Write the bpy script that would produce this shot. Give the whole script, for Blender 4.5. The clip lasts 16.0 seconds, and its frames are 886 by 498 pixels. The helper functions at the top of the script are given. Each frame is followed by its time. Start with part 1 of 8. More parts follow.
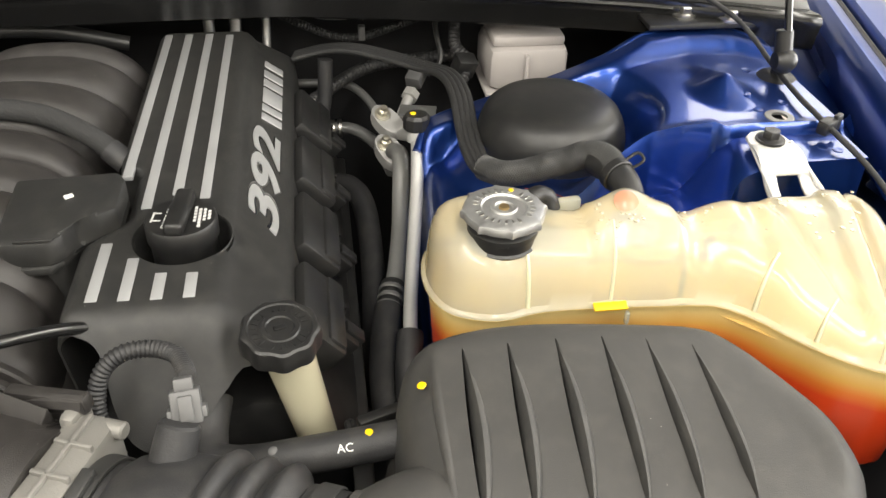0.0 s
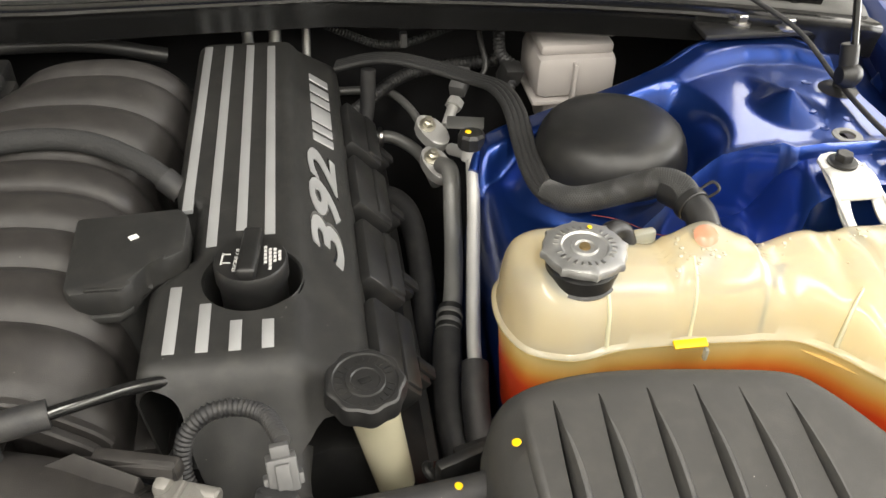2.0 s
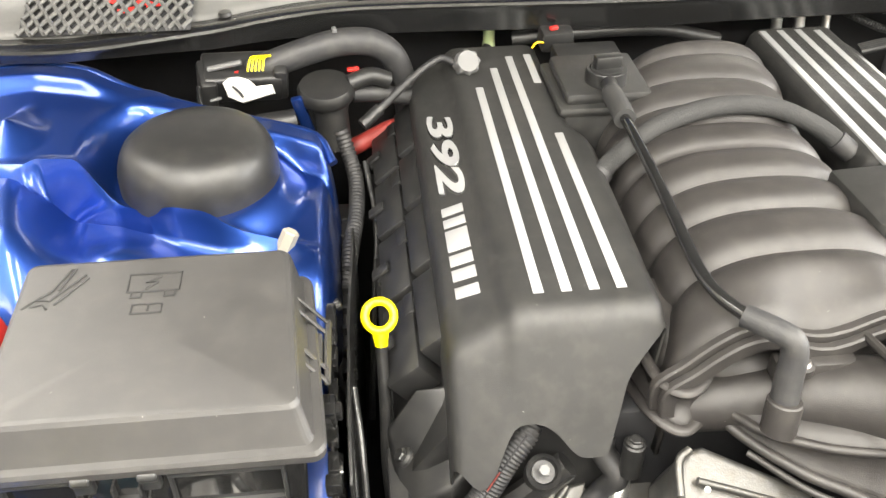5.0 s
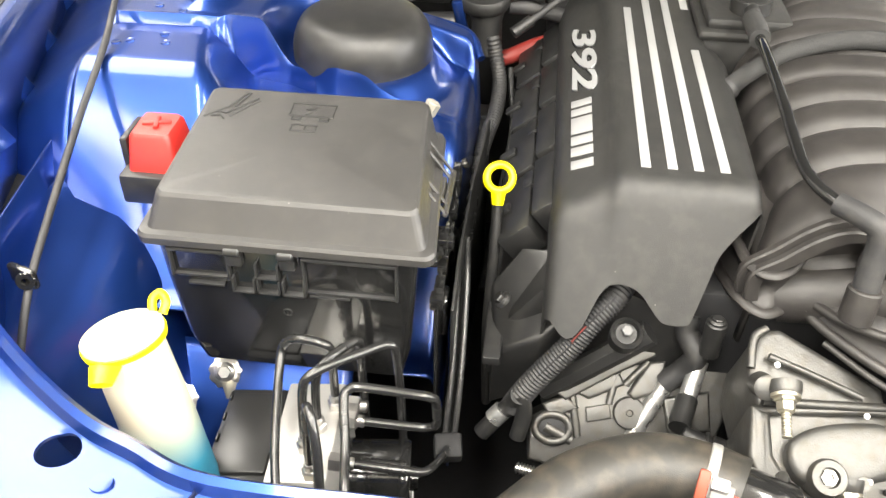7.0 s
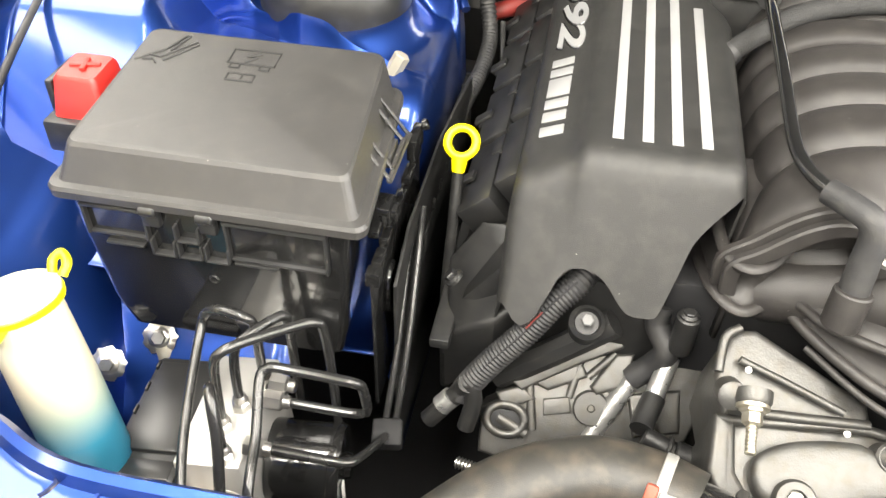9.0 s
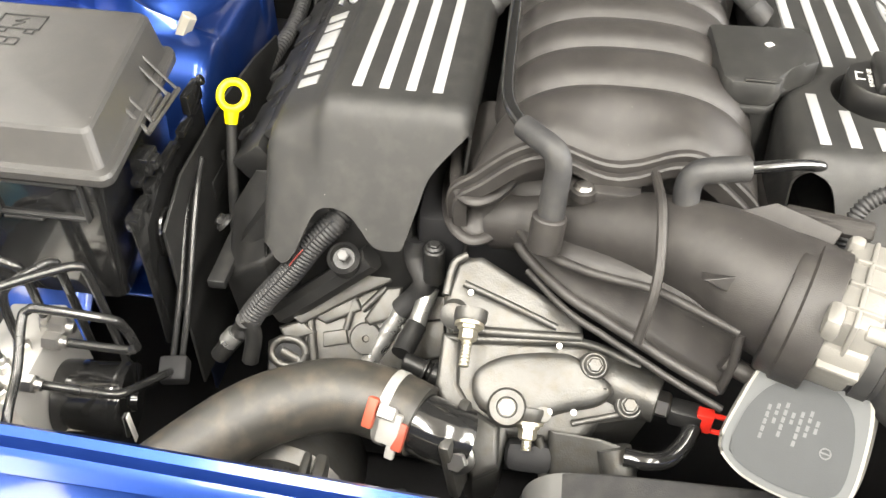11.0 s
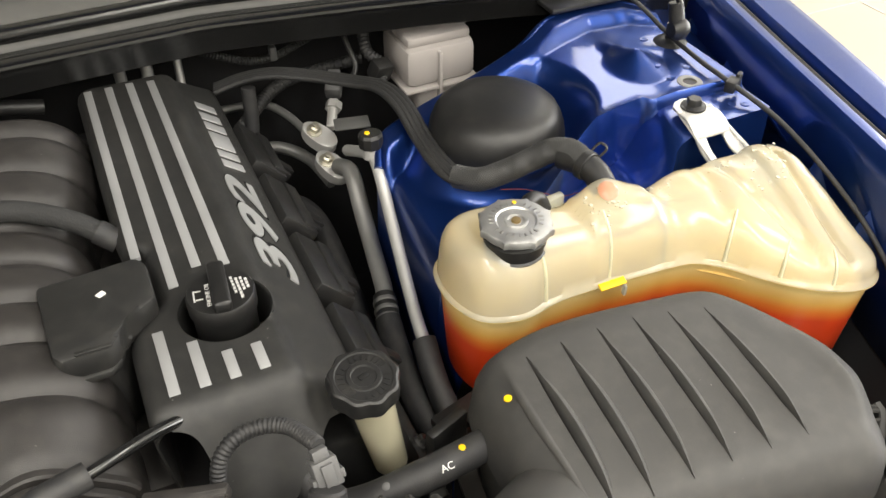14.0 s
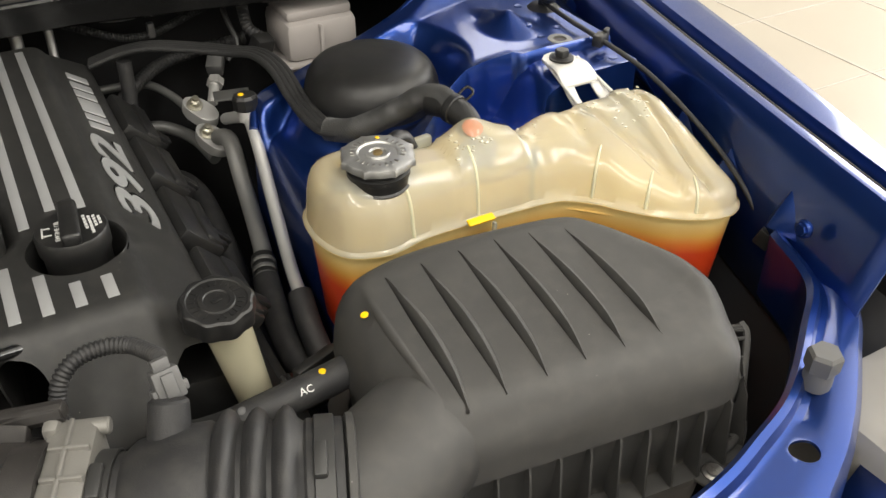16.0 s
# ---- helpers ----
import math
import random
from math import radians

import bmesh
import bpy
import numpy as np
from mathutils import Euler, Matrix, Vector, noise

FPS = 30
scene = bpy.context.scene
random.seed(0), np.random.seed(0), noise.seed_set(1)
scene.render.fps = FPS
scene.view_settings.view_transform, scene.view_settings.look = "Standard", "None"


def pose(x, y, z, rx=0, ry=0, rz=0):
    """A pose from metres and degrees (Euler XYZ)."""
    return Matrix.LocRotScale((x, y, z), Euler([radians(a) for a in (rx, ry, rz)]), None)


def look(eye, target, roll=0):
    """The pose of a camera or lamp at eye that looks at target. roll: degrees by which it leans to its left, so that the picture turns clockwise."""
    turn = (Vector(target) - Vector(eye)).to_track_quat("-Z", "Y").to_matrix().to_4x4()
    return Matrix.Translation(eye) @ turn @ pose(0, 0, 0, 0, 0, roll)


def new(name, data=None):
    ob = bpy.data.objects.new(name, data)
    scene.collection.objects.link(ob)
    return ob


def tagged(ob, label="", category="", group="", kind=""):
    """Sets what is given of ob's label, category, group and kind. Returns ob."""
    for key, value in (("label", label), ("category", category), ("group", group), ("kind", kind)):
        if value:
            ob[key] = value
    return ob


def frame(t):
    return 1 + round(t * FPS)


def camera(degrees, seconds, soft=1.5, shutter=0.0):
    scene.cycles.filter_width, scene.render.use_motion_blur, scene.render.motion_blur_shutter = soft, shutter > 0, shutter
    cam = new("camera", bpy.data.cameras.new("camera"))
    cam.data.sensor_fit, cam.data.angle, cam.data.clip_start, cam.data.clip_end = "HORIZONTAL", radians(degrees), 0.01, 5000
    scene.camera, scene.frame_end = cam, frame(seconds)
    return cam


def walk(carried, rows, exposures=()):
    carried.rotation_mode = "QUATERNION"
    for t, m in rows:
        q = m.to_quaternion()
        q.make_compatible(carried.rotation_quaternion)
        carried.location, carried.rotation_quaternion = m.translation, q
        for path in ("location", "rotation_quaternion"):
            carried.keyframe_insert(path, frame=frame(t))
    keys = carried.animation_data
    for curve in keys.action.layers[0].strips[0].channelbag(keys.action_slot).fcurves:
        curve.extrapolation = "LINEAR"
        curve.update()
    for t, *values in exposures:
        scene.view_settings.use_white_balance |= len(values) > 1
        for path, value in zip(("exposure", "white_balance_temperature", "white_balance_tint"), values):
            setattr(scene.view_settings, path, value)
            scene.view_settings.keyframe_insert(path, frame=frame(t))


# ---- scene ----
cam = camera(54.7, 16.0)
PATH = [
    (0, (0.38, -0.005, 1.426), (0.633, 1.591, 0.247), 1.7),
    (0.5, (0.428, 0.021, 1.457), (0.671, 1.582, 0.23), 1.4),
    (1, (0.444, 0.057, 1.469), (0.7, 1.591, 0.212), 1.8),
    (1.5, (0.43, 0.063, 1.467), (0.687, 1.589, 0.199), 1.8),
    (2, (0.313, 0.061, 1.465), (0.576, 1.607, 0.223), 1.5),
    (2.5, (0.137, 0.046, 1.488), (0.391, 1.587, 0.239), 1.0),
    (3, (-0.027, 0.051, 1.49), (0.232, 1.594, 0.244), 0.8),
    (3.5, (-0.152, 0.057, 1.496), (0.096, 1.601, 0.249), 0.3),
    (4, (-0.262, 0.06, 1.499), (-0.021, 1.607, 0.256), -0.2),
    (4.5, (-0.351, 0.041, 1.5), (-0.127, 1.598, 0.264), -0.2),
    (5, (-0.4, 0.012, 1.481), (-0.249, 1.588, 0.259), -0.4),
    (5.2, (-0.409, -0.003, 1.47), (-0.3, 1.579, 0.252), -0.4),
    (7.3, (-0.357, -0.154, 1.413), (-0.561, 1.403, 0.175), 1.1),
    (7.5, (-0.346, -0.154, 1.403), (-0.564, 1.395, 0.158), 1.2),
    (8, (-0.352, -0.124, 1.401), (-0.57, 1.396, 0.12), 1.6),
    (8.2, (-0.36, -0.101, 1.399), (-0.581, 1.41, 0.106), 1.7),
    (10.3, (-0.126, -0.047, 1.376), (-0.445, 1.392, 0.024), 0.7),
    (10.5, (-0.116, -0.054, 1.394), (-0.426, 1.37, 0.024), 0.5),
    (11, (-0.083, -0.091, 1.417), (-0.262, 1.356, 0.049), 1.3),
    (11.5, (-0.046, -0.113, 1.45), (-0.052, 1.347, 0.084), 0.9),
    (12, (-0.025, -0.105, 1.469), (0.132, 1.349, 0.104), 1.6),
    (12.5, (0.037, -0.07, 1.482), (0.362, 1.352, 0.113), 1.6),
    (13, (0.103, -0.022, 1.487), (0.586, 1.371, 0.135), 1.5),
    (13.5, (0.158, 0.025, 1.508), (0.716, 1.383, 0.15), 0.2),
    (14, (0.187, 0.041, 1.538), (0.824, 1.427, 0.244), -0.3),
    (14.5, (0.199, 0.032, 1.538), (0.897, 1.449, 0.311), -0.4),
    (15, (0.219, 0.008, 1.509), (0.955, 1.423, 0.304), -0.0),
    (15.5, (0.244, -0.019, 1.457), (1.013, 1.396, 0.269), 0.1),
    (16, (0.223, -0.055, 1.445), (1.017, 1.33, 0.241), 0.7),
]
walk(cam, [(t, look(eye, target, roll)) for t, eye, target, roll in PATH],
     [(0, -0.56), (1.5, -0.8), (2.5, -0.3), (3.5, 0.66), (5.0, 0.82), (8.0, 0.64), (11.0, 0.64), (12.5, 0.5), (13.5, -0.36), (14.0, -0.72), (16.0, -1.12)])


# ---- light and room ----
world = bpy.data.worlds.new("world")
scene.world = world
world.use_nodes = True
world.node_tree.nodes["Background"].inputs[0].default_value = (0.9, 0.95, 1.0, 1)
world.node_tree.nodes["Background"].inputs[1].default_value = 0.03
LAMP_W = 168.0
WINDOW_W = 850.0
TINT = (1.0, 0.955, 0.87)


def panel_lamp(name, m, wide, deep, watts, color):
    d = bpy.data.lights.new(name, "AREA")
    d.shape, d.size, d.size_y, d.energy, d.color = "RECTANGLE", wide, deep, watts, color
    ob = new(name, d)
    ob.matrix_world = m
    return ob


# long ceiling lights in front of and above the car, and the daylit doorway on its far side
for lx, share in ((-2.6, 0.6), (-0.9, 1.1), (0.8, 0.9), (2.5, 1.1)):
    panel_lamp("ceiling_lamp", pose(lx, -1.6, 3.25), 0.5, 3.6, share * LAMP_W, TINT)
panel_lamp("ceiling_lamp", pose(-2.3, 1.9, 3.25), 1.2, 2.6, 0.7 * LAMP_W, TINT)
# unseen lamp, added at right rear to brighten the blue panels
panel_lamp("ceiling_lamp", pose(3.2, 3.9, 3.25), 1.6, 3.2, 1.0 * LAMP_W, TINT)
panel_lamp("doorway_daylight", pose(5.98, 0.6, 1.55, 0, 90, 0), 2.7, 5.0, WINDOW_W, (1.0, 0.975, 0.93))


# ---- helpers ----
def thing(name, label, category, at=(0, 0, 0), group="", kind=""):
    ob = new(name)
    ob.empty_display_size = 0.05
    ob.location = at
    return tagged(ob, label, category, group, kind)


def origin(ob):
    p = Vector((0, 0, 0))
    while ob:
        p += ob.location
        ob = ob.parent
    return p


def finish(name, bm, material, sharp=38, outward=False):
    if any(len(e.link_faces) == 1 for e in bm.edges):
        # an open sheet: turn it so that its upper side is its outer side
        mid = sum((v.co for v in bm.verts), Vector()) / len(bm.verts)
        if sum((f.normal.dot(Matrix.Diagonal((1, 1, 0.05)) @ (f.calc_center_median() - mid)) if outward else f.normal.z) * f.calc_area() for f in bm.faces if not f.normal_update()) < 0:
            bmesh.ops.reverse_faces(bm, faces=bm.faces)
    else:
        bmesh.ops.recalc_face_normals(bm, faces=bm.faces)
    lim = radians(sharp)
    for f in bm.faces:
        f.smooth = True
    for e in bm.edges:
        if len(e.link_faces) == 2:
            e.smooth = e.calc_face_angle(0) < lim
    me = bpy.data.meshes.new(name)
    bm.to_mesh(me)
    bm.free()
    me.materials.append(material)
    return me


def part(name, bm, material, parent, label="", sharp=38, thick=0.0, outward=False):
    """One mesh under a thing or part; the mesh is given in world metres."""
    o = origin(parent)
    bm.transform(Matrix.Translation(-o))
    ob = new(name, finish(name, bm, material, sharp, outward))
    ob.parent = parent
    if thick:
        mod = ob.modifiers.new("thickness", "SOLIDIFY")
        mod.thickness, mod.offset = thick, -1
    return tagged(ob, label)


def single(name, bm, material, label, category="", kind="", group="", sharp=38, thick=0.0):
    ob = new(name, finish(name, bm, material, sharp))
    if thick:
        mod = ob.modifiers.new("thickness", "SOLIDIFY")
        mod.thickness, mod.offset = thick, -1
    return tagged(ob, label, category, group, kind)


def join(*bms):
    out = bms[0]
    for b in bms[1:]:
        me = bpy.data.meshes.new("tmp")
        b.to_mesh(me)
        b.free()
        out.from_mesh(me)
        bpy.data.meshes.remove(me)
    return out


def box(x0, x1, y0, y1, z0, z1, bev=0.0, m=None, seg=2):
    bm = bmesh.new()
    bmesh.ops.create_cube(bm, size=1)
    for v in bm.verts:
        v.co = Vector(((x0 + x1) / 2 + v.co.x * (x1 - x0), (y0 + y1) / 2 + v.co.y * (y1 - y0), (z0 + z1) / 2 + v.co.z * (z1 - z0)))
    if bev:
        bmesh.ops.bevel(bm, geom=bm.edges[:], offset=bev, segments=seg, affect="EDGES", profile=0.5)
    if m is not None:
        bm.transform(m)
    return bm


def obox(c, size, rot=(0, 0, 0), bev=0.0, seg=2):
    a, b, d = (s / 2 for s in size)
    return box(-a, a, -b, b, -d, d, bev, pose(*c, *rot), seg)


def smooth_path(pts, steps=8):
    p = [Vector(q) for q in pts]
    if len(p) < 3:
        return p
    ext = [2 * p[0] - p[1]] + p + [2 * p[-1] - p[-2]]
    out = []
    for i in range(1, len(ext) - 2):
        a, b, c, d = ext[i - 1:i + 3]
        for k in range(steps):
            t = k / steps
            out.append(0.5 * (2 * b + (c - a) * t + (2 * a - 5 * b + 4 * c - d) * t * t + (3 * b - a - 3 * c + d) * t ** 3))
    out.append(p[-1])
    return out


def tube(pts, r, segs=12, steps=8, flat=1.0, caps=True, rings=None, depth=0.0):
    """A round hose through the points. r: a radius or a function of 0..1; rings: how many corrugations; flat: height to width."""
    path = smooth_path(pts, steps)
    if rings:
        length = sum((b - a).length for a, b in zip(path, path[1:]))
        n, dense, want, run, i = rings * 4, [], 0.0, 0.0, 0
        for k in range(n + 1):
            want = length * k / n
            while i < len(path) - 2 and run + (path[i + 1] - path[i]).length < want:
                run += (path[i + 1] - path[i]).length
                i += 1
            seg = (path[i + 1] - path[i])
            dense.append(path[i] + seg * min(1, (want - run) / max(seg.length, 1e-9)))
        path = dense
    bm = bmesh.new()
    up = Vector((0, 0, 1))
    prev, loops = None, []
    for i, p in enumerate(path):
        d = (path[min(i + 1, len(path) - 1)] - path[max(i - 1, 0)]).normalized()
        side = d.cross(up) if prev is None else d.cross(prev.cross(d))
        if prev is None:
            side = d.cross(up)
            if side.length < 0.1:
                side = d.cross(Vector((0, 1, 0)))
        else:
            side = prev - d * prev.dot(d)
        side.normalize()
        prev = side.copy()
        nrm = side.cross(d).normalized()
        s = i / max(1, len(path) - 1)
        rad = r(s) if callable(r) else r
        if rings:
            rad -= depth * (1 if i % 4 in (0, 1) else 0)
        loops.append([bm.verts.new(p + side * (rad * math.cos(2 * math.pi * k / segs)) + nrm * (rad * flat * math.sin(2 * math.pi * k / segs))) for k in range(segs)])
    for a, b in zip(loops, loops[1:]):
        for k in range(segs):
            bm.faces.new((a[k], a[(k + 1) % segs], b[(k + 1) % segs], b[k]))
    if caps:
        bm.faces.new(loops[0][::-1])
        bm.faces.new(loops[-1])
    return bm


def frame_of(axis):
    z = Vector(axis).normalized()
    x = Vector((0, 0, 1)).cross(z)
    if x.length < 0.05:
        x = Vector((1, 0, 0))
    x.normalize()
    return Matrix((x, z.cross(x), z)).transposed().to_4x4()


def lathe(profile, at, axis=(0, 0, 1), segs=32, lobe=None, cap=True):
    """A turned form: profile of (radius, height along the axis); lobe(angle, radius) may change the radius."""
    bm = bmesh.new()
    m = Matrix.Translation(at) @ frame_of(axis)
    rows = []
    for r, h in profile:
        row = []
        for k in range(segs):
            a = 2 * math.pi * k / segs
            rr = lobe(a, r) if lobe else r
            row.append(bm.verts.new(m @ Vector((rr * math.cos(a), rr * math.sin(a), h))))
        rows.append(row)
    for a, b in zip(rows, rows[1:]):
        for k in range(segs):
            bm.faces.new((a[k], a[(k + 1) % segs], b[(k + 1) % segs], b[k]))
    if cap:
        if profile[0][0] > 1e-5:
            bm.faces.new(rows[0][::-1])
        if profile[-1][0] > 1e-5:
            bm.faces.new(rows[-1])
    bmesh.ops.remove_doubles(bm, verts=bm.verts, dist=1e-6)
    return bm


def cyl(p0, p1, r, segs=20, bev=0.0015, r1=None):
    p0, p1 = Vector(p0), Vector(p1)
    h = (p1 - p0).length
    r1 = r if r1 is None else r1
    b = min(bev, h / 3, r / 2)
    return lathe([(r - b, 0), (r, b), (r1, h - b), (r1 - b, h)], p0, p1 - p0, segs)


def ring(at, axis, r_in, r_out, h, segs=32):
    b = min(0.001, h / 4)
    return lathe([(r_in, 0), (r_out - b, 0), (r_out, b), (r_out, h - b), (r_out - b, h), (r_in, h), (r_in, 0)], at, axis, segs, cap=False)


def grid(f, us, vs, wrap=False):
    bm = bmesh.new()
    rows = [[bm.verts.new(f(u, v)) for u in us] for v in vs]
    n = len(us)
    for a, b in zip(rows, rows[1:]):
        for k in range(n if wrap else n - 1):
            bm.faces.new((a[k], a[(k + 1) % n], b[(k + 1) % n], b[k]))
    return bm


def span(a, b, n):
    return [a + (b - a) * i / n for i in range(n + 1)]


def closed_curve(pts, n):
    """n points, evenly spaced, on a smooth closed curve through pts."""
    p = [Vector((*q, 0)) for q in pts]
    fine = []
    for i in range(len(p)):
        a, b, c, d = p[i - 1], p[i], p[(i + 1) % len(p)], p[(i + 2) % len(p)]
        for k in range(10):
            t = k / 10
            fine.append(0.5 * (2 * b + (c - a) * t + (2 * a - 5 * b + 4 * c - d) * t * t + (3 * b - a - 3 * c + d) * t ** 3))
    lens = [(fine[(i + 1) % len(fine)] - fine[i]).length for i in range(len(fine))]
    total, out, i, run = sum(lens), [], 0, 0.0
    for k in range(n):
        want = total * k / n
        while run + lens[i] < want:
            run += lens[i]
            i += 1
        out.append(fine[i].lerp(fine[(i + 1) % len(fine)], (want - run) / lens[i]))
    return out


def inset(ringpts, d):
    n, out = len(ringpts), []
    area = sum(ringpts[i].x * ringpts[(i + 1) % n].y - ringpts[(i + 1) % n].x * ringpts[i].y for i in range(n))
    s = 1 if area > 0 else -1
    for i in range(n):
        t = ringpts[(i + 1) % n] - ringpts[i - 1]
        nn = Vector((-t.y, t.x, 0)).normalized() * s
        out.append(ringpts[i] + nn * d)
    return out


def loft(rings, cap0=True, cap1=True):
    bm = bmesh.new()
    rows = [[bm.verts.new(p) for p in r] for r in rings]
    n = len(rows[0])
    for a, b in zip(rows, rows[1:]):
        for k in range(n):
            bm.faces.new((a[k], a[(k + 1) % n], b[(k + 1) % n], b[k]))
    for use, row in ((cap0, rows[0]), (cap1, rows[-1])):
        if use:
            c = bm.verts.new(sum((v.co for v in row), Vector()) / n)
            for k in range(n):
                bm.faces.new((row[k], row[(k + 1) % n], c))
    return bm


def prism(pts, z0, z1, bev=0.0, m=None):
    bm = bmesh.new()
    lo = [bm.verts.new((x, y, z0)) for x, y in pts]
    hi = [bm.verts.new((x, y, z1)) for x, y in pts]
    n = len(pts)
    for k in range(n):
        bm.faces.new((lo[k], lo[(k + 1) % n], hi[(k + 1) % n], hi[k]))
    bm.faces.new(lo[::-1])
    bm.faces.new(hi)
    if bev:
        bmesh.ops.bevel(bm, geom=bm.edges[:], offset=bev, segments=2, affect="EDGES", profile=0.5)
    if m is not None:
        bm.transform(m)
    return bm


def carve(bm, *cutters, thick=0.0):
    """bm, made a shell of that thickness if it is open, with the cutters taken out of it."""
    def holder(b):
        me = bpy.data.meshes.new("tmp")
        bmesh.ops.recalc_face_normals(b, faces=b.faces)
        b.to_mesh(me)
        b.free()
        return new("tmp", me)
    body = holder(bm)
    if thick:
        mod = body.modifiers.new("thickness", "SOLIDIFY")
        mod.thickness, mod.offset = thick, 0
    tools = [holder(c) for c in cutters]
    for tool in tools:
        mod = body.modifiers.new("cut", "BOOLEAN")
        mod.operation, mod.object, mod.solver = "DIFFERENCE", tool, "EXACT"
    dep = bpy.context.evaluated_depsgraph_get()
    dep.update()
    out = bmesh.new()
    out.from_mesh(body.evaluated_get(dep).to_mesh())
    for o in [body, *tools]:
        me = o.data
        bpy.data.objects.remove(o)
        bpy.data.meshes.remove(me)
    return out


def text_mesh(body, size, depth, m, shear=0.0, spacing=1.0, fat=0.0):
    cu = bpy.data.curves.new("tmp", "FONT")
    cu.body, cu.size, cu.extrude, cu.shear, cu.space_character, cu.offset = body, size, depth, shear, spacing, fat
    cu.resolution_u = 4
    ob = new("tmp", cu)
    dep = bpy.context.evaluated_depsgraph_get()
    dep.update()
    me = bpy.data.meshes.new_from_object(ob.evaluated_get(dep))
    bm = bmesh.new()
    bm.from_mesh(me)
    bpy.data.objects.remove(ob)
    bpy.data.curves.remove(cu)
    bpy.data.meshes.remove(me)
    bm.transform(m)
    return bm


def sstep(a, b, x):
    t = max(0.0, min(1.0, (x - a) / (b - a)))
    return t * t * (3 - 2 * t)


def interp(x, table):
    if x <= table[0][0]:
        return table[0][1]
    for (a, u), (b, v) in zip(table, table[1:]):
        if x <= b:
            return u + (v - u) * (x - a) / (b - a)
    return table[-1][1]


def quad_ring(x0, x1, y0, y1, z0, z1, r, n=6):
    """A rounded rectangle whose front lies at z0 and whose rear lies at z1."""
    out = []
    for cx, cy, a0 in ((x1 - r, y1 - r, 0), (x0 + r, y1 - r, 90), (x0 + r, y0 + r, 180), (x1 - r, y0 + r, 270)):
        for k in range(n):
            a = radians(a0 + 90 * k / (n - 1))
            x, y = cx + r * math.cos(a), cy + r * math.sin(a)
            out.append(Vector((x, y, z0 + (z1 - z0) * (y - y0) / (y1 - y0))))
    return out


def slab(top, down, bev=0.005, crown=0.0):
    """A cast pad: its outline on top, carried down along a vector, with rounded edges and a raised middle."""
    bm = bmesh.new()
    hi = [bm.verts.new(q) for q in top]
    lo = [bm.verts.new(Vector(q) + Vector(down)) for q in top]
    n = len(hi)
    for k in range(n):
        bm.faces.new((lo[k], lo[(k + 1) % n], hi[(k + 1) % n], hi[k]))
    bm.faces.new(lo[::-1])
    cap = bm.faces.new(hi)
    rim = list(cap.edges)
    bmesh.ops.recalc_face_normals(bm, faces=bm.faces)
    bmesh.ops.bevel(bm, geom=rim, offset=bev, segments=4, affect="EDGES", profile=0.5)
    if crown:
        big = max(bm.faces, key=lambda f: f.calc_area() if f.normal.z > 0.2 else 0)
        up = big.normal.copy()
        mid = bmesh.ops.poke(bm, faces=[big])["verts"][0]
        mid.co += up * crown
    return bm


def hexbolt(at, axis=(0, 0, 1), r=0.008, h=0.007, flange=True):
    """A flanged six-sided bolt head."""
    bm = lathe([(r * 0.98, 0.0015), (r, h * 0.85), (r * 0.85, h)], at, axis, 6)
    if flange:
        bm = join(bm, lathe([(r * 1.45, -0.002), (r * 1.45, 0.001), (r * 1.1, 0.003)], at, axis, 20))
    return bm


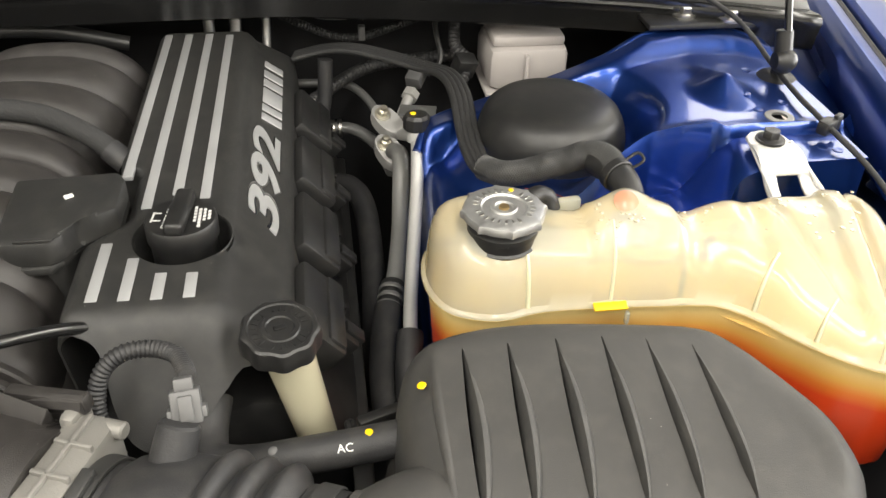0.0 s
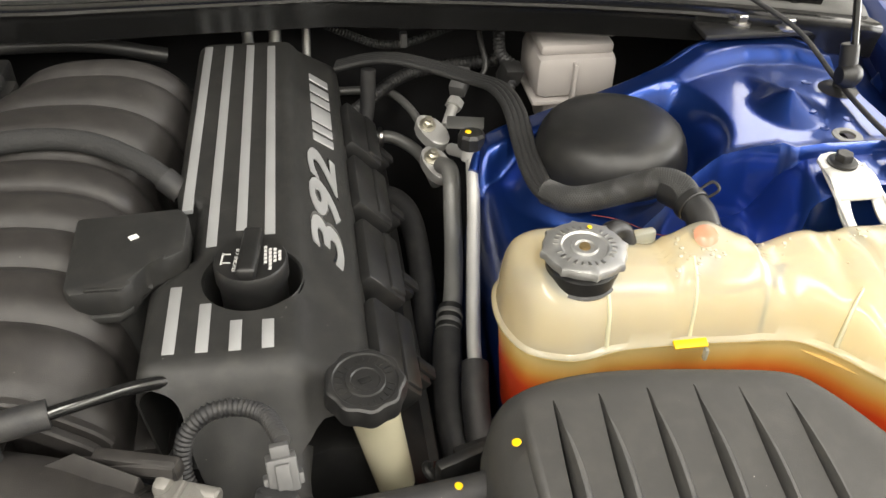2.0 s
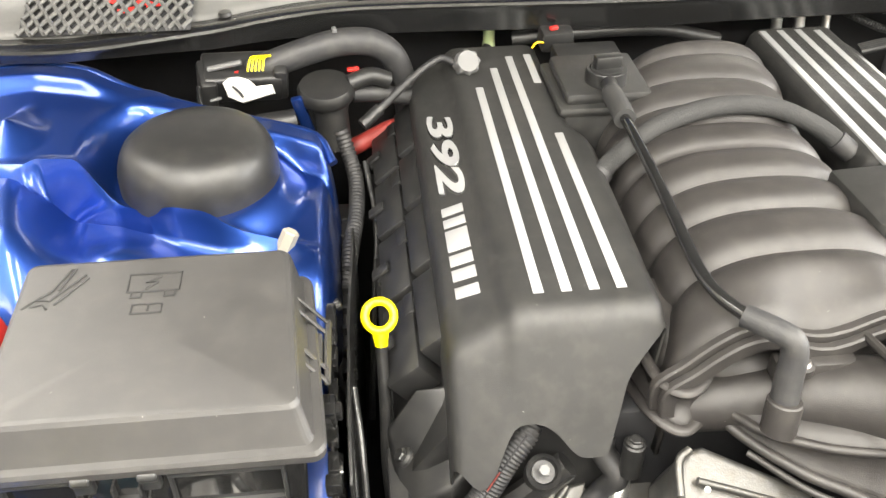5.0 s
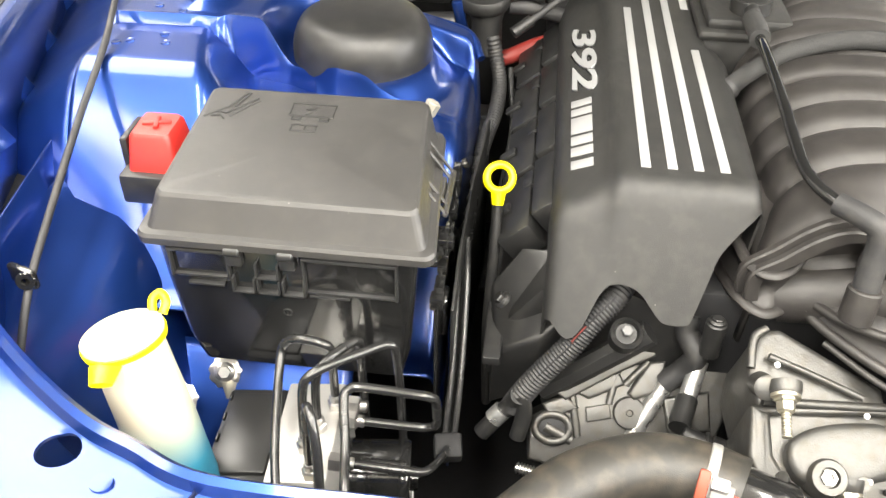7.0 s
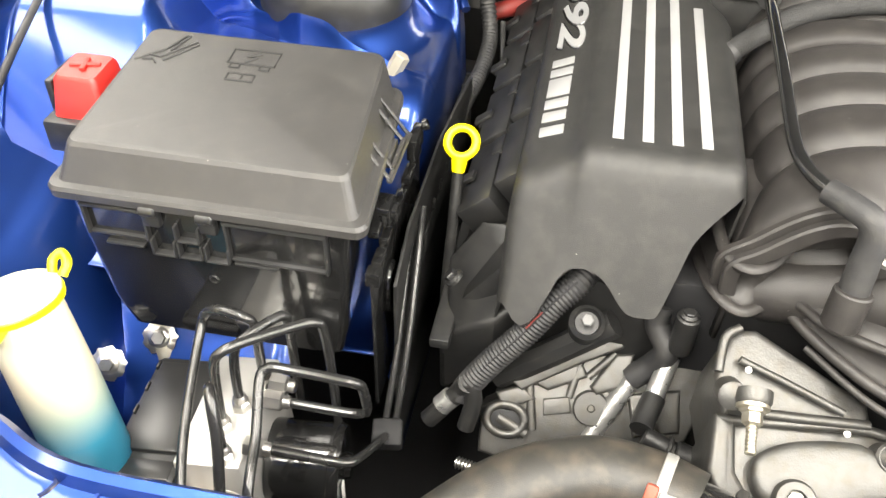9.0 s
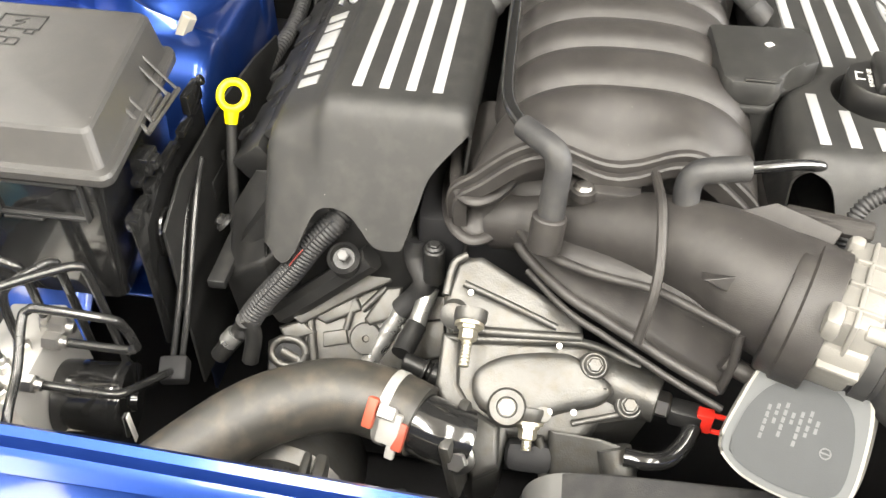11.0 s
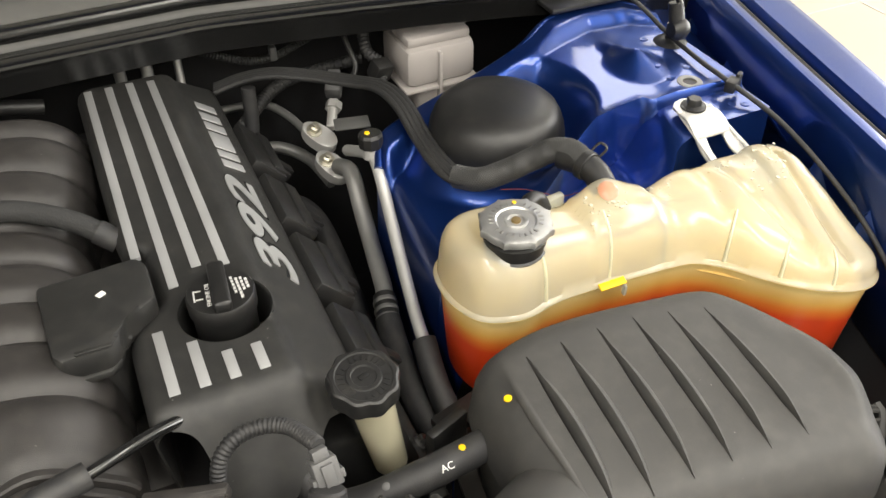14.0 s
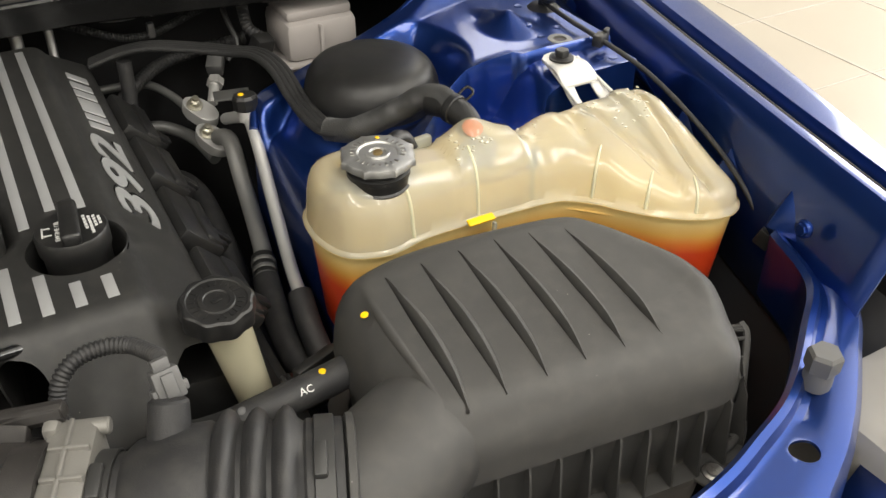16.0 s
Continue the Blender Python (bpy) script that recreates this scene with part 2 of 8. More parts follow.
# ---- materials ----
def material(name, color, rough=0.5, metal=0.0, bump=0.1, grain=900.0, patch=18.0, vary=0.18, rvary=0.12, coat=0.0, spec=0.5, dust=None, dust_amount=0.0, specks=0.0, lumps=0.0):
    mt = bpy.data.materials.new(name)
    mt.use_nodes = True
    nt = mt.node_tree
    b = nt.nodes["Principled BSDF"]
    tc = nt.nodes.new("ShaderNodeTexCoord")
    n1 = nt.nodes.new("ShaderNodeTexNoise")
    n1.inputs["Scale"].default_value, n1.inputs["Detail"].default_value = patch, 5
    n2 = nt.nodes.new("ShaderNodeTexNoise")
    n2.inputs["Scale"].default_value, n2.inputs["Detail"].default_value = grain, 2
    for n in (n1, n2):
        nt.links.new(tc.outputs["Object"], n.inputs["Vector"])
    mix = nt.nodes.new("ShaderNodeMix")
    mix.data_type = "RGBA"
    lo = [c * (1 - vary) for c in color]
    hi = [min(1, c * (1 + vary)) for c in color]
    mix.inputs["A"].default_value, mix.inputs["B"].default_value = (*lo, 1), (*hi, 1)
    nt.links.new(n1.outputs["Fac"], mix.inputs["Factor"])
    out = mix.outputs["Result"]
    if dust:
        n3 = nt.nodes.new("ShaderNodeTexNoise")
        n3.inputs["Scale"].default_value, n3.inputs["Detail"].default_value = patch * 3.3, 8
        nt.links.new(tc.outputs["Object"], n3.inputs["Vector"])
        ramp = nt.nodes.new("ShaderNodeMapRange")
        ramp.inputs["From Min"].default_value, ramp.inputs["From Max"].default_value = 0.45, 0.75
        ramp.inputs["To Max"].default_value = dust_amount
        nt.links.new(n3.outputs["Fac"], ramp.inputs["Value"])
        m2 = nt.nodes.new("ShaderNodeMix")
        m2.data_type = "RGBA"
        m2.inputs["B"].default_value = (*dust, 1)
        nt.links.new(out, m2.inputs["A"])
        nt.links.new(ramp.outputs["Result"], m2.inputs["Factor"])
        out = m2.outputs["Result"]
    nt.links.new(out, b.inputs["Base Color"])
    rr = nt.nodes.new("ShaderNodeMapRange")
    rr.inputs["To Min"].default_value, rr.inputs["To Max"].default_value = max(0.02, rough - rvary), min(1, rough + rvary)
    nt.links.new(n1.outputs["Fac"], rr.inputs["Value"])
    nt.links.new(rr.outputs["Result"], b.inputs["Roughness"])
    b.inputs["Metallic"].default_value = metal
    b.inputs["Specular IOR Level"].default_value = spec
    b.inputs["Coat Weight"].default_value = coat
    b.inputs["Coat Roughness"].default_value = 0.04
    if bump:
        bp = nt.nodes.new("ShaderNodeBump")
        bp.inputs["Strength"].default_value, bp.inputs["Distance"].default_value = bump, 0.001
        nt.links.new(n2.outputs["Fac"], bp.inputs["Height"])
        nt.links.new(bp.outputs["Normal"], b.inputs["Normal"])
        if lumps:
            n3 = nt.nodes.new("ShaderNodeTexNoise")
            n3.inputs["Scale"].default_value, n3.inputs["Detail"].default_value = 85, 3
            nt.links.new(tc.outputs["Object"], n3.inputs["Vector"])
            b2 = nt.nodes.new("ShaderNodeBump")
            b2.inputs["Strength"].default_value, b2.inputs["Distance"].default_value = lumps, 0.004
            nt.links.new(n3.outputs["Fac"], b2.inputs["Height"])
            nt.links.new(b2.outputs["Normal"], bp.inputs["Normal"])
    if specks:
        # scattered grains of pale dust
        vo = nt.nodes.new("ShaderNodeTexVoronoi")
        vo.inputs["Scale"].default_value = specks
        nt.links.new(tc.outputs["Object"], vo.inputs["Vector"])
        lt = nt.nodes.new("ShaderNodeMath")
        lt.operation = "LESS_THAN"
        lt.inputs[1].default_value = 0.022
        nt.links.new(vo.outputs["Distance"], lt.inputs[0])
        mx = nt.nodes.new("ShaderNodeMix")
        mx.data_type = "RGBA"
        mx.inputs["B"].default_value = (0.3, 0.29, 0.26, 1)
        nt.links.new(lt.outputs[0], mx.inputs["Factor"])
        nt.links.new(b.inputs["Base Color"].links[0].from_socket, mx.inputs["A"])
        nt.links.new(mx.outputs["Result"], b.inputs["Base Color"])
    return mt


def translucent(name, color, see=0.3, rough=0.3, glow=0.5):
    """Milky moulded plastic: light passes through it and what lies behind shows faintly."""
    mt = bpy.data.materials.new(name)
    mt.use_nodes = True
    nt = mt.node_tree
    b = nt.nodes["Principled BSDF"]
    tc = nt.nodes.new("ShaderNodeTexCoord")
    n1 = nt.nodes.new("ShaderNodeTexNoise")
    n1.inputs["Scale"].default_value, n1.inputs["Detail"].default_value = 14, 4
    nt.links.new(tc.outputs["Object"], n1.inputs["Vector"])
    mix = nt.nodes.new("ShaderNodeMix")
    mix.data_type = "RGBA"
    mix.inputs["A"].default_value = (*[c * 0.88 for c in color], 1)
    mix.inputs["B"].default_value = (*[min(1, c * 1.08) for c in color], 1)
    nt.links.new(n1.outputs["Fac"], mix.inputs["Factor"])
    nt.links.new(mix.outputs["Result"], b.inputs["Base Color"])
    b.inputs["Roughness"].default_value = rough
    tl = nt.nodes.new("ShaderNodeBsdfTranslucent")
    nt.links.new(mix.outputs["Result"], tl.inputs["Color"])
    m1 = nt.nodes.new("ShaderNodeMixShader")
    m1.inputs[0].default_value = glow
    nt.links.new(b.outputs[0], m1.inputs[1])
    nt.links.new(tl.outputs[0], m1.inputs[2])
    tr = nt.nodes.new("ShaderNodeBsdfTransparent")
    tr.inputs[0].default_value = (*[min(1, c * 1.15) for c in color], 1)
    m2 = nt.nodes.new("ShaderNodeMixShader")
    m2.inputs[0].default_value = see
    nt.links.new(m1.outputs[0], m2.inputs[1])
    nt.links.new(tr.outputs[0], m2.inputs[2])
    gl = nt.nodes.new("ShaderNodeBsdfGlossy")
    gl.inputs["Roughness"].default_value = rough * 0.7
    lw = nt.nodes.new("ShaderNodeFresnel")
    lw.inputs[0].default_value = 1.4
    m3 = nt.nodes.new("ShaderNodeMixShader")
    nt.links.new(lw.outputs[0], m3.inputs[0])
    nt.links.new(m2.outputs[0], m3.inputs[1])
    nt.links.new(gl.outputs[0], m3.inputs[2])
    nt.links.new(m3.outputs[0], nt.nodes["Material Output"].inputs[0])
    return mt


DUST = (0.16, 0.15, 0.13)
COVER = material("cover_plastic", (0.017, 0.017, 0.0165), 0.5, bump=0.35, grain=1500, dust=DUST, dust_amount=0.08, specks=55)
BLACK = material("black_plastic", (0.012, 0.012, 0.012), 0.42, bump=0.15, dust=DUST, dust_amount=0.06)
MANI = material("manifold_plastic", (0.023, 0.021, 0.020), 0.5, bump=0.3, grain=1100, dust=DUST, dust_amount=0.08, specks=60)
BOXP = material("airbox_plastic", (0.042, 0.041, 0.039), 0.58, bump=0.35, grain=1400, dust=DUST, dust_amount=0.10, specks=50)
FUSE = material("fuse_lid_plastic", (0.034, 0.033, 0.032), 0.4, bump=0.3, grain=1600, dust=DUST, dust_amount=0.06, specks=45)
GLOSS = material("gloss_black", (0.01, 0.01, 0.01), 0.14, bump=0.03, coat=0.6)
RUBBER = material("rubber", (0.02, 0.02, 0.021), 0.58, bump=0.3, grain=700, dust=DUST, dust_amount=0.12)
HOSE = material("radiator_hose_rubber", (0.026, 0.025, 0.022), 0.45, bump=0.2, dust=(0.14, 0.11, 0.08), dust_amount=0.3)
FOAM = material("foam_sleeve", (0.022, 0.022, 0.022), 0.85, bump=0.8, grain=500)
# near-black: shade of gaps and hollows put into the colour; also small black bits
DARK = material("black_and_gap_shade", (0.005, 0.005, 0.006), 0.7, bump=0.2)
GREY = material("grey_plastic", (0.10, 0.10, 0.10), 0.5, bump=0.15)
SILVER = material("silver_paint", (0.45, 0.455, 0.46), 0.45, metal=0.55, bump=0.3, grain=1800, vary=0.12)
BLUE = material("blue_metallic_paint", (0.011, 0.043, 0.22), 0.36, metal=0.85, bump=0.05, grain=2500, vary=0.08, coat=0.7, rvary=0.05)
BLUE.node_tree.nodes["Principled BSDF"].inputs["Coat Roughness"].default_value = 0.11
CAST = material("cast_aluminium", (0.088, 0.087, 0.083), 0.42, metal=0.7, bump=0.22, grain=560, patch=30, vary=0.35, dust=(0.075, 0.066, 0.052), dust_amount=0.6, lumps=0.09)
ALU = material("aluminium", (0.31, 0.308, 0.298), 0.38, metal=0.8, bump=0.2, grain=700, vary=0.12)
STEEL = material("steel", (0.42, 0.41, 0.39), 0.32, metal=1.0, bump=0.1, vary=0.2)
DARKPIPE = material("grey_coated_pipe", (0.16, 0.16, 0.155), 0.4, metal=0.4, bump=0.1)
ZINC = material("zinc_plated_steel", (0.5, 0.48, 0.4), 0.4, metal=0.9, bump=0.2, dust=(0.3, 0.2, 0.1), dust_amount=0.3)
YELLOW = material("yellow_plastic", (0.85, 0.72, 0.0), 0.4, bump=0.05, vary=0.05)
PAINTMARK = material("orange_yellow_paint_mark", (0.9, 0.55, 0.0), 0.5, bump=0.1, vary=0.05)
RED = material("red_plastic", (0.42, 0.02, 0.015), 0.4, bump=0.1)
WHITE = material("white_paint_mark", (0.78, 0.78, 0.75), 0.5, bump=0.1)
FOIL = material("foil_tape", (0.5, 0.5, 0.49), 0.3, metal=0.85, bump=1.0, grain=140, vary=0.4, patch=90)
TANK = translucent("milky_tank_plastic", (0.86, 0.86, 0.74), see=0.42, rough=0.2, glow=0.5)
COWLP = material("weathered_cowl_plastic", (0.08, 0.079, 0.076), 0.55, bump=0.3, dust=DUST, dust_amount=0.15)
RESV = translucent("cream_reservoir_plastic", (0.85, 0.8, 0.58), see=0.12, rough=0.35, glow=0.35)
BRAKE = material("white_reservoir_plastic", (0.36, 0.335, 0.32), 0.42, bump=0.1, vary=0.06)
FLOORM = material("pale_floor_tile", (0.38, 0.34, 0.28), 0.4, bump=0.1, grain=60, patch=3, vary=0.05)
WALLM = material("plain_wall_paint", (0.72, 0.72, 0.7), 0.8, bump=0.1, grain=80, patch=2, vary=0.05)
LAMPSTEEL = material("lens_back_plastic", (0.25, 0.24, 0.22), 0.4, bump=0.1)
BAND = material("dark_grey_disc", (0.055, 0.058, 0.06), 0.8, bump=0.1, spec=0.2)


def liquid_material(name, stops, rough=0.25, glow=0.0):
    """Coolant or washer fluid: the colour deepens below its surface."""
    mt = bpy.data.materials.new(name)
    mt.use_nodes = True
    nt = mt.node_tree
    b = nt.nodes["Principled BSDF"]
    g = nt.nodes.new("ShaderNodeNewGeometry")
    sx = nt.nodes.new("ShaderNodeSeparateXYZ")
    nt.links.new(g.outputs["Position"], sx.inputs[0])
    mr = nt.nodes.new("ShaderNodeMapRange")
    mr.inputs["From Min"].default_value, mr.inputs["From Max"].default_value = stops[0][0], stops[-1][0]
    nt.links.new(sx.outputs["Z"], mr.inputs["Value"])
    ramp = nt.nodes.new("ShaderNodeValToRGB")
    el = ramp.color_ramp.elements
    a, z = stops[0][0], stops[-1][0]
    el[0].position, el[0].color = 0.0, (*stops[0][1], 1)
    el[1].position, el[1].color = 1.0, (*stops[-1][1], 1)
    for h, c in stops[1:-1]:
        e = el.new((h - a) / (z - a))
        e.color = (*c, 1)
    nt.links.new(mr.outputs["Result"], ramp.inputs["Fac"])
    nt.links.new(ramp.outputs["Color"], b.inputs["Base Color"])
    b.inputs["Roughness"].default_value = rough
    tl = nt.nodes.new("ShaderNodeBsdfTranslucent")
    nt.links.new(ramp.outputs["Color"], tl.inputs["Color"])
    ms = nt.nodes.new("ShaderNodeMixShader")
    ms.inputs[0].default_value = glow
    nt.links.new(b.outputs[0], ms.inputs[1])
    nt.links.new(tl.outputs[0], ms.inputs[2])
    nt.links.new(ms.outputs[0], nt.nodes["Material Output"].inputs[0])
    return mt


# ---- room and car body ----
single("floor", box(-6, 6, -5, 6, -0.1, 0.0), FLOORM, "pale polished showroom floor", "floor", "structure")
room = thing("wall_north", "plain pale wall closing the room", "wall", (0, 6, 0), kind="structure")
part("wall_panel", box(-6, 6, 6, 6.15, 0, 3.3), WALLM, room)
for nm, b in (("wall_south", (-6, 6, -5.15, -5, 0, 3.3)), ("wall_west", (-6.15, -6, -5, 6, 0, 3.3))):
    single(nm, box(*b), WALLM, "plain pale wall closing the room", "wall", "structure")
east = thing("wall_east", "plain pale wall with a wide daylit doorway", "wall", (6, 0.6, 0), kind="structure")
for b in ((6, 6.15, -5, -2.0, 0, 3.3), (6, 6.15, 3.2, 6, 0, 3.3), (6, 6.15, -2.0, 3.2, 2.95, 3.3)):
    part("wall_panel", box(*b), WALLM, east)
single("ceiling", box(-6.15, 6.15, -5.15, 6.15, 3.3, 3.4), WALLM, "plain white ceiling above the car", "ceiling", "structure")
JOINT = material("floor_joint", (0.45, 0.42, 0.38), 0.7)
joints = bmesh.new()
for k in range(-8, 9):
    joints = join(joints, box(-6, 6, k * 0.6 - 0.003, k * 0.6 + 0.003, 0, 0.002), box(k * 0.6 + 0.2 - 0.003, k * 0.6 + 0.2 + 0.003, -5, 6, 0, 0.0025))
single("floor_joint_lines", joints, JOINT, "thin grey joints between pale floor tiles", "floor joint", "structure")

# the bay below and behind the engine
bay = thing("engine_bay_shell", "inner panels and firewall around the engine, coloured near-black for shade", "engine bay", (0, 0.7, 0.4), kind="structure")
# these near-black panels carry the bay's deep shade in their colour
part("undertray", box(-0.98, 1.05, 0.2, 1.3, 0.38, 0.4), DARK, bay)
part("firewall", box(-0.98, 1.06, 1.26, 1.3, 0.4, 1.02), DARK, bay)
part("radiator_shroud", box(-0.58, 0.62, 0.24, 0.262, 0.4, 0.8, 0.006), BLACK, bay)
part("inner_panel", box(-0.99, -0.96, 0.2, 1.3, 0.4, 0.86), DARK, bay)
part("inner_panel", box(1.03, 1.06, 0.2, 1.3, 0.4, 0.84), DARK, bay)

RIDGE = [(0.30, 0.935), (0.44, 0.962), (0.55, 0.982), (0.715, 1.005), (0.93, 1.075), (1.3, 1.15)]
OUTER = [(0.30, 1.02), (0.424, 1.052), (0.59, 1.10), (0.762, 1.148), (1.018, 1.205), (1.4, 1.26)]
WALLX = [(0.30, 0.885), (0.355, 0.897), (0.505, 0.938), (0.61, 0.968), (0.716, 1.0), (0.842, 1.026), (0.94, 1.07), (1.3, 1.17)]


def eased(table):
    """The table as a smooth curve through its run."""
    ys_, xs_ = zip(*table)
    q = np.polyfit(ys_, xs_, 2)
    return [(y, float(np.polyval(q, y))) for y in span(0.26, 1.45, 40)]


RIDGE, OUTER, WALLX = eased(RIDGE), eased(OUTER), eased(WALLX)


def fender(side):
    """The wing: inner upright, bright rolled top edge, outer panel."""
    top = thing("fender", "glossy dark metallic blue front fender with rolled inner edge", "fender", (side * 1.0, 0.7, 0.9))

    def inner(u, y):
        xr, xw = interp(y, RIDGE), interp(y, WALLX)
        prof = [(xw + 0.004, 0.80), (xw, 0.89), (xw + 0.004, 0.905), (xr - 0.02, 0.965), (xr - 0.014, 0.982), (xr - 0.004, 0.991), (xr + 0.008, 0.991), (xr + 0.018, 0.984), (xr + 0.03, 0.968), (xr + 0.04, 0.955)]
        x, z = prof[u]
        return Vector((side * x, y, z + 0.02 * (y - 0.45)))

    def outer(u, y):
        xr, xo = interp(y, RIDGE), interp(y, OUTER)
        prof = [(xr + 0.046, 0.945), (xr + 0.046, 0.972), (xr + 0.052, 0.980), (xo - 0.02, 0.977), (xo - 0.006, 0.974), (xo, 0.968), (xo + 0.012, 0.94), (xo + 0.05, 0.8), (xo + 0.06, 0.55)]
        x, z = prof[u]
        return Vector((side * x, y, z + 0.02 * (y - 0.45)))

    ys = span(0.29, 1.42, 44)
    part("inner_panel", grid(inner, range(10), ys), BLUE, top, thick=0.003)
    part("outer_panel", grid(outer, range(9), ys), BLUE, top, thick=0.003)
    seal = [(side * (interp(y, RIDGE) + 0.037), y, 0.967 + 0.02 * (y - 0.45)) for y in span(0.3, 1.4, 14)]
    part("rubber_seal", tube(seal, 0.0055, 8, 3), RUBBER, top, "black rubber weather strip")
    # pressed gussets along the foot of the upright
    for y in (0.42, 0.53, 0.64, 0.76, 0.90, 1.04):
        xw, xn, xf = (interp(y + d, WALLX) for d in (0, 0.026, -0.03))
        bm = bmesh.new()
        a, b, c, d = (bm.verts.new(q) for q in ((side * (xf + 0.006), y - 0.03, 0.905), (side * (xn + 0.006), y + 0.026, 0.905), (side * (xw + 0.022), y + 0.012, 0.952), (side * (xw - 0.010), y + 0.012, 0.906)))
        for q in ((a, d, c), (d, b, c), (a, c, b), (a, b, d)):
            bm.faces.new(q)
        bmesh.ops.bevel(bm, geom=bm.edges[:], offset=0.002, segments=2, affect="EDGES", profile=0.5)
        part("gusset", bm, BLUE, top, sharp=50)
    part("bolt", hexbolt((side * 0.9, 0.383, 0.936), (-side, 0, 0.1), 0.007, 0.006), BLUE, top)
    return top


fender(1)
fender(-1)

# radiator support: a curved blue beam across the front
BEAM = [(-0.90, 0.47), (-0.86, 0.39), (-0.795, 0.33), (-0.708, 0.271), (-0.655, 0.248), (-0.585, 0.224), (-0.43, 0.222), (-0.28, 0.216), (-0.15, 0.210), (0.0, 0.202), (0.30, 0.190), (0.46, 0.188), (0.603, 0.203), (0.678, 0.223), (0.741, 0.247), (0.82, 0.30), (0.875, 0.345), (0.905, 0.42)]
WIDE = [(-0.90, 0.13), (-0.7, 0.11), (-0.55, 0.10), (0.52, 0.10), (0.64, 0.078), (0.74, 0.062), (0.9, 0.05)]


def beam_mesh():
    path = smooth_path([(x, y, 0) for x, y in BEAM], 6)
    def f(u, i):
        p = path[i]
        d = (path[min(i + 1, len(path) - 1)] - path[max(0, i - 1)]).normalized()
        n = Vector((d.y, -d.x, 0))
        w = interp(p.x, WIDE)
        prof = [(0.004, 0.82), (0.0, 0.892), (-0.001, 0.903), (0.003, 0.9075), (0.008, 0.905), (0.012, 0.896), (0.02, 0.893), (w * 0.5, 0.897), (w - 0.02, 0.897), (w - 0.006, 0.893), (w, 0.884), (w + 0.004, 0.84)]
        o, z = prof[u]
        q = p + n * o
        return Vector((q.x, q.y, z))
    return grid(f, range(12), range(len(path)))


support = thing("radiator_support", "glossy metallic blue radiator support beam with round holes", "radiator support", (0, 0.15, 0.85))
bm = carve(beam_mesh(), cyl((-0.715, 0.238, 0.84), (-0.715, 0.238, 0.95), 0.0175, 24), cyl((0.708, 0.196, 0.84), (0.708, 0.196, 0.95), 0.0125, 24),
           cyl((-0.585, 0.185, 0.84), (-0.585, 0.185, 0.95), 0.0045, 12), obox((-0.6, 0.208, 0.9), (0.004, 0.014, 0.1), (0, 0, -35)), thick=0.003)
part("beam", bm, BLUE, support)
part("spot_weld", lathe([(0.009, 0.8965), (0.0085, 0.899), (0.0, 0.8995)], (-0.668, 0.212, 0), segs=18), BLUE, support)
pad = join(obox((-0.33, 0.165, 0.899), (0.30, 0.042, 0.006), (0, 0, -1), 0.0025), obox((-0.465, 0.172, 0.9), (0.03, 0.025, 0.006), (0, 0, -1), 0.002))
part("raised_panel", pad, BLUE, support)
seamx = box(-0.567, -0.564, 0.13, 0.225, 0.8965, 0.8985, 0.0008)
part("seam", seamx, BLUE, support)
bumper = thing("hood_bumper", "grey six-sided rubber hood bumper on blue beam", "bumper", (0.775, 0.245, 0.897))
part("head", lathe([(0.0145, 0.020), (0.0155, 0.023), (0.0155, 0.037), (0.013, 0.0405), (0.0, 0.041)], (0.775, 0.245, 0.897), segs=6), GREY, bumper, sharp=25)
part("stem", lathe([(0.013, 0.0), (0.0135, 0.005), (0.0125, 0.020), (0.009, 0.022)], (0.775, 0.245, 0.897), segs=24), GREY, bumper)
single("headlamp_housing", join(box(0.80, 1.02, 0.05, 0.275, 0.74, 0.862, 0.02), lathe([(0.03, 0), (0.03, 0.008), (0.026, 0.01), (0.024, 0.004), (0, 0.004)], (0.84, 0.16, 0.86), segs=28), lathe([(0.026, 0), (0.026, 0.008), (0.02, 0.01), (0, 0.01)], (0.92, 0.225, 0.86), segs=28)), LAMPSTEEL, "grey plastic headlamp housing behind blue beam", "headlamp")
single("headlamp_housing", box(-0.98, -0.79, 0.02, 0.2, 0.72, 0.85, 0.02), LAMPSTEEL, "grey plastic headlamp housing behind blue beam", "headlamp")
fascia = grid(lambda u, x: Vector((x, [0.11, 0.05, 0.0, -0.03, -0.04][u] + 0.16 * abs(x) ** 3, [0.83, 0.835, 0.80, 0.72, 0.45][u])), range(5), span(-1.0, 1.0, 20))
single("front_bumper_cover", fascia, BLUE, "metallic blue front bumper cover below the beam", "bumper cover", thick=0.003)


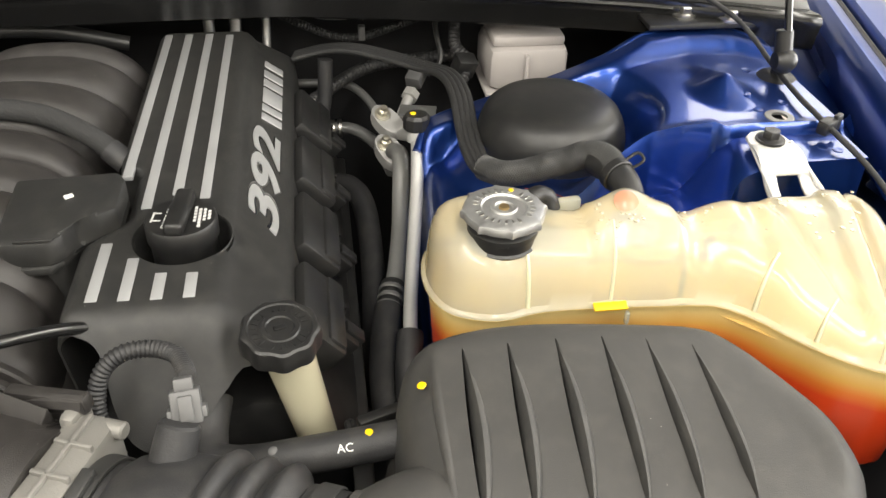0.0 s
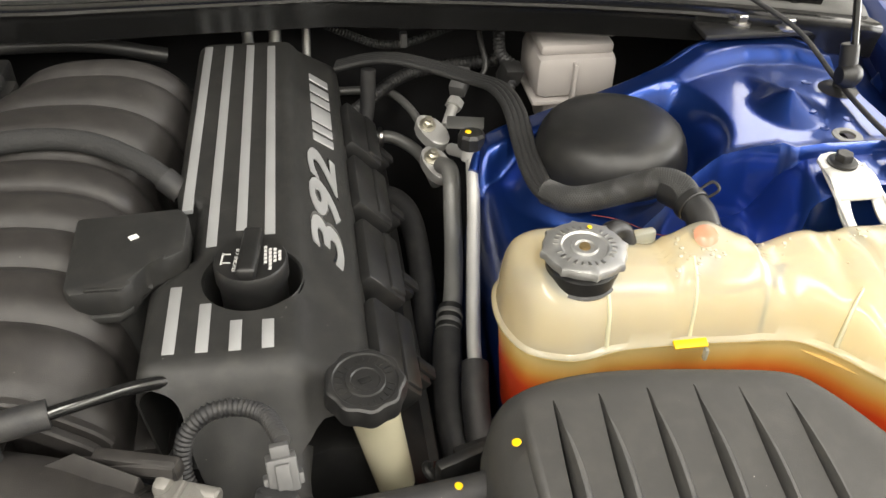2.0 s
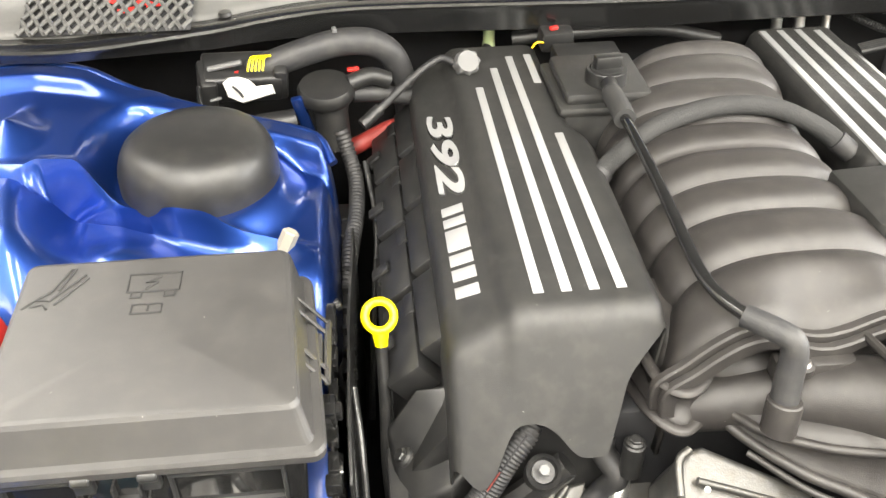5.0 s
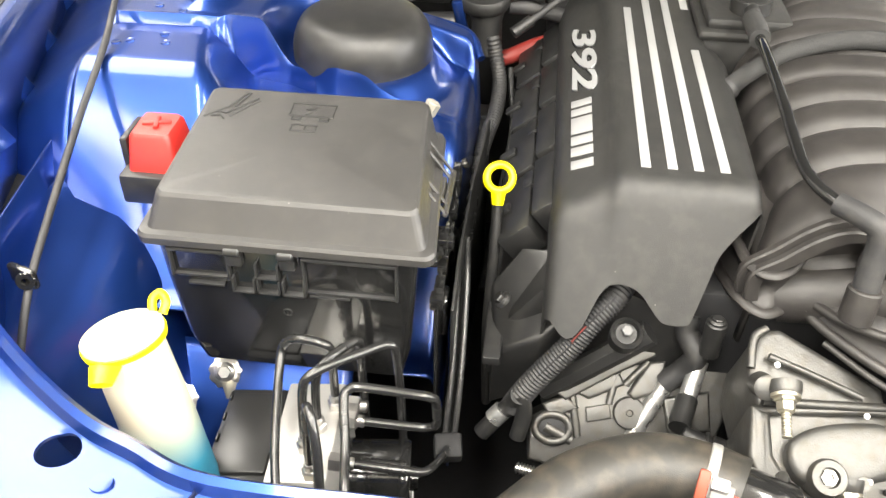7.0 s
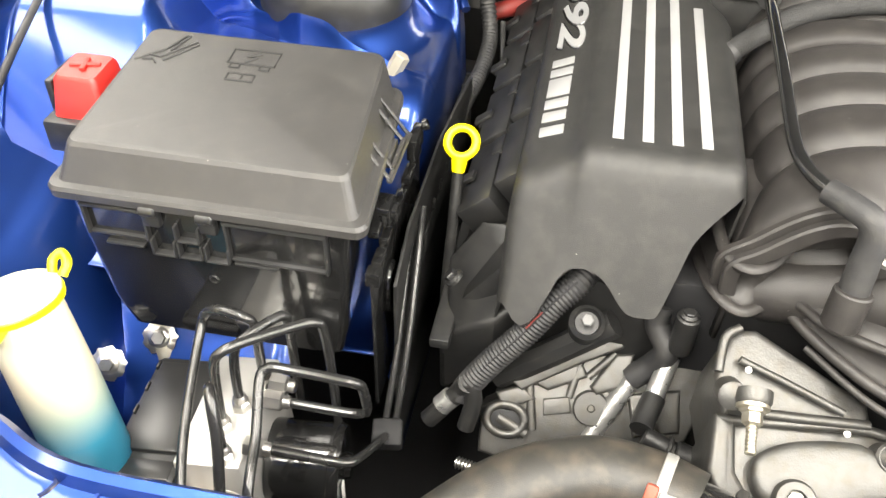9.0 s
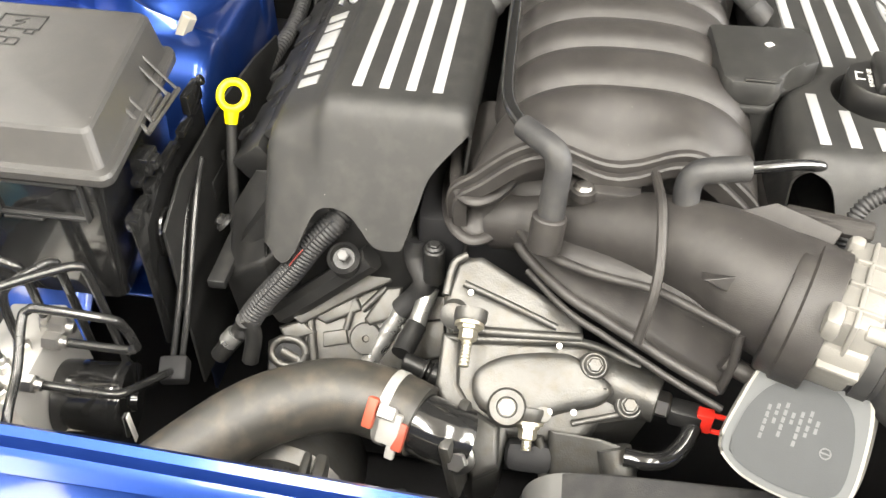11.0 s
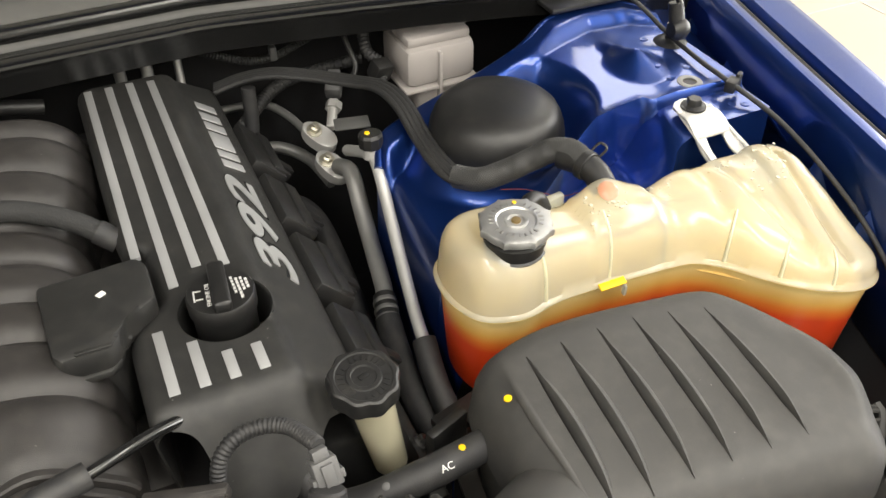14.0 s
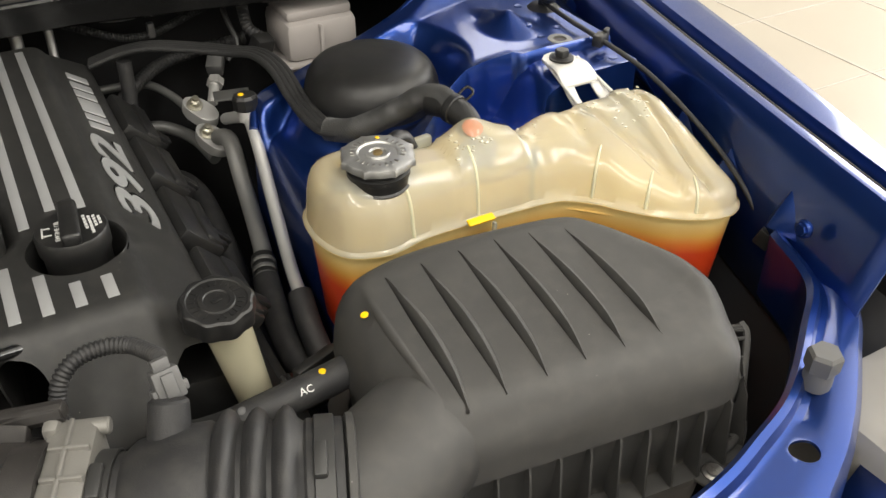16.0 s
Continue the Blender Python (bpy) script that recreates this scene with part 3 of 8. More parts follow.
# strut towers
def tower(side, cx, cy, dx=0.0, dy=0.0):
    t = thing("strut_tower", "pressed metallic blue strut tower panel with raised lip", "strut tower", (side * 0.7, 0.85, 0.9))

    def lip_line(x):
        return (0.0 if side > 0 else 0.022) + interp(x, [(0.50, 0.70), (0.60, 0.705), (0.655, 0.725), (0.69, 0.747), (0.728, 0.769), (0.764, 0.779), (0.806, 0.784), (0.812, 0.773), (0.85, 0.777), (0.95, 0.774)])

    def rear_line(x):
        return interp(x, [(0.47, 0.87), (0.505, 0.917), (0.573, 0.946), (0.655, 0.958), (0.73, 0.968), (0.79, 1.0), (0.85, 1.02), (0.91, 1.012), (0.95, 0.985)])

    def hgt(x, y):
        # ring round the strut cap, higher outer plateau, folded lip, hollow in front of it, raised rear flange
        lip_y = lip_line(x)
        rear = sstep(lip_y - 0.003, lip_y + 0.001, y)
        d = math.hypot(x - cx, y - cy)
        plat = 0.905 + 0.082 * sstep(0.56, 0.72, x)
        tray = 0.932 + (plat - 0.932) * sstep(0.092, 0.128, d)
        edge = rear_line(x)
        rim_z = interp(x, [(0.47, 0.925), (0.505, 0.94), (0.573, 0.947), (0.655, 0.966), (0.73, 0.99), (0.79, 1.003), (0.91, 1.003), (0.95, 0.998)])
        up = sstep(edge - 0.046, edge - 0.020, y)
        tray = tray * (1 - up) + max(tray, rim_z) * up
        front = 0.908 + 0.069 * sstep(0.755, 0.82, x - 0.25 * (y - 0.74)) - (0.05 * sstep(0.75, 0.60, y) * sstep(0.86, 0.78, x) if side > 0 else 0.2 * sstep(0.745, 0.54, y + dy))
        front += 0.022 * math.exp(-((x - 0.715) / 0.05) ** 2 - ((y - 0.705) / 0.04) ** 2)
        z = front + (tray - front) * rear
        z += 0.003 * math.exp(-((y - lip_y - 0.004) / 0.004) ** 2)
        if side < 0:
            z += 0.020 * math.exp(-((y - lip_y - 0.004) / 0.010) ** 2) * sstep(0.70, 0.65, x) * sstep(0.50, 0.58, x)
        b = math.hypot((x - 0.846) * 0.9, (y - 0.862) * 0.75)
        z += 0.026 * max(0.0, 1 - b / 0.038) ** 1.3 + 0.010 * math.exp(-(((x - 0.842) / 0.010) ** 2 + ((y - 0.905) / 0.026) ** 2))
        z -= 0.08 * sstep(0.497, 0.478, x)
        return z

    xs = [0.478, 0.482] + span(0.488, 0.52, 6) + span(0.526, 0.95, 84)
    vs = span(0, 0.92, 34) + [0.96, 0.985, 1.0, 1.015, 1.04] + span(1.08, 2, 74)

    def f(x, v):
        lip = lip_line(x)
        y0 = interp(x, [(0.5, 0.645), (0.76, 0.655), (0.80, 0.700), (0.85, 0.714), (0.95, 0.716)]) if side > 0 else 0.53 - dy
        y = y0 + (lip - y0) * v if v < 1 else lip + (rear_line(x) + 0.004 - lip) * (v - 1)
        lim = 0.478
        xx = lim + (x - 0.478) * (0.95 - lim) / (0.95 - 0.478)
        z = hgt(xx, y)
        if x < 0.4785:
            z = 0.55
        elif x < 0.483:
            z = 0.80
        else:
            z -= 0.02 * sstep(lim + 0.03, lim, xx)
        if v == 0 and side > 0:
            z -= 0.06
        return Vector((side * (xx - dx), y + dy, z))

    bm = grid(f, xs, vs)
    if side > 0:
        bm = carve(bm, cyl((0.885, 0.797, 0.9), (0.885, 0.797, 1.05), 0.0095, 20), thick=0.002)
    part("tower_panel", bm, BLUE, t, sharp=60, thick=0.0 if side > 0 else 0.003)
    # rolled rear rim and weld bosses
    rim = [(side * (x - dx), y + dy, z) for x, y, z in ((0.486, 0.885, 0.915), (0.508, 0.921, 0.935), (0.573, 0.950, 0.942), (0.655, 0.962, 0.961), (0.73, 0.972, 0.985), (0.79, 1.004, 0.999), (0.85, 1.024, 0.999), (0.91, 1.016, 0.999), (0.945, 0.99, 0.995))]
    part("rim", tube(rim, 0.006, 10, 6), BLUE, t)
    for x, y in ((0.865, 0.742), (0.875, 0.765), (0.91, 0.742), (0.905, 0.83), (0.868, 0.815), (0.862, 0.84), (0.90, 0.92), (0.925, 0.735)):
        part("weld_spot", lathe([(0.006, 0.0), (0.0055, 0.0022), (0.003, 0.0018), (0.0, 0.0012)], (side * (x - dx), y + dy, hgt(x, y) - 0.0005), segs=14), BLUE, t)
    return t, lambda x, y: hgt(x + dx, y - dy)


tower_r, hr = tower(1, 0.642, 0.865)
part("outer_flange", grid(lambda k, y: Vector((0.946 + (interp(y, WALLX) + 0.012 - 0.946) * k, y, (hr(0.95, y) - 0.002) * (1 - k) + 0.90 * k)), span(0, 1, 6), span(0.72, 1.3, 30)), BLUE, tower_r, thick=0.002)
tower_l, hl = tower(-1, 0.642, 0.84, 0.038, 0.045)
part("outer_flange", grid(lambda k, y: Vector((-0.908 - (interp(y, WALLX) + 0.012 - 0.908) * k, y, (hl(0.912, y) - 0.002) * (1 - k) + (0.90 - 0.10 * sstep(0.72, 0.57, y)) * k)), span(0, 1, 6), span(0.57, 1.3, 34)), BLUE, tower_l, thick=0.002)
part("slot_trim", join(ring((0.885, 0.797, hr(0.885, 0.797) - 0.001), (0, 0, 1), 0.009, 0.0165, 0.003), ), DARKPIPE, tower_r, "dull plated ring round a slot")
# near-black disc puts the slot's shade into its floor
part("slot_shade_disc", lathe([(0.0098, -0.02), (0.0098, -0.019), (0, -0.019)], (0.885, 0.797, hr(0.885, 0.797)), segs=20), DARK, tower_r)


def strut_cap(parent, x, y, z, r):
    prof = [(r * 1.0, -0.012), (r * 1.0, 0.0), (r * 0.995, 0.008), (r * 0.97, 0.019), (r * 0.93, 0.029), (r * 0.875, 0.0375), (r * 0.80, 0.0435), (r * 0.70, 0.0475), (r * 0.55, 0.0505), (r * 0.3, 0.0525), (0, 0.0532)]
    part("strut_cap", lathe(prof, (x, y, z), segs=56), BLACK, parent, "smooth domed black plastic strut cap")


strut_cap(tower_r, 0.642, 0.865, 0.938, 0.088)
strut_cap(tower_l, -0.602, 0.891, 0.942, 0.092)

# cowl
COWL = [(-1.05, 1.06), (-0.85, 1.055), (-0.78, 1.048), (-0.71, 1.057), (-0.647, 1.076), (-0.605, 1.085), (-0.575, 1.096), (-0.54, 1.108), (-0.507, 1.118), (-0.45, 1.125), (-0.40, 1.126), (-0.30, 1.122), (-0.15, 1.118), (0.0, 1.115), (0.25, 1.125), (0.345, 1.128), (0.477, 1.108), (0.65, 1.082), (0.80, 1.05), (0.90, 1.02), (1.02, 0.98)]
COWLZ = [(-1.05, 1.03), (-0.70, 1.034), (-0.60, 1.034), (-0.50, 1.038), (-0.42, 1.042), (-0.30, 1.043), (0.0, 1.04), (0.5, 1.038), (1.02, 1.03)]


def cowl_f(u, x):
    y, e = interp(x, COWL), interp(x, COWLZ)
    prof = [(0.010, -0.05), (0.002, -0.045), (-0.002, -0.02), (-0.006, -0.008), (-0.004, -0.002), (0.004, 0.001), (0.03, -0.002), (0.045, 0.006), (0.10, 0.014), (0.115, 0.024), (0.2, 0.036), (0.4, 0.08)]
    o, z = prof[u]
    if z < -0.01:
        z *= interp(x, [(-0.72, 0.5), (-0.42, 1.0)])
    return Vector((x, y + o, e + z))


cowl = thing("cowl_panel", "black plastic cowl panel across base of windshield", "cowl panel", (0, 1.2, 1.0))
xs = sorted(set(span(-1.05, 1.02, 60)))
part("panel", grid(lambda u, x: cowl_f(u + 6, x), range(6), xs), COWLP, cowl, thick=0.003)
EDGEP = material("gloss_cowl_edge", (0.008, 0.008, 0.008), 0.2, bump=0.1, rvary=0.08)
part("front_edge", grid(cowl_f, range(7), xs), EDGEP, cowl, "gloss black front edge", thick=0.003)
part("seal_strip", tube([(x, interp(x, COWL) + 0.05, interp(x, COWLZ) + 0.012) for x in span(-0.42, 0.97, 24)], 0.0125, 12, 3), EDGEP, cowl, "black rubber hood seal")
part("front_lip", tube([(x, interp(x, COWL) - 0.004, interp(x, COWLZ) - 0.006) for x in span(-1.0, 0.84, 40)], 0.005, 8, 3), EDGEP, cowl)
# open mesh at the driver's far side of the panel, diamond bars over a sheet coloured as shade
GX0, GX1, GY0, GY1 = -0.835, -0.62, 1.075, 1.165


def grille_z(y):
    return 1.0375 + 0.25 * (y - GY0)


part("grille_shade_sheet", grid(lambda x, y: Vector((x, y, grille_z(y) - 0.0005)), (GX0, GX1), (GY0, GY1)), DARK, cowl, thick=0.001)
for sgn in (1, -1):
    for k in range(17):
        x0 = GX0 - 0.05 + k * 0.017
        a = Vector((x0 if sgn > 0 else x0 + 0.05, GY0, 0))
        b = Vector((x0 + 0.05 if sgn > 0 else x0, GY1, 0))
        ts = [t for t in span(0, 1, 20) if GX0 <= a.lerp(b, t).x <= GX1]
        if len(ts) < 3:
            continue
        p, q = a.lerp(b, ts[0]), a.lerp(b, ts[-1])
        p.z, q.z = grille_z(p.y) + 0.002, grille_z(q.y) + 0.002
        part("mesh_bar", tube([p, q], 0.0030, 6), COWLP, cowl)
for x, y, a in ((-0.705, 1.118, 20), (-0.685, 1.133, -30), (-0.72, 1.14, 60), (-0.67, 1.128, 10)):
    part("red_bit", obox((x, y, grille_z(y) + 0.0008), (0.022, 0.009, 0.001), (14, 0, a)), RED, cowl, "red wire behind the mesh")
part("push_pin", lathe([(0.009, 0), (0.008, 0.005), (0, 0.006)], (-0.581, 1.12, 1.036), segs=18), BLACK, cowl)
part("wiper_tray", join(box(0.05, 0.62, 1.25, 1.42, 1.075, 1.10, 0.012), box(0.3, 0.33, 1.24, 1.43, 1.08, 1.112, 0.006)), BLACK, cowl)
for x, y in ((0.857, 1.034), (0.913, 1.016)):
    single("hinge_bolt", hexbolt((x, y, 1.018), r=0.011, h=0.012), STEEL, "dark hex bolt on hood hinge plate", "bolt", group="hinge bolts")
single("hinge_plate", join(box(0.80, 0.95, 1.003, 1.05, 1.008, 1.016, 0.003), obox((0.955, 1.07, 1.04), (0.06, 0.04, 0.03), (0, 0, 12), 0.01), tube([(0.80, 1.10, 1.045), (0.86, 1.075, 1.05), (0.92, 1.06, 1.055), (1.0, 1.05, 1.07)], 0.011)), BLACK, "black hood hinge plate at cowl end", "hinge")

# the raised hood, hinged at the cowl
hood = thing("hood", "open metallic blue hood propped above the engine bay", "hood", (0, 1.2, 1.1))
HOODW = [(0.0, 0.94), (0.5, 0.94), (1.0, 0.84)]


def hood_f(drop):
    return lambda u, v: Vector((u * interp(v, HOODW), 1.17 - 0.60 * v - 0.06 * v * v + drop * 0.86, 1.09 + 1.02 * v - drop * 0.5 + 0.03 * (1 - u * u)))


part("outer_skin", grid(hood_f(0.0), span(-1, 1, 16), span(0, 1, 12)), BLUE, hood, thick=0.002)
part("liner", grid(lambda u, v: hood_f(-0.03)(u * 0.93, 0.04 + 0.92 * v), span(-1, 1, 12), span(0, 1, 8)), FOAM, hood, "black insulation liner", thick=0.008)

# hood gas strut with its ball joint, and the washer hose along the wing
strut = thing("gas_strut", "black gas strut on ball joint at fender", "gas strut", (0.925, 0.895, 0.985))
part("rod", tube([(0.921, 0.884, 1.05), (0.902, 0.93, 1.22), (0.885, 0.955, 1.32)], 0.0045, 10), GLOSS, strut)
part("socket", join(cyl((0.922, 0.879, 1.012), (0.919, 0.890, 1.052), 0.0105), lathe([(0, -0.014), (0.01, -0.012), (0.0155, -0.004), (0.0155, 0.004), (0.01, 0.012), (0, 0.014)], (0.922, 0.879, 1.018), (1, 0, 0), 20)), BLACK, strut)
part("base_pad", lathe([(0.024, -0.01), (0.0245, 0.002), (0.02, 0.006), (0.008, 0.008), (0.008, 0.03)], (0.93, 0.90, 0.985), segs=28), BLACK, strut)
wh = thing("washer_hose", "thin black washer hose clipped along fender", "hose", (0.92, 0.7, 0.95))
part("hose", tube([(0.86, 1.06, 1.05), (0.905, 0.98, 1.03), (0.925, 0.90, 1.0), (0.919, 0.82, 0.998), (0.921, 0.76, 0.995), (0.94, 0.68, 0.975), (0.948, 0.58, 0.94), (0.94, 0.50, 0.91), (0.92, 0.42, 0.87), (0.885, 0.34, 0.83)], 0.0033, 10), RUBBER, wh)
part("clip", join(obox((0.921, 0.76, 0.994), (0.022, 0.014, 0.016), (0, 0, 30), 0.003), obox((0.934, 0.764, 0.996), (0.012, 0.006, 0.02), (0, 0, 30), 0.002)), BLACK, wh)
part("clip", join(obox((0.925, 0.44, 0.88), (0.02, 0.02, 0.022), (20, 0, 20), 0.003)), BLACK, wh)
lw = thing("hood_cable", "thin black cable along inner fender", "cable", (-0.87, 0.6, 0.9))
part("cable", tube([(-0.93, 0.93, 1.03), (-0.89, 0.77, 0.992), (-0.872, 0.638, 0.954), (-0.863, 0.535, 0.912), (-0.857, 0.45, 0.87), (-0.86, 0.405, 0.815), (-0.87, 0.38, 0.76)], 0.0042, 10), RUBBER, lw)
part("clip", join(obox((-0.862, 0.452, 0.878), (0.035, 0.008, 0.022), (0, 0, -20), 0.003), ring((-0.856, 0.447, 0.878), (0.3, -1, 0.2), 0.004, 0.010, 0.006, 20)), GLOSS, lw)
WINGP = [(-0.90, 0.90), (-0.897, 0.865), (-0.888, 0.838), (-0.87, 0.82), (-0.84, 0.808), (-0.81, 0.793), (-0.78, 0.768), (-0.755, 0.735), (-0.735, 0.69), (-0.722, 0.63), (-0.715, 0.55)]
single("left_inner_wing", grid(lambda u, y: Vector((WINGP[u][0] - 0.14 * (y - 0.42) * (1 if u < 4 else 0.35) + 0.008 * math.sin(y * 21 + u * 0.5) * (u > 3), y, WINGP[u][1] + 0.05 * sstep(0.45, 0.75, y) * (u > 1))), range(11), span(0.26, 1.0, 40)), BLUE, "metallic blue inner wing panel beside washer bottle", "inner wing", "structure", sharp=80, thick=0.003)
# right wing is near-black: the shade beside the tank is its colour
single("right_inner_wing", grid(lambda u, y: Vector(([0.995, 0.94, 0.90, 0.86, 0.84][u] + 0.2 * (y - 0.45), y, [0.87, 0.80, 0.72, 0.62, 0.5][u])), range(5), span(0.26, 0.75, 20)), DARK, "inner wing panel beside coolant tank, coloured near-black for shade", "inner wing", "structure", thick=0.003)


# ---- engine covers ----
def fitted_text(body, length, high, depth, fat, m):
    """Slanted heavy figures of that length and height, from the origin along x."""
    bm = text_mesh(body, 0.05, depth, Matrix(), shear=0.35, spacing=0.98, fat=fat)
    lo = Vector([min(v.co[i] for v in bm.verts) for i in range(3)])
    hi = Vector([max(v.co[i] for v in bm.verts) for i in range(3)])
    for v in bm.verts:
        v.co = Vector(((v.co.x - lo.x) / (hi.x - lo.x) * length, (v.co.y - lo.y) / (hi.y - lo.y) * high, v.co.z))
    bm.transform(m)
    return bm


def cover(side):
    """A ribless coil cover: flat top, sloping lettered face, hood-like front."""
    t = thing("engine_cover", "matte black plastic engine cover with silver stripes and lettering", "engine cover", (side * 0.24, 0.8, 0.95), group="engine covers")
    if side > 0:
        inner = [(0.5, 0.152), (0.66, 0.152), (0.68, 0.168), (0.70, 0.186), (0.785, 0.186), (0.80, 0.166), (0.82, 0.163), (1.2, 0.163)]
        front = [(0.14, 0.012), (0.17, 0.02), (0.186, 0.035), (0.194, 0.075), (0.205, 0.105), (0.22, 0.118), (0.24, 0.118), (0.262, 0.102), (0.285, 0.07), (0.30, 0.045), (0.345, 0.035)]
        y_back, y_front = 1.15, 0.566
    else:
        inner = [(0.5, 0.142), (0.86, 0.138), (0.885, 0.142), (0.91, 0.155), (0.94, 0.158), (1.2, 0.158)]
        front = [(0.13, 0.012), (0.142, 0.018), (0.150, 0.034), (0.176, 0.07), (0.186, 0.102), (0.197, 0.14), (0.203, 0.147), (0.222, 0.147), (0.232, 0.14), (0.247, 0.121), (0.260, 0.112), (0.274, 0.110), (0.287, 0.116), (0.298, 0.142), (0.308, 0.163), (0.32, 0.167), (0.33, 0.152), (0.345, 0.12)]
        y_back, y_front = 1.135, 0.585
    # across: from the foot of the inner wall over the top to the foot of the outer wall
    prof = [(-1, 0.008, 0.865), (-1, 0.002, 0.925), (-1, 0.0, 0.948), (-1, 0.003, 0.957), (-1, 0.008, 0.962), (-1, 0.014, 0.9645)]
    prof += [(f, 0, 0.965) for f in span(0.06, 0.97, 44)]
    prof += [(2, 0.276, 0.9645), (2, 0.281, 0.9625), (2, 0.286, 0.958), (2, 0.291, 0.951)] + [(2, 0.291 + 0.042 * k / 6, 0.951 - 0.024 * k / 6) for k in range(1, 7)] + [(2, 0.338, 0.921), (2, 0.341, 0.912), (2, 0.343, 0.895), (2, 0.344, 0.872)]

    front = [(p.x, p.y) for p in smooth_path([Vector((x, r, 0)) for x, r in front], 6)]
    front = [p for k, p in enumerate(front) if k == 0 or p[0] > max(q[0] for q in front[:k])]

    def place(i, y):
        f, a, z = prof[i]
        xi = interp(y, inner)
        if f == -1:
            return xi + a, z
        if f == 2:
            return a, z
        return xi + 0.016 + (0.274 - xi - 0.016) * f, z

    ys = [y_back + 0.012, y_back + 0.01, y_back + 0.004] + span(y_back, y_front + 0.012, 90)
    down = [(0.004, 0.0), (-0.004, 0.0015), (-0.011, 0.006), (-0.016, 0.012)] + [None] * 8
    us = range(len(prof))
    rows = list(range(len(ys) + len(down)))

    def f(i, j):
        if j < len(ys):
            y = ys[j]
            x, z = place(i, min(y, y_back))
            drop = 0.035 * sstep(y_back, y_back + 0.012, y)
            return Vector((side * x, y, z - drop * (z - 0.85) / 0.115))
        k = j - len(ys)
        x, z = place(i, y_front + 0.012)
        reach = interp(x, front)
        if k < 4:
            dy, dz = down[k]
            dy -= 0.0
            lim = min(1.0, reach / 0.03)
            return Vector((side * x, y_front + 0.004 + (dy - 0.004) * lim, z - dz * lim * (z - 0.86) / 0.105))
        s = (k - 3) / 8
        ln = max(0.0, reach - 0.018) * s
        fall = max(0.15, (z - 0.86) / 0.105)
        if side < 0:
            return Vector((side * x, y_front - 0.016 - 0.45 * ln, z - 0.012 * fall - 0.89 * ln * max(0.85, fall)))
        return Vector((side * x, y_front - 0.016 - 0.60 * ln, z - 0.012 * fall - 0.80 * ln * max(0.5, fall)))

    bm = grid(f, us, rows)
    if side > 0:
        # round opening for the oil filler
        def off(p):
            return math.hypot(p.x - 0.243, p.y - 0.663)
        gone = [q for q in bm.faces if off(q.calc_center_median()) < 0.0445 and q.calc_center_median().z > 0.95]
        bmesh.ops.delete(bm, geom=gone, context="FACES")
        for v in bm.verts:
            if v.is_boundary and off(v.co) < 0.06 and v.co.z > 0.95:
                k = 0.0445 / off(v.co)
                v.co.x, v.co.y = 0.243 + (v.co.x - 0.243) * k, 0.663 + (v.co.y - 0.663) * k
    part("body", carve(bm, thick=0.0028), COVER, t, sharp=50)
    # stripes
    if side > 0:
        stripes = [(0.178, 0.773, 1.143), (0.2045, 0.712, 1.143), (0.2315, 0.734, 1.143), (0.2585, 0.725, 1.138), (0.178, 0.574, 0.657), (0.2045, 0.573, 0.632), (0.231, 0.572, 0.608), (0.2575, 0.572, 0.606)]
    else:
        stripes = [(0.2555, 0.600, 1.012), (0.229, 0.600, 1.066), (0.203, 0.600, 1.10), (0.177, 0.600, 0.886), (0.177, 1.018, 1.104)]
    for x, y0, y1 in stripes:
        part("stripe", box(side * x - 0.005, side * x + 0.005, y0, y1, 0.962, 0.9672, 0.0006), SILVER, t, "raised silver stripe")
    # lettering on the sloping face
    ang = math.degrees(math.atan2(0.024, 0.042))
    mid = Vector((side * 0.3125, 0, 0.9393))
    if side > 0:
        m392 = pose(0.3265, 0.700, 0.9318, 0, ang, 0) @ pose(0, 0, 0, 0, 0, 90)
        bars_from, bars_to, up = 0.924, 1.098, 1
    else:
        m392 = pose(-0.3265, 0.999, 0.9318, 0, -ang, 0) @ pose(0, 0, 0, 0, 0, -90)
        bars_from, bars_to, up = 0.790, 0.630, -1
    num = fitted_text("392", 0.208 if side > 0 else 0.196, 0.0345, 0.0022, 0.0012, m392)
    part("number", num, SILVER, t, "raised silver number")
    edge = fitted_text("392", 0.210 if side > 0 else 0.198, 0.0375, 0.0012, 0.003, m392 @ Matrix.Translation((0.0008, -0.0022, -0.0005)))
    part("number_edge", edge, GLOSS, t)
    # the maker's word, as plain slanted blocks
    high = 0.026
    for k, (a, w) in enumerate(((0.0, 0.015), (0.0225, 0.015), (0.044, 0.037), (0.088, 0.018), (0.113, 0.018), (0.1415, 0.0165))):
        sc = abs(bars_to - bars_from) / 0.166
        y0 = bars_from + up * a * sc
        y1 = y0 + up * w * sc
        base = 0.3265
        pts = [(0, 0), (w * sc, 0), (w * sc + high * 0.25, high), (high * 0.25, high)]
        mm = m392.copy()
        mm.translation = Vector((side * base, y0, 0.951 - (base - 0.291) * 0.571))
        part("letter_block", prism(pts, 0.0002, 0.0026, 0.0004, mm), SILVER, t, "plain silver block")
    return t


cover_r = cover(1)
cover(-1)
# the well round the oil filler
part("well", lathe([(0.0462, 0.9645), (0.0455, 0.9658), (0.0445, 0.9650), (0.0432, 0.962), (0.042, 0.91), (0.03, 0.905), (0.02, 0.905)], (0.243, 0.663, 0), segs=48, cap=False), COVER, cover_r)

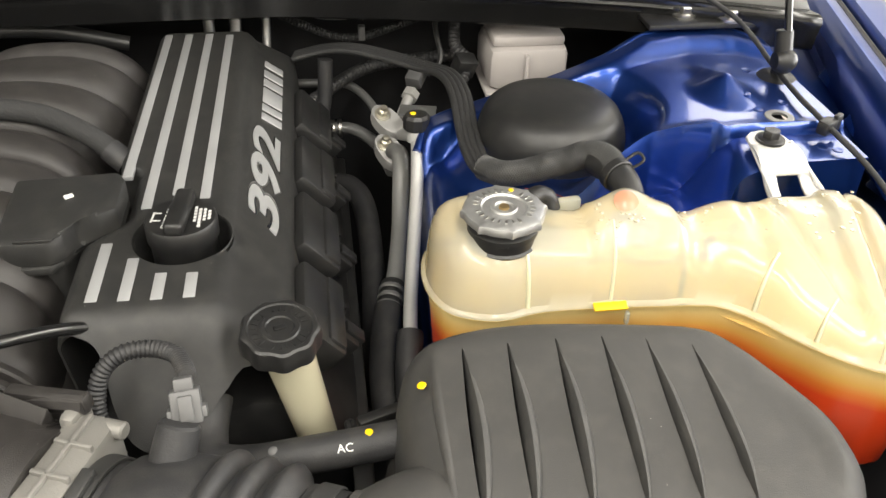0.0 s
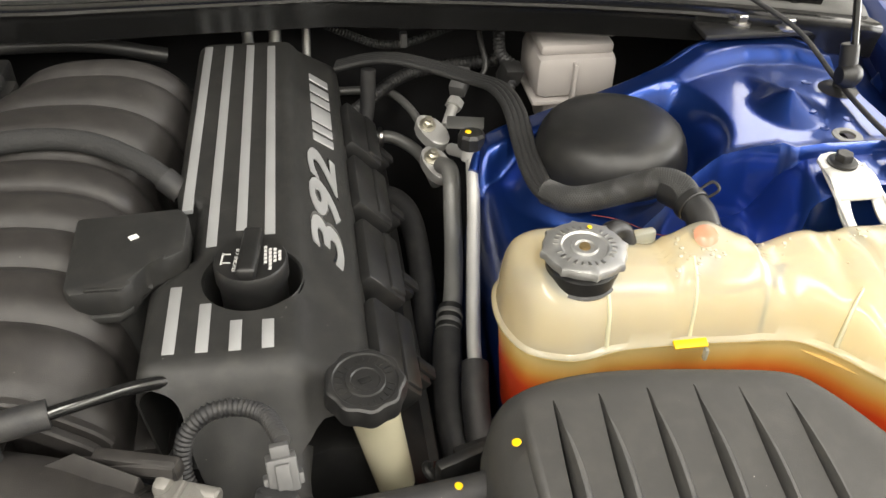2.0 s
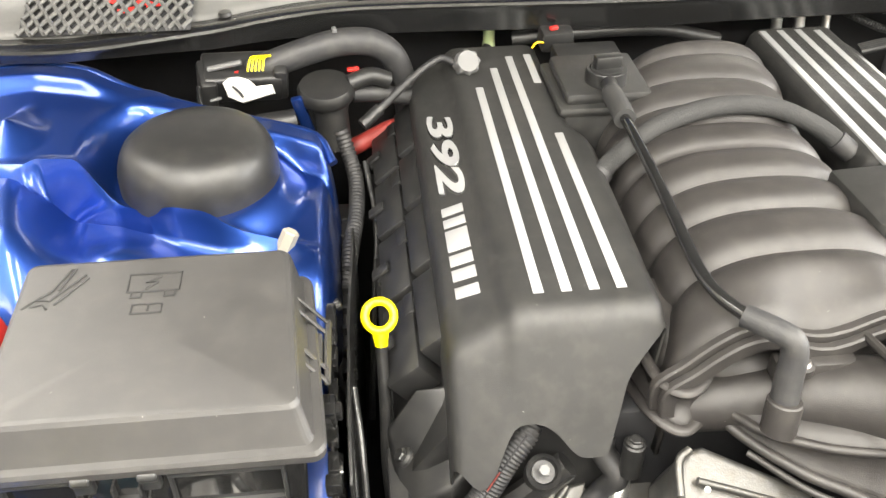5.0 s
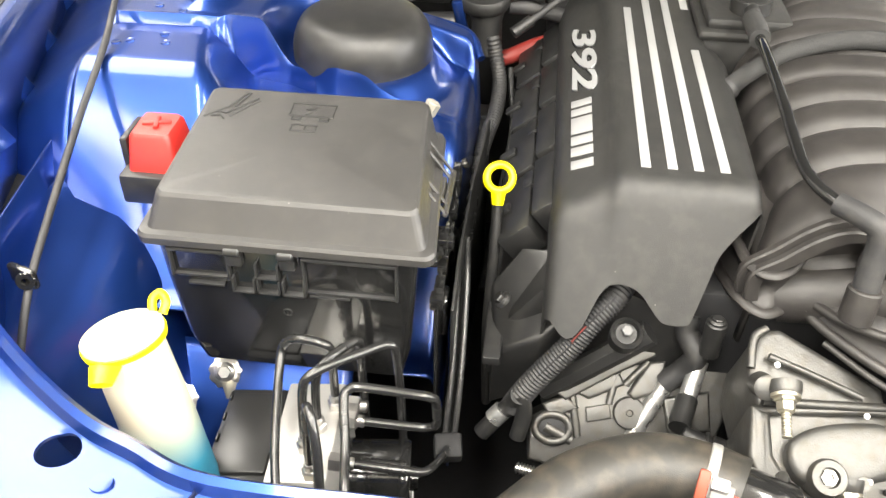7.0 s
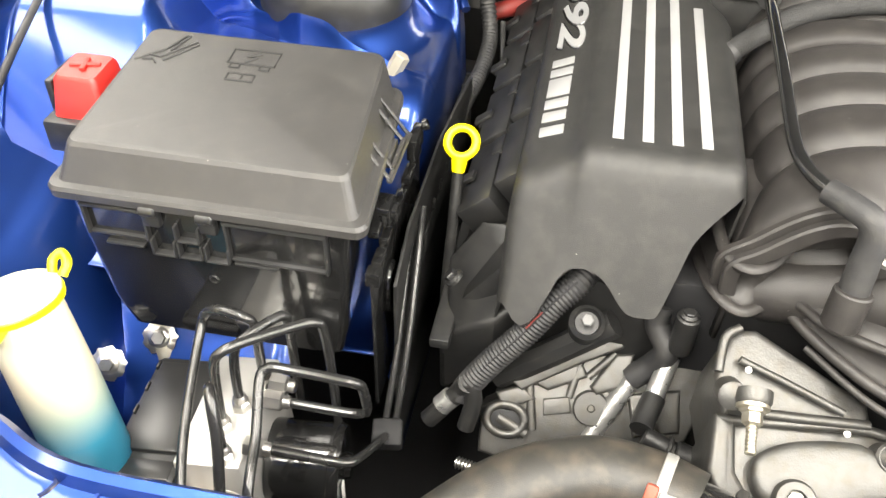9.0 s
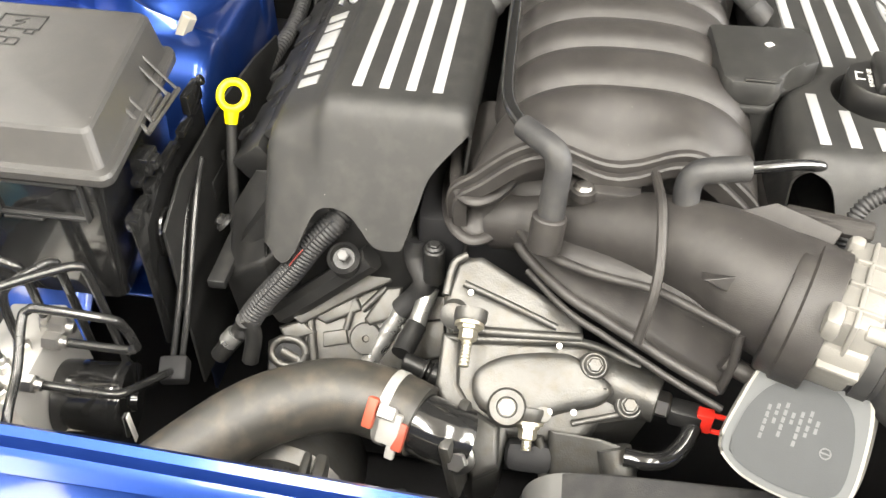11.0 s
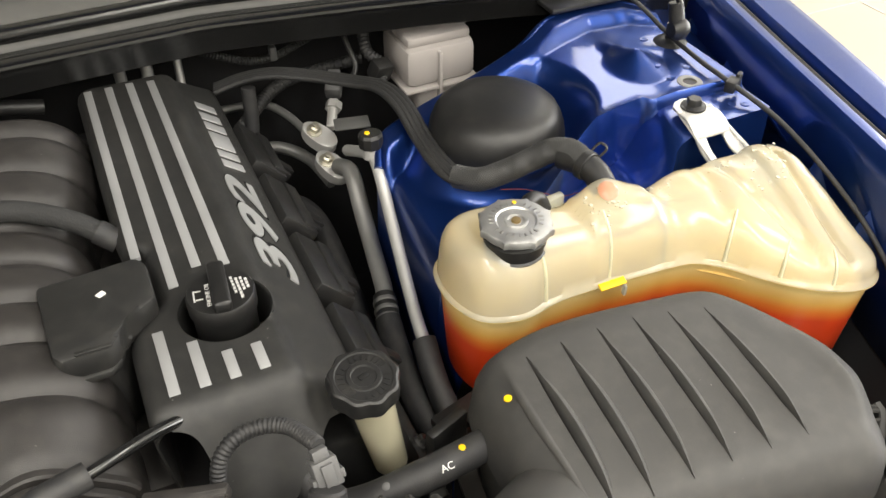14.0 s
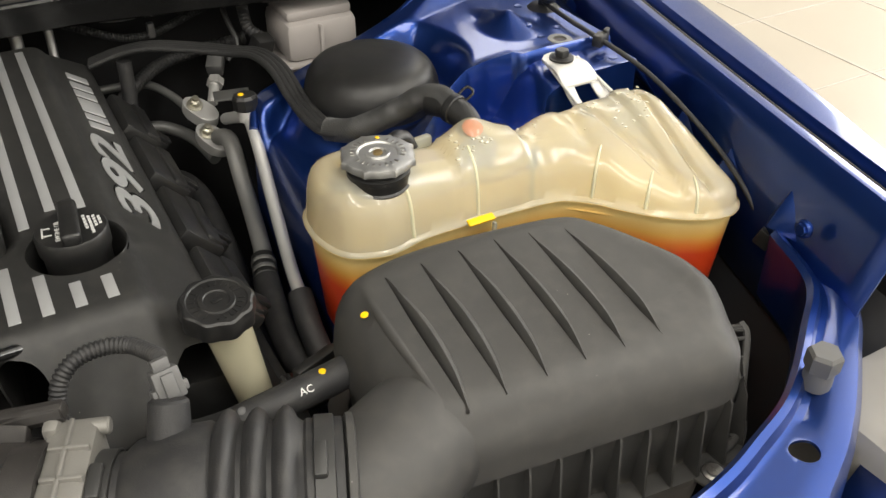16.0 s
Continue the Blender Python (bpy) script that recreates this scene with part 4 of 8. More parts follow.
cap = thing("oil_filler_cap", "black oil filler cap with raised grip and white markings", "oil cap", (0.243, 0.664, 0.92))
part("cap_body", lathe([(0.030, 0.905), (0.0305, 0.957), (0.0328, 0.963), (0.0330, 0.9795), (0.0315, 0.982), (0, 0.9825)], (0.243, 0.671, 0), segs=40), BLACK, cap)
part("grip", box(-0.0085, 0.0085, -0.0315, 0.033, 0.0, 0.014, 0.004, pose(0.243, 0.671, 0.980, 0, 0, -6), 3), BLACK, cap)
CAPPRINT = material("worn_white_print", (0.5, 0.5, 0.49), 0.6, bump=0.1)
part("lettering", text_mesh("ENGINE OIL", 0.0062, 0.0003, pose(0.2315, 0.653, 0.9826, 0, 0, 84)), CAPPRINT, cap, "white printed letters")
part("can_icon", join(obox((0.2185, 0.672, 0.9826), (0.0016, 0.016, 0.0006), (0, 0, -6)), obox((0.2225, 0.678, 0.9826), (0.007, 0.0014, 0.0006), (0, 0, -6)), obox((0.2225, 0.666, 0.9826), (0.007, 0.0014, 0.0006), (0, 0, -6))), CAPPRINT, cap)
for k in range(4):
    for i in range((5, 6, 4, 3)[k]):
        part("mark_bar", obox((0.2565 + k * 0.0042, 0.684 - i * 0.0052 - 0.0015 * (k % 2) - 0.002 * k, 0.9826), (0.0026, 0.0036 + 0.0008 * (i * k % 2), 0.0006), (0, 0, -6)), CAPPRINT, cap)

# ---- coils and valve covers along the outer sides ----
def bank(side):
    vc = thing("valve_cover", "black cast valve cover below the engine cover", "valve cover", (side * 0.33, 0.8, 0.8), group="valve covers")
    part("body", prism([(0.19, 0.82), (0.30, 0.862), (0.335, 0.86), (0.40, 0.77), (0.405, 0.70), (0.15, 0.70)], 0.545, 1.13, 0.012, Matrix(((side, 0, 0, 0), (0, 0, 1, 0), (0, 1, 0, 0), (0, 0, 0, 1)))), BLACK, vc)
    for k in range(5):
        y = 0.535 + k * 0.13
        part("bolt", hexbolt((side * 0.388, y, 0.83), (side * 0.7, 0, 0.7), 0.007, 0.008), STEEL if k % 2 else BLACK, vc)
    if side < 0:
        part("front_end", slab([(-0.405, 0.60, 0.80), (-0.375, 0.60, 0.855), (-0.31, 0.60, 0.86), (-0.29, 0.545, 0.84), (-0.345, 0.515, 0.80), (-0.395, 0.525, 0.76)], (0, 0.02, -0.10), 0.010), BLACK, vc, sharp=30)
    rail = box(0, 0.02, 0.5, 1.12, 0, 0.012, 0.003)
    rail.transform(pose(side * 0.395 - 0.01, 0, 0.765))
    part("flange", rail, BLACK, vc)
    for k in range(4):
        y = 0.60 + k * 0.124 if side < 0 else 0.575 + k * 0.128
        c = thing("ignition_coil", "black plastic ignition coil beside the engine cover", "ignition coil", (side * 0.36, y + 0.05, 0.88), group="ignition coils")
        m = Matrix.Diagonal((side, 1, 1, 1)) @ pose(0.362, y + 0.055, 0.893, 0, 48, 0)
        if side > 0:
            part("housing", join(box(-0.03, 0.026, -0.055, 0.047, -0.022, 0.012, 0.006, m), box(0.0, 0.022, -0.05, 0.043, 0.006, 0.0155, 0.004, m)), BLACK, c)
        else:
            m = Matrix.Diagonal((side, 1, 1, 1)) @ pose(0.362, y + 0.065, 0.876, 0, 40, 0)
            part("housing", join(box(0.0025, 0.045, -0.06, 0.052, -0.03, 0.006, 0.003, m), box(-0.03, -0.001, -0.045, 0.066, -0.03, 0.008, 0.003, m), box(0.0, 0.014, 0.02, 0.052, -0.02, 0.0075, 0.002, m)), BLACK, c)
        part("connector", join(box(0.024, 0.05, -0.02, 0.012, -0.016, 0.006, 0.003, m), box(0.03, 0.054, -0.012, 0.004, 0.004, 0.01, 0.002, m)), BLACK, c)
        part("bolt", hexbolt(m @ Vector((0.034, 0.035, -0.004)), m.to_3x3() @ Vector((0, 0, 1)), 0.006, 0.007), BLACK, c)


bank(1)
bank(-1)

# ---- intake manifold ----
mani = thing("intake_manifold", "matte black plastic intake manifold with curved ribs", "intake manifold", (0, 0.8, 0.85))
CREASE = [0.530, 0.616, 0.684, 0.742, 0.800, 0.856, 0.905, 0.970, 1.040, 1.10]


def mani_f(a, y):
    # a: 0..pi across, from left foot over the crown to right foot
    bump = 0.0
    for p, q in zip(CREASE, CREASE[1:]):
        if p <= y <= q:
            s = (y - p) / (q - p)
            bump = (1 - abs(2 * s - 1) ** 3.2)
            if p < 0.58:
                bump *= 0.8 * sstep(0, 0.3, s) + 0.2
    half = 0.128 - 0.02 * sstep(0.95, 1.1, y)
    cx = 0.004 + 0.05 * sstep(0.86, 1.1, y)
    c, s = math.cos(math.pi - a), math.sin(a)
    high = 0.122 - 0.05 * sstep(1.06, 1.125, y)
    r = 1 + (0.1 * bump - 0.04) * (0.35 + 0.65 * s)
    x = cx + half * r * math.copysign(abs(c) ** 0.8, c)
    z = 0.865 + high * r * s ** 0.62
    # the front lobe falls away in a wave
    fall = sstep(0.622, 0.54, y)
    z -= fall * (0.028 + 0.012 * math.cos((x + 0.005) * 2 * math.pi / 0.13)) * s
    x += fall * -0.014 * (1 if c < 0 else 0.1) * abs(c)
    z -= 0.075 * sstep(1.10, 1.15, y)
    return Vector((x, y, z))


ysm = span(0.536, 1.14, 150)
def mani_skirt(a, y):
    if a < 0:
        p = mani_f(0, y)
        return Vector((p.x - 0.004, p.y, 0.80))
    if a > math.pi:
        p = mani_f(math.pi, y)
        return Vector((p.x + 0.004, p.y, 0.80))
    return mani_f(a, y)


part("runner_shell", grid(mani_skirt, [-1] + span(0, math.pi, 56) + [4], ysm), MANI, mani, sharp=60, thick=0.004)
part("front_plate", grid(lambda a, k: mani_f(a, 0.536).lerp(Vector((0.0, 0.545, 0.85)), k) + Vector((0, 0.012 * (k > 0), 0)), span(0, math.pi, 40), (0, 0.06, 0.5, 1)), MANI, mani, thick=0.003)


def flange_ring(a, ins, out, y, thick):
    # a broad moulded flange round the mouth of the shell
    p = mani_f(a, 0.537)
    d = Vector((p.x - 0.0, 0, p.z - 0.86))
    d = d.normalized() if d.length > 1e-4 else Vector((-1, 0, 0))
    lobe = 0.016 * math.exp(-((a - 0.10) / 0.22) ** 2)
    q = p + d * lobe
    return [q + d * ins + Vector((0, y, 0)), q + d * (out - 0.002) + Vector((0, y, 0)), q + d * out + Vector((0, y - 0.002, 0)), q + d * out + Vector((0, y - thick + 0.002, 0)), q + d * (out - 0.002) + Vector((0, y - thick, 0)), q + d * ins + Vector((0, y - thick, 0))]


for ins, out, y, thick in ((-0.012, 0.007, 0.006, 0.010), (-0.014, 0.000, -0.004, 0.010)):
    part("flange_lip", loft([flange_ring(a, ins, out, y, thick) for a in span(0.004, math.pi - 0.3, 44)]), MANI, mani, sharp=35)
part("side_foot", join(box(-0.16, -0.12, 0.60, 1.05, 0.78, 0.84, 0.015), box(0.11, 0.165, 0.56, 1.08, 0.80, 0.87, 0.015)), MANI, mani)
# left end: an upper and a lower lip with a hollow wall between them
UPLIP = [(-0.152, 0.75, 0.895), (-0.156, 0.64, 0.897), (-0.153, 0.565, 0.900), (-0.145, 0.532, 0.902), (-0.129, 0.521, 0.903), (-0.111, 0.532, 0.905), (-0.093, 0.556, 0.910), (-0.072, 0.572, 0.916)]
LOWLIP = [(-0.164, 0.75, 0.845), (-0.166, 0.64, 0.850), (-0.160, 0.565, 0.860), (-0.149, 0.526, 0.864), (-0.130, 0.512, 0.862), (-0.109, 0.525, 0.862), (-0.095, 0.535, 0.864), (-0.084, 0.525, 0.864)]
lo_c, hi_c = smooth_path(LOWLIP, 8), smooth_path(UPLIP, 8)
part("flange_band", grid(lambda k, i: lo_c[i].lerp(hi_c[i], k) + Vector((0.009, 0.011, 0)) * math.sin(math.pi * k), span(0, 1, 6), range(len(lo_c))), MANI, mani, thick=0.004)
part("lower_flange", tube(LOWLIP, 0.0062, 10, 8, flat=0.8), MANI, mani)
part("upper_flange", tube(UPLIP, 0.0062, 10, 8, flat=0.8), MANI, mani)
part("shoulder", tube([(-0.125, 0.66, 0.895), (-0.12, 0.60, 0.893), (-0.095, 0.575, 0.89), (-0.04, 0.555, 0.89), (0.05, 0.545, 0.89)], 0.03, 14, 6), MANI, mani)
# shelf under the inlet: a flat side panel between two long lips
SHELF_LOW = [(-0.095, 0.535, 0.864), (-0.078, 0.501, 0.862), (-0.039, 0.459, 0.858), (-0.007, 0.440, 0.853), (0.028, 0.421, 0.847), (0.063, 0.403, 0.840), (0.098, 0.389, 0.832)]
SHELF_TOP = [(-0.085, 0.512, 0.879), (-0.066, 0.484, 0.884), (-0.027, 0.461, 0.888), (0.002, 0.450, 0.891), (0.035, 0.439, 0.894), (0.075, 0.413, 0.897), (0.100, 0.395, 0.899)]
lo_c, hi_c = smooth_path(SHELF_LOW, 8), smooth_path(SHELF_TOP, 8)
part("side_panel", grid(lambda k, i: lo_c[i].lerp(hi_c[i], k) + Vector((0.003, 0.005, 0)) * math.sin(math.pi * k), span(0, 1, 5), range(len(lo_c))), MANI, mani, thick=0.005)
part("panel_top", grid(lambda k, i: hi_c[i].lerp(hi_c[i] + Vector((0.02, 0.07, 0.012)), k), span(0, 1, 3), range(len(hi_c))), MANI, mani, thick=0.004)
part("panel_rib", tube(SHELF_LOW, 0.0052, 10, 6), MANI, mani)
part("panel_rib", tube(SHELF_TOP, 0.0042, 10, 6), MANI, mani)
part("panel_rib", tube([SHELF_TOP[-1], (0.101, 0.391, 0.866), SHELF_LOW[-1]], 0.0042, 10, 4), MANI, mani)
part("panel_rib", tube([(x + 0.004, y - 0.010, z - 0.012) for x, y, z in SHELF_LOW[1:]], 0.0034, 10, 6), MANI, mani)
# inlet tube to the throttle body
INLET = [(-0.11, 0.548, 0.862), (-0.05, 0.53, 0.880), (0.02, 0.505, 0.900), (0.085, 0.470, 0.911), (0.125, 0.442, 0.908), (0.153, 0.427, 0.906)]
part("inlet_tube", tube(INLET, lambda s: 0.030 + 0.026 * sstep(0.1, 0.95, s), 32, 8), MANI, mani)
part("panel_rib", tube([(0.028, 0.528, 0.952), (0.03, 0.47, 0.957), (0.03, 0.42, 0.925), (0.022, 0.397, 0.872)], 0.0045, 8, 6), MANI, mani)
part("arrow_gusset", slab([(0.062, 0.412, 0.938), (0.103, 0.420, 0.942), (0.120, 0.420, 0.931), (0.112, 0.412, 0.914)], (0.006, 0.03, -0.014), 0.0015), MANI, mani, sharp=25)
part("throttle_flange", lathe([(0.040, -0.032), (0.0555, -0.030), (0.0570, -0.028), (0.0575, -0.018), (0.0600, -0.016), (0.0600, 0.007), (0.048, 0.008)], (0.160, 0.4164, 0.9045), (0.932, -0.362, -0.045), 48, cap=False), MANI, mani, thick=0.002)
part("top_gusset", slab([(0.090, 0.486, 0.950), (0.122, 0.482, 0.968), (0.170, 0.456, 0.966), (0.165, 0.450, 0.956), (0.125, 0.470, 0.952)], (0, 0.006, -0.02), 0.0012), MANI, mani, sharp=25)
part("spigot", tube([(0.095, 0.398, 0.862), (0.120, 0.392, 0.852), (0.140, 0.386, 0.846)], 0.0085, 14), MANI, mani)
part("spigot", tube([(0.112, 0.427, 0.921), (0.132, 0.415, 0.918), (0.160, 0.400, 0.914)], 0.0085, 14), MANI, mani)
part("mount_ear", join(obox((-0.018, 0.522, 0.925), (0.075, 0.02, 0.022), (0, 0, -3), 0.004), lathe([(0.012, 0), (0.012, 0.008), (0.008, 0.01), (0, 0.01)], (-0.033, 0.517, 0.927), segs=20)), MANI, mani)
part("screw", hexbolt((-0.033, 0.517, 0.936), r=0.006, h=0.004), STEEL, mani)
part("ear_bracket", join(tube([(0.11, 0.50, 0.93), (0.16, 0.475, 0.955), (0.195, 0.462, 0.962)], 0.008, 8), obox((0.165, 0.475, 0.958), (0.07, 0.012, 0.014), (0, -8, -22), 0.003)), MANI, mani)
part("stand_off", cyl((-0.168, 0.525, 0.79), (-0.168, 0.525, 0.835), 0.011), BLACK, mani)
part("bolt", hexbolt((-0.168, 0.525, 0.836), r=0.006, h=0.005), BLACK, mani)

# square lidded box between manifold and cover
flap = thing("sensor_box_cover", "square matte black plastic cover with notched corner", "cover", (0.13, 0.69, 0.96))
pts = [(0.084, 0.742), (0.178, 0.748), (0.186, 0.735), (0.186, 0.682), (0.172, 0.672), (0.152, 0.668), (0.146, 0.642), (0.136, 0.632), (0.096, 0.632), (0.089, 0.642)]
part("lid", prism(pts, 0.962, 0.989, 0.005), COVER, flap)
part("skirt", prism([(0.130 + (x - 0.133) * 1.04, 0.69 + (y - 0.69) * 1.04) for x, y in pts], 0.955, 0.963, 0.002), COVER, flap)
part("body", prism([(0.10, 0.735), (0.172, 0.735), (0.172, 0.685), (0.145, 0.66), (0.14, 0.645), (0.10, 0.645)], 0.87, 0.958, 0.006), COVER, flap)
part("chip", obox((0.140, 0.705, 0.9893), (0.008, 0.006, 0.001), (0, 0, 30)), WHITE, flap, "small pale scuff")
part("edge_lip", prism([(0.108, 0.633), (0.14, 0.6325), (0.142, 0.637), (0.108, 0.637)], 0.9885, 0.991, 0.0008), COVER, flap)

# hose across the manifold
xh = thing("cross_hose", "foam-sleeved black hose across the intake manifold", "hose", (0, 0.86, 0.98))
part("hose", tube([(-0.152, 0.805, 0.945), (-0.125, 0.825, 0.965), (-0.07, 0.85, 0.99), (0.0, 0.865, 1.002), (0.07, 0.868, 0.996), (0.125, 0.855, 0.975), (0.163, 0.835, 0.95)], 0.0115, 14), FOAM, xh)
part("end_cuff", tube([(-0.155, 0.803, 0.942), (-0.14, 0.815, 0.955)], 0.0135, 14), RUBBER, xh)
part("end_cuff", tube([(0.148, 0.843, 0.961), (0.166, 0.833, 0.948)], 0.0135, 14), RUBBER, xh)

# breather box with turning cap
pb = thing("breather_box", "black plastic breather box with round turn cap", "breather box", (-0.10, 0.98, 0.95))
part("body", box(-0.163, -0.048, 0.93, 1.05, 0.90, 0.965, 0.008), COVER, pb)
part("rim", box(-0.168, -0.04, 0.925, 1.06, 0.962, 0.976, 0.006), COVER, pb)
part("lid", box(-0.158, -0.05, 0.934, 1.05, 0.974, 0.99, 0.006), COVER, pb)
part("collar", ring((-0.102, 0.968, 0.988), (0, 0, 1), 0.021, 0.026, 0.02), BLACK, pb)
part("cap", join(lathe([(0.02, 0.985), (0.02, 1.008), (0.017, 1.01), (0, 1.01)], (-0.102, 0.968, 0), segs=28), obox((-0.102, 0.968, 1.016), (0.034, 0.015, 0.018), (0, 0, 6), 0.003)), BLACK, pb)
part("spout", tube([(-0.104, 0.95, 0.998), (-0.108, 0.92, 1.0), (-0.11, 0.90, 0.998)], 0.010, 12), BLACK, pb)
part("pale_tag", obox((-0.155, 0.945, 0.95), (0.006, 0.028, 0.02), (0, 0, 8), 0.002), WHITE, pb, "pale plastic clip")
part("rear_block", box(-0.145, -0.055, 1.05, 1.10, 0.93, 0.985, 0.006), BLACK, pb)

vt = thing("vacuum_tube", "glossy black vent tube with foam sleeves and rubber elbow", "vent tube", (-0.1, 0.7, 0.95))
part("sleeve", tube([(-0.109, 0.915, 1.0), (-0.111, 0.88, 1.004), (-0.112, 0.845, 1.004)], 0.0125, 14), FOAM, vt)
part("tube", tube([(-0.112, 0.85, 1.004), (-0.113, 0.80, 1.006), (-0.113, 0.70, 1.002), (-0.112, 0.63, 0.994), (-0.110, 0.585, 0.989), (-0.104, 0.555, 0.988), (-0.092, 0.53, 0.988), (-0.08, 0.515, 0.988)], 0.0064, 12), GLOSS, vt)
part("elbow", tube([(-0.092, 0.528, 0.988), (-0.075, 0.510, 0.988), (-0.062, 0.499, 0.984), (-0.058, 0.495, 0.970), (-0.059, 0.491, 0.95), (-0.060, 0.485, 0.926)], lambda s: 0.0105 + 0.0018 * s, 18), RUBBER, vt)
part("nipple", cyl((-0.0605, 0.483, 0.928), (-0.063, 0.476, 0.895), 0.0155), MANI, vt)
v2 = thing("vacuum_tube", "short glossy black vent tube with rubber elbow", "vent tube", (0.1, 0.53, 0.95))
part("tube", tube([(0.085, 0.51, 0.975), (0.12, 0.525, 0.972), (0.155, 0.545, 0.963), (0.185, 0.562, 0.95)], 0.0055, 12), GLOSS, v2)
part("elbow", tube([(0.100, 0.516, 0.974), (0.076, 0.509, 0.975), (0.059, 0.506, 0.972), (0.053, 0.503, 0.960), (0.054, 0.497, 0.942)], 0.0115, 18), RUBBER, v2)
part("nipple", cyl((0.054, 0.498, 0.943), (0.057, 0.489, 0.895), 0.0135), MANI, v2)

# ---- throttle body, intake pipe, air box ----
AX = Vector((0.932, -0.362, -0.045)).normalized()
T0 = Vector((0.148, 0.421, 0.905))
TBR = math.degrees(math.atan2(AX.y, AX.x))


def along(s):
    return T0 + AX * s


GREYFACE = material("mid_grey_motor_plastic", (0.10, 0.104, 0.106), 0.8, bump=0.12, spec=0.2)
TBCAST = material("pale_die_cast", (0.215, 0.208, 0.192), 0.55, metal=0.4, bump=0.3, grain=700, vary=0.15)
tb = thing("throttle_body", "cast aluminium throttle body with dark motor cover", "throttle body", (0.17, 0.42, 0.90))
c = along(0.034)
m = pose(*c, 0, 0, TBR)
ringed = lathe([(0.0, -0.017), (0.048, -0.017), (0.050, -0.014), (0.050, 0.012), (0.048, 0.016), (0.047, 0.017), (0.045, 0.03), (0.0, 0.03)], c, AX, 40)
part("housing", ringed, TBCAST, tb)
part("top_block", box(-0.017, 0.022, -0.05, 0.055, 0.0, 0.053, 0.008, m), TBCAST, tb)
part("front_block", box(-0.017, 0.022, -0.056, 0.0, -0.006, 0.03, 0.008, m), TBCAST, tb)
for yy in (-0.046, 0.05):
    part("flange_ear", box(-0.019, -0.006, yy - 0.013, yy + 0.013, 0.036, 0.058, 0.005, m), TBCAST, tb)
for yy in (-0.034, -0.006, 0.022):
    part("rib", box(-0.010, 0.019, yy - 0.002, yy + 0.002, 0.02, 0.0565, 0.001, m), TBCAST, tb)
part("rib", box(0.000, 0.004, -0.055, 0.05, 0.02, 0.0565, 0.0015, m), TBCAST, tb)
part("rib", box(-0.012, 0.019, -0.062, -0.03, 0.010, 0.014, 0.001, m), TBCAST, tb)
for yy in (-0.044, 0.048):
    part("bolt", cyl(m @ Vector((0.010, yy, 0.046)), m @ Vector((0.028, yy, 0.046)), 0.0068), TBCAST, tb)
# the motor cover: a rounded plate facing up and forward
mx = Vector((0.074, -0.032, 0.008)).normalized()
mz = mx.cross(Vector((0.025, 0.09, 0.071)).normalized()).normalized()
my = mz.cross(mx)
mc = Matrix.Translation(Vector((0.151, 0.357, 0.840)) + mz * 0.018) @ Matrix((mx, my, mz)).transposed().to_4x4()
outline = [(q.x, q.y) for q in closed_curve([(-0.0475, -0.044), (-0.042, -0.010), (-0.036, 0.014), (-0.026, 0.031), (-0.010, 0.0415), (0.008, 0.0435), (0.026, 0.0405), (0.042, 0.030), (0.052, 0.014), (0.057, -0.010), (0.058, -0.045), (0.050, -0.061), (0.02, -0.066), (-0.02, -0.063), (-0.042, -0.053)], 60)]
outline = [(x, y + 0.008 + (y + 0.066) * 0.16) for x, y in outline]
disc = [(q.x, q.y) for q in closed_curve([(-0.038, -0.040), (-0.034, -0.010), (-0.021, 0.012), (0.0, 0.0235), (0.02, 0.023), (0.038, 0.012), (0.047, -0.010), (0.049, -0.040), (0.041, -0.053), (0.015, -0.058), (-0.018, -0.055), (-0.034, -0.048)], 48)]
disc = [(x, (y + 0.02) * 1.08 - 0.010) for x, y in disc]
PRINT = material("faded_grey_print", (0.076, 0.079, 0.081), 0.6, bump=0.05)
part("motor_case", loft([[mc @ Vector((0.005 + (x - 0.005) * w, 0.01 + (y - 0.01) * w + dy, z)) for x, y in outline] for w, dy, z in ((1.04, 0.012, -0.068), (1.055, 0.012, -0.034), (1.055, 0.0105, -0.024), (1.04, 0.008, -0.015), (1.015, 0.004, -0.009), (0.99, 0.0, -0.006))]), TBCAST, tb, sharp=60)
part("motor_rim", prism(outline, -0.014, 0.0, 0.005, mc), TBCAST, tb, "bright rolled rim")
part("motor_face", prism([(0.005 + (x - 0.005) * 0.95, (y + 0.01) * 0.945 - 0.0108) for x, y in outline], -0.002, 0.002, 0.0015, mc), GREYFACE, tb, "grey motor cover plate")
part("label_disc", prism(disc, 0.001, 0.0032, 0.0008, mc), BAND, tb, "dark grey printed plate")
for k in range(7):
    x0, y0, run = -0.020 + k * 0.0062, 0.008 + (k % 3) * 0.003, (0.030, 0.022, 0.034, 0.018, 0.030, 0.024, 0.016)[k]
    for i in range(int(run / 0.006)):
        part("print_bar", box(x0, x0 + 0.0026, y0 - 0.006 * i - 0.0046 + 0.001 * (k * i % 2), y0 - 0.006 * i, 0.0030, 0.0034, 0, mc), PRINT, tb)
part("emblem", join(ring(mc @ Vector((0.030, -0.014, 0.0032)), mz, 0.0034, 0.0046, 0.0008, 16), box(0.0265, 0.0335, -0.0146, -0.0134, 0.003, 0.0036, 0, mc)), PRINT, tb)

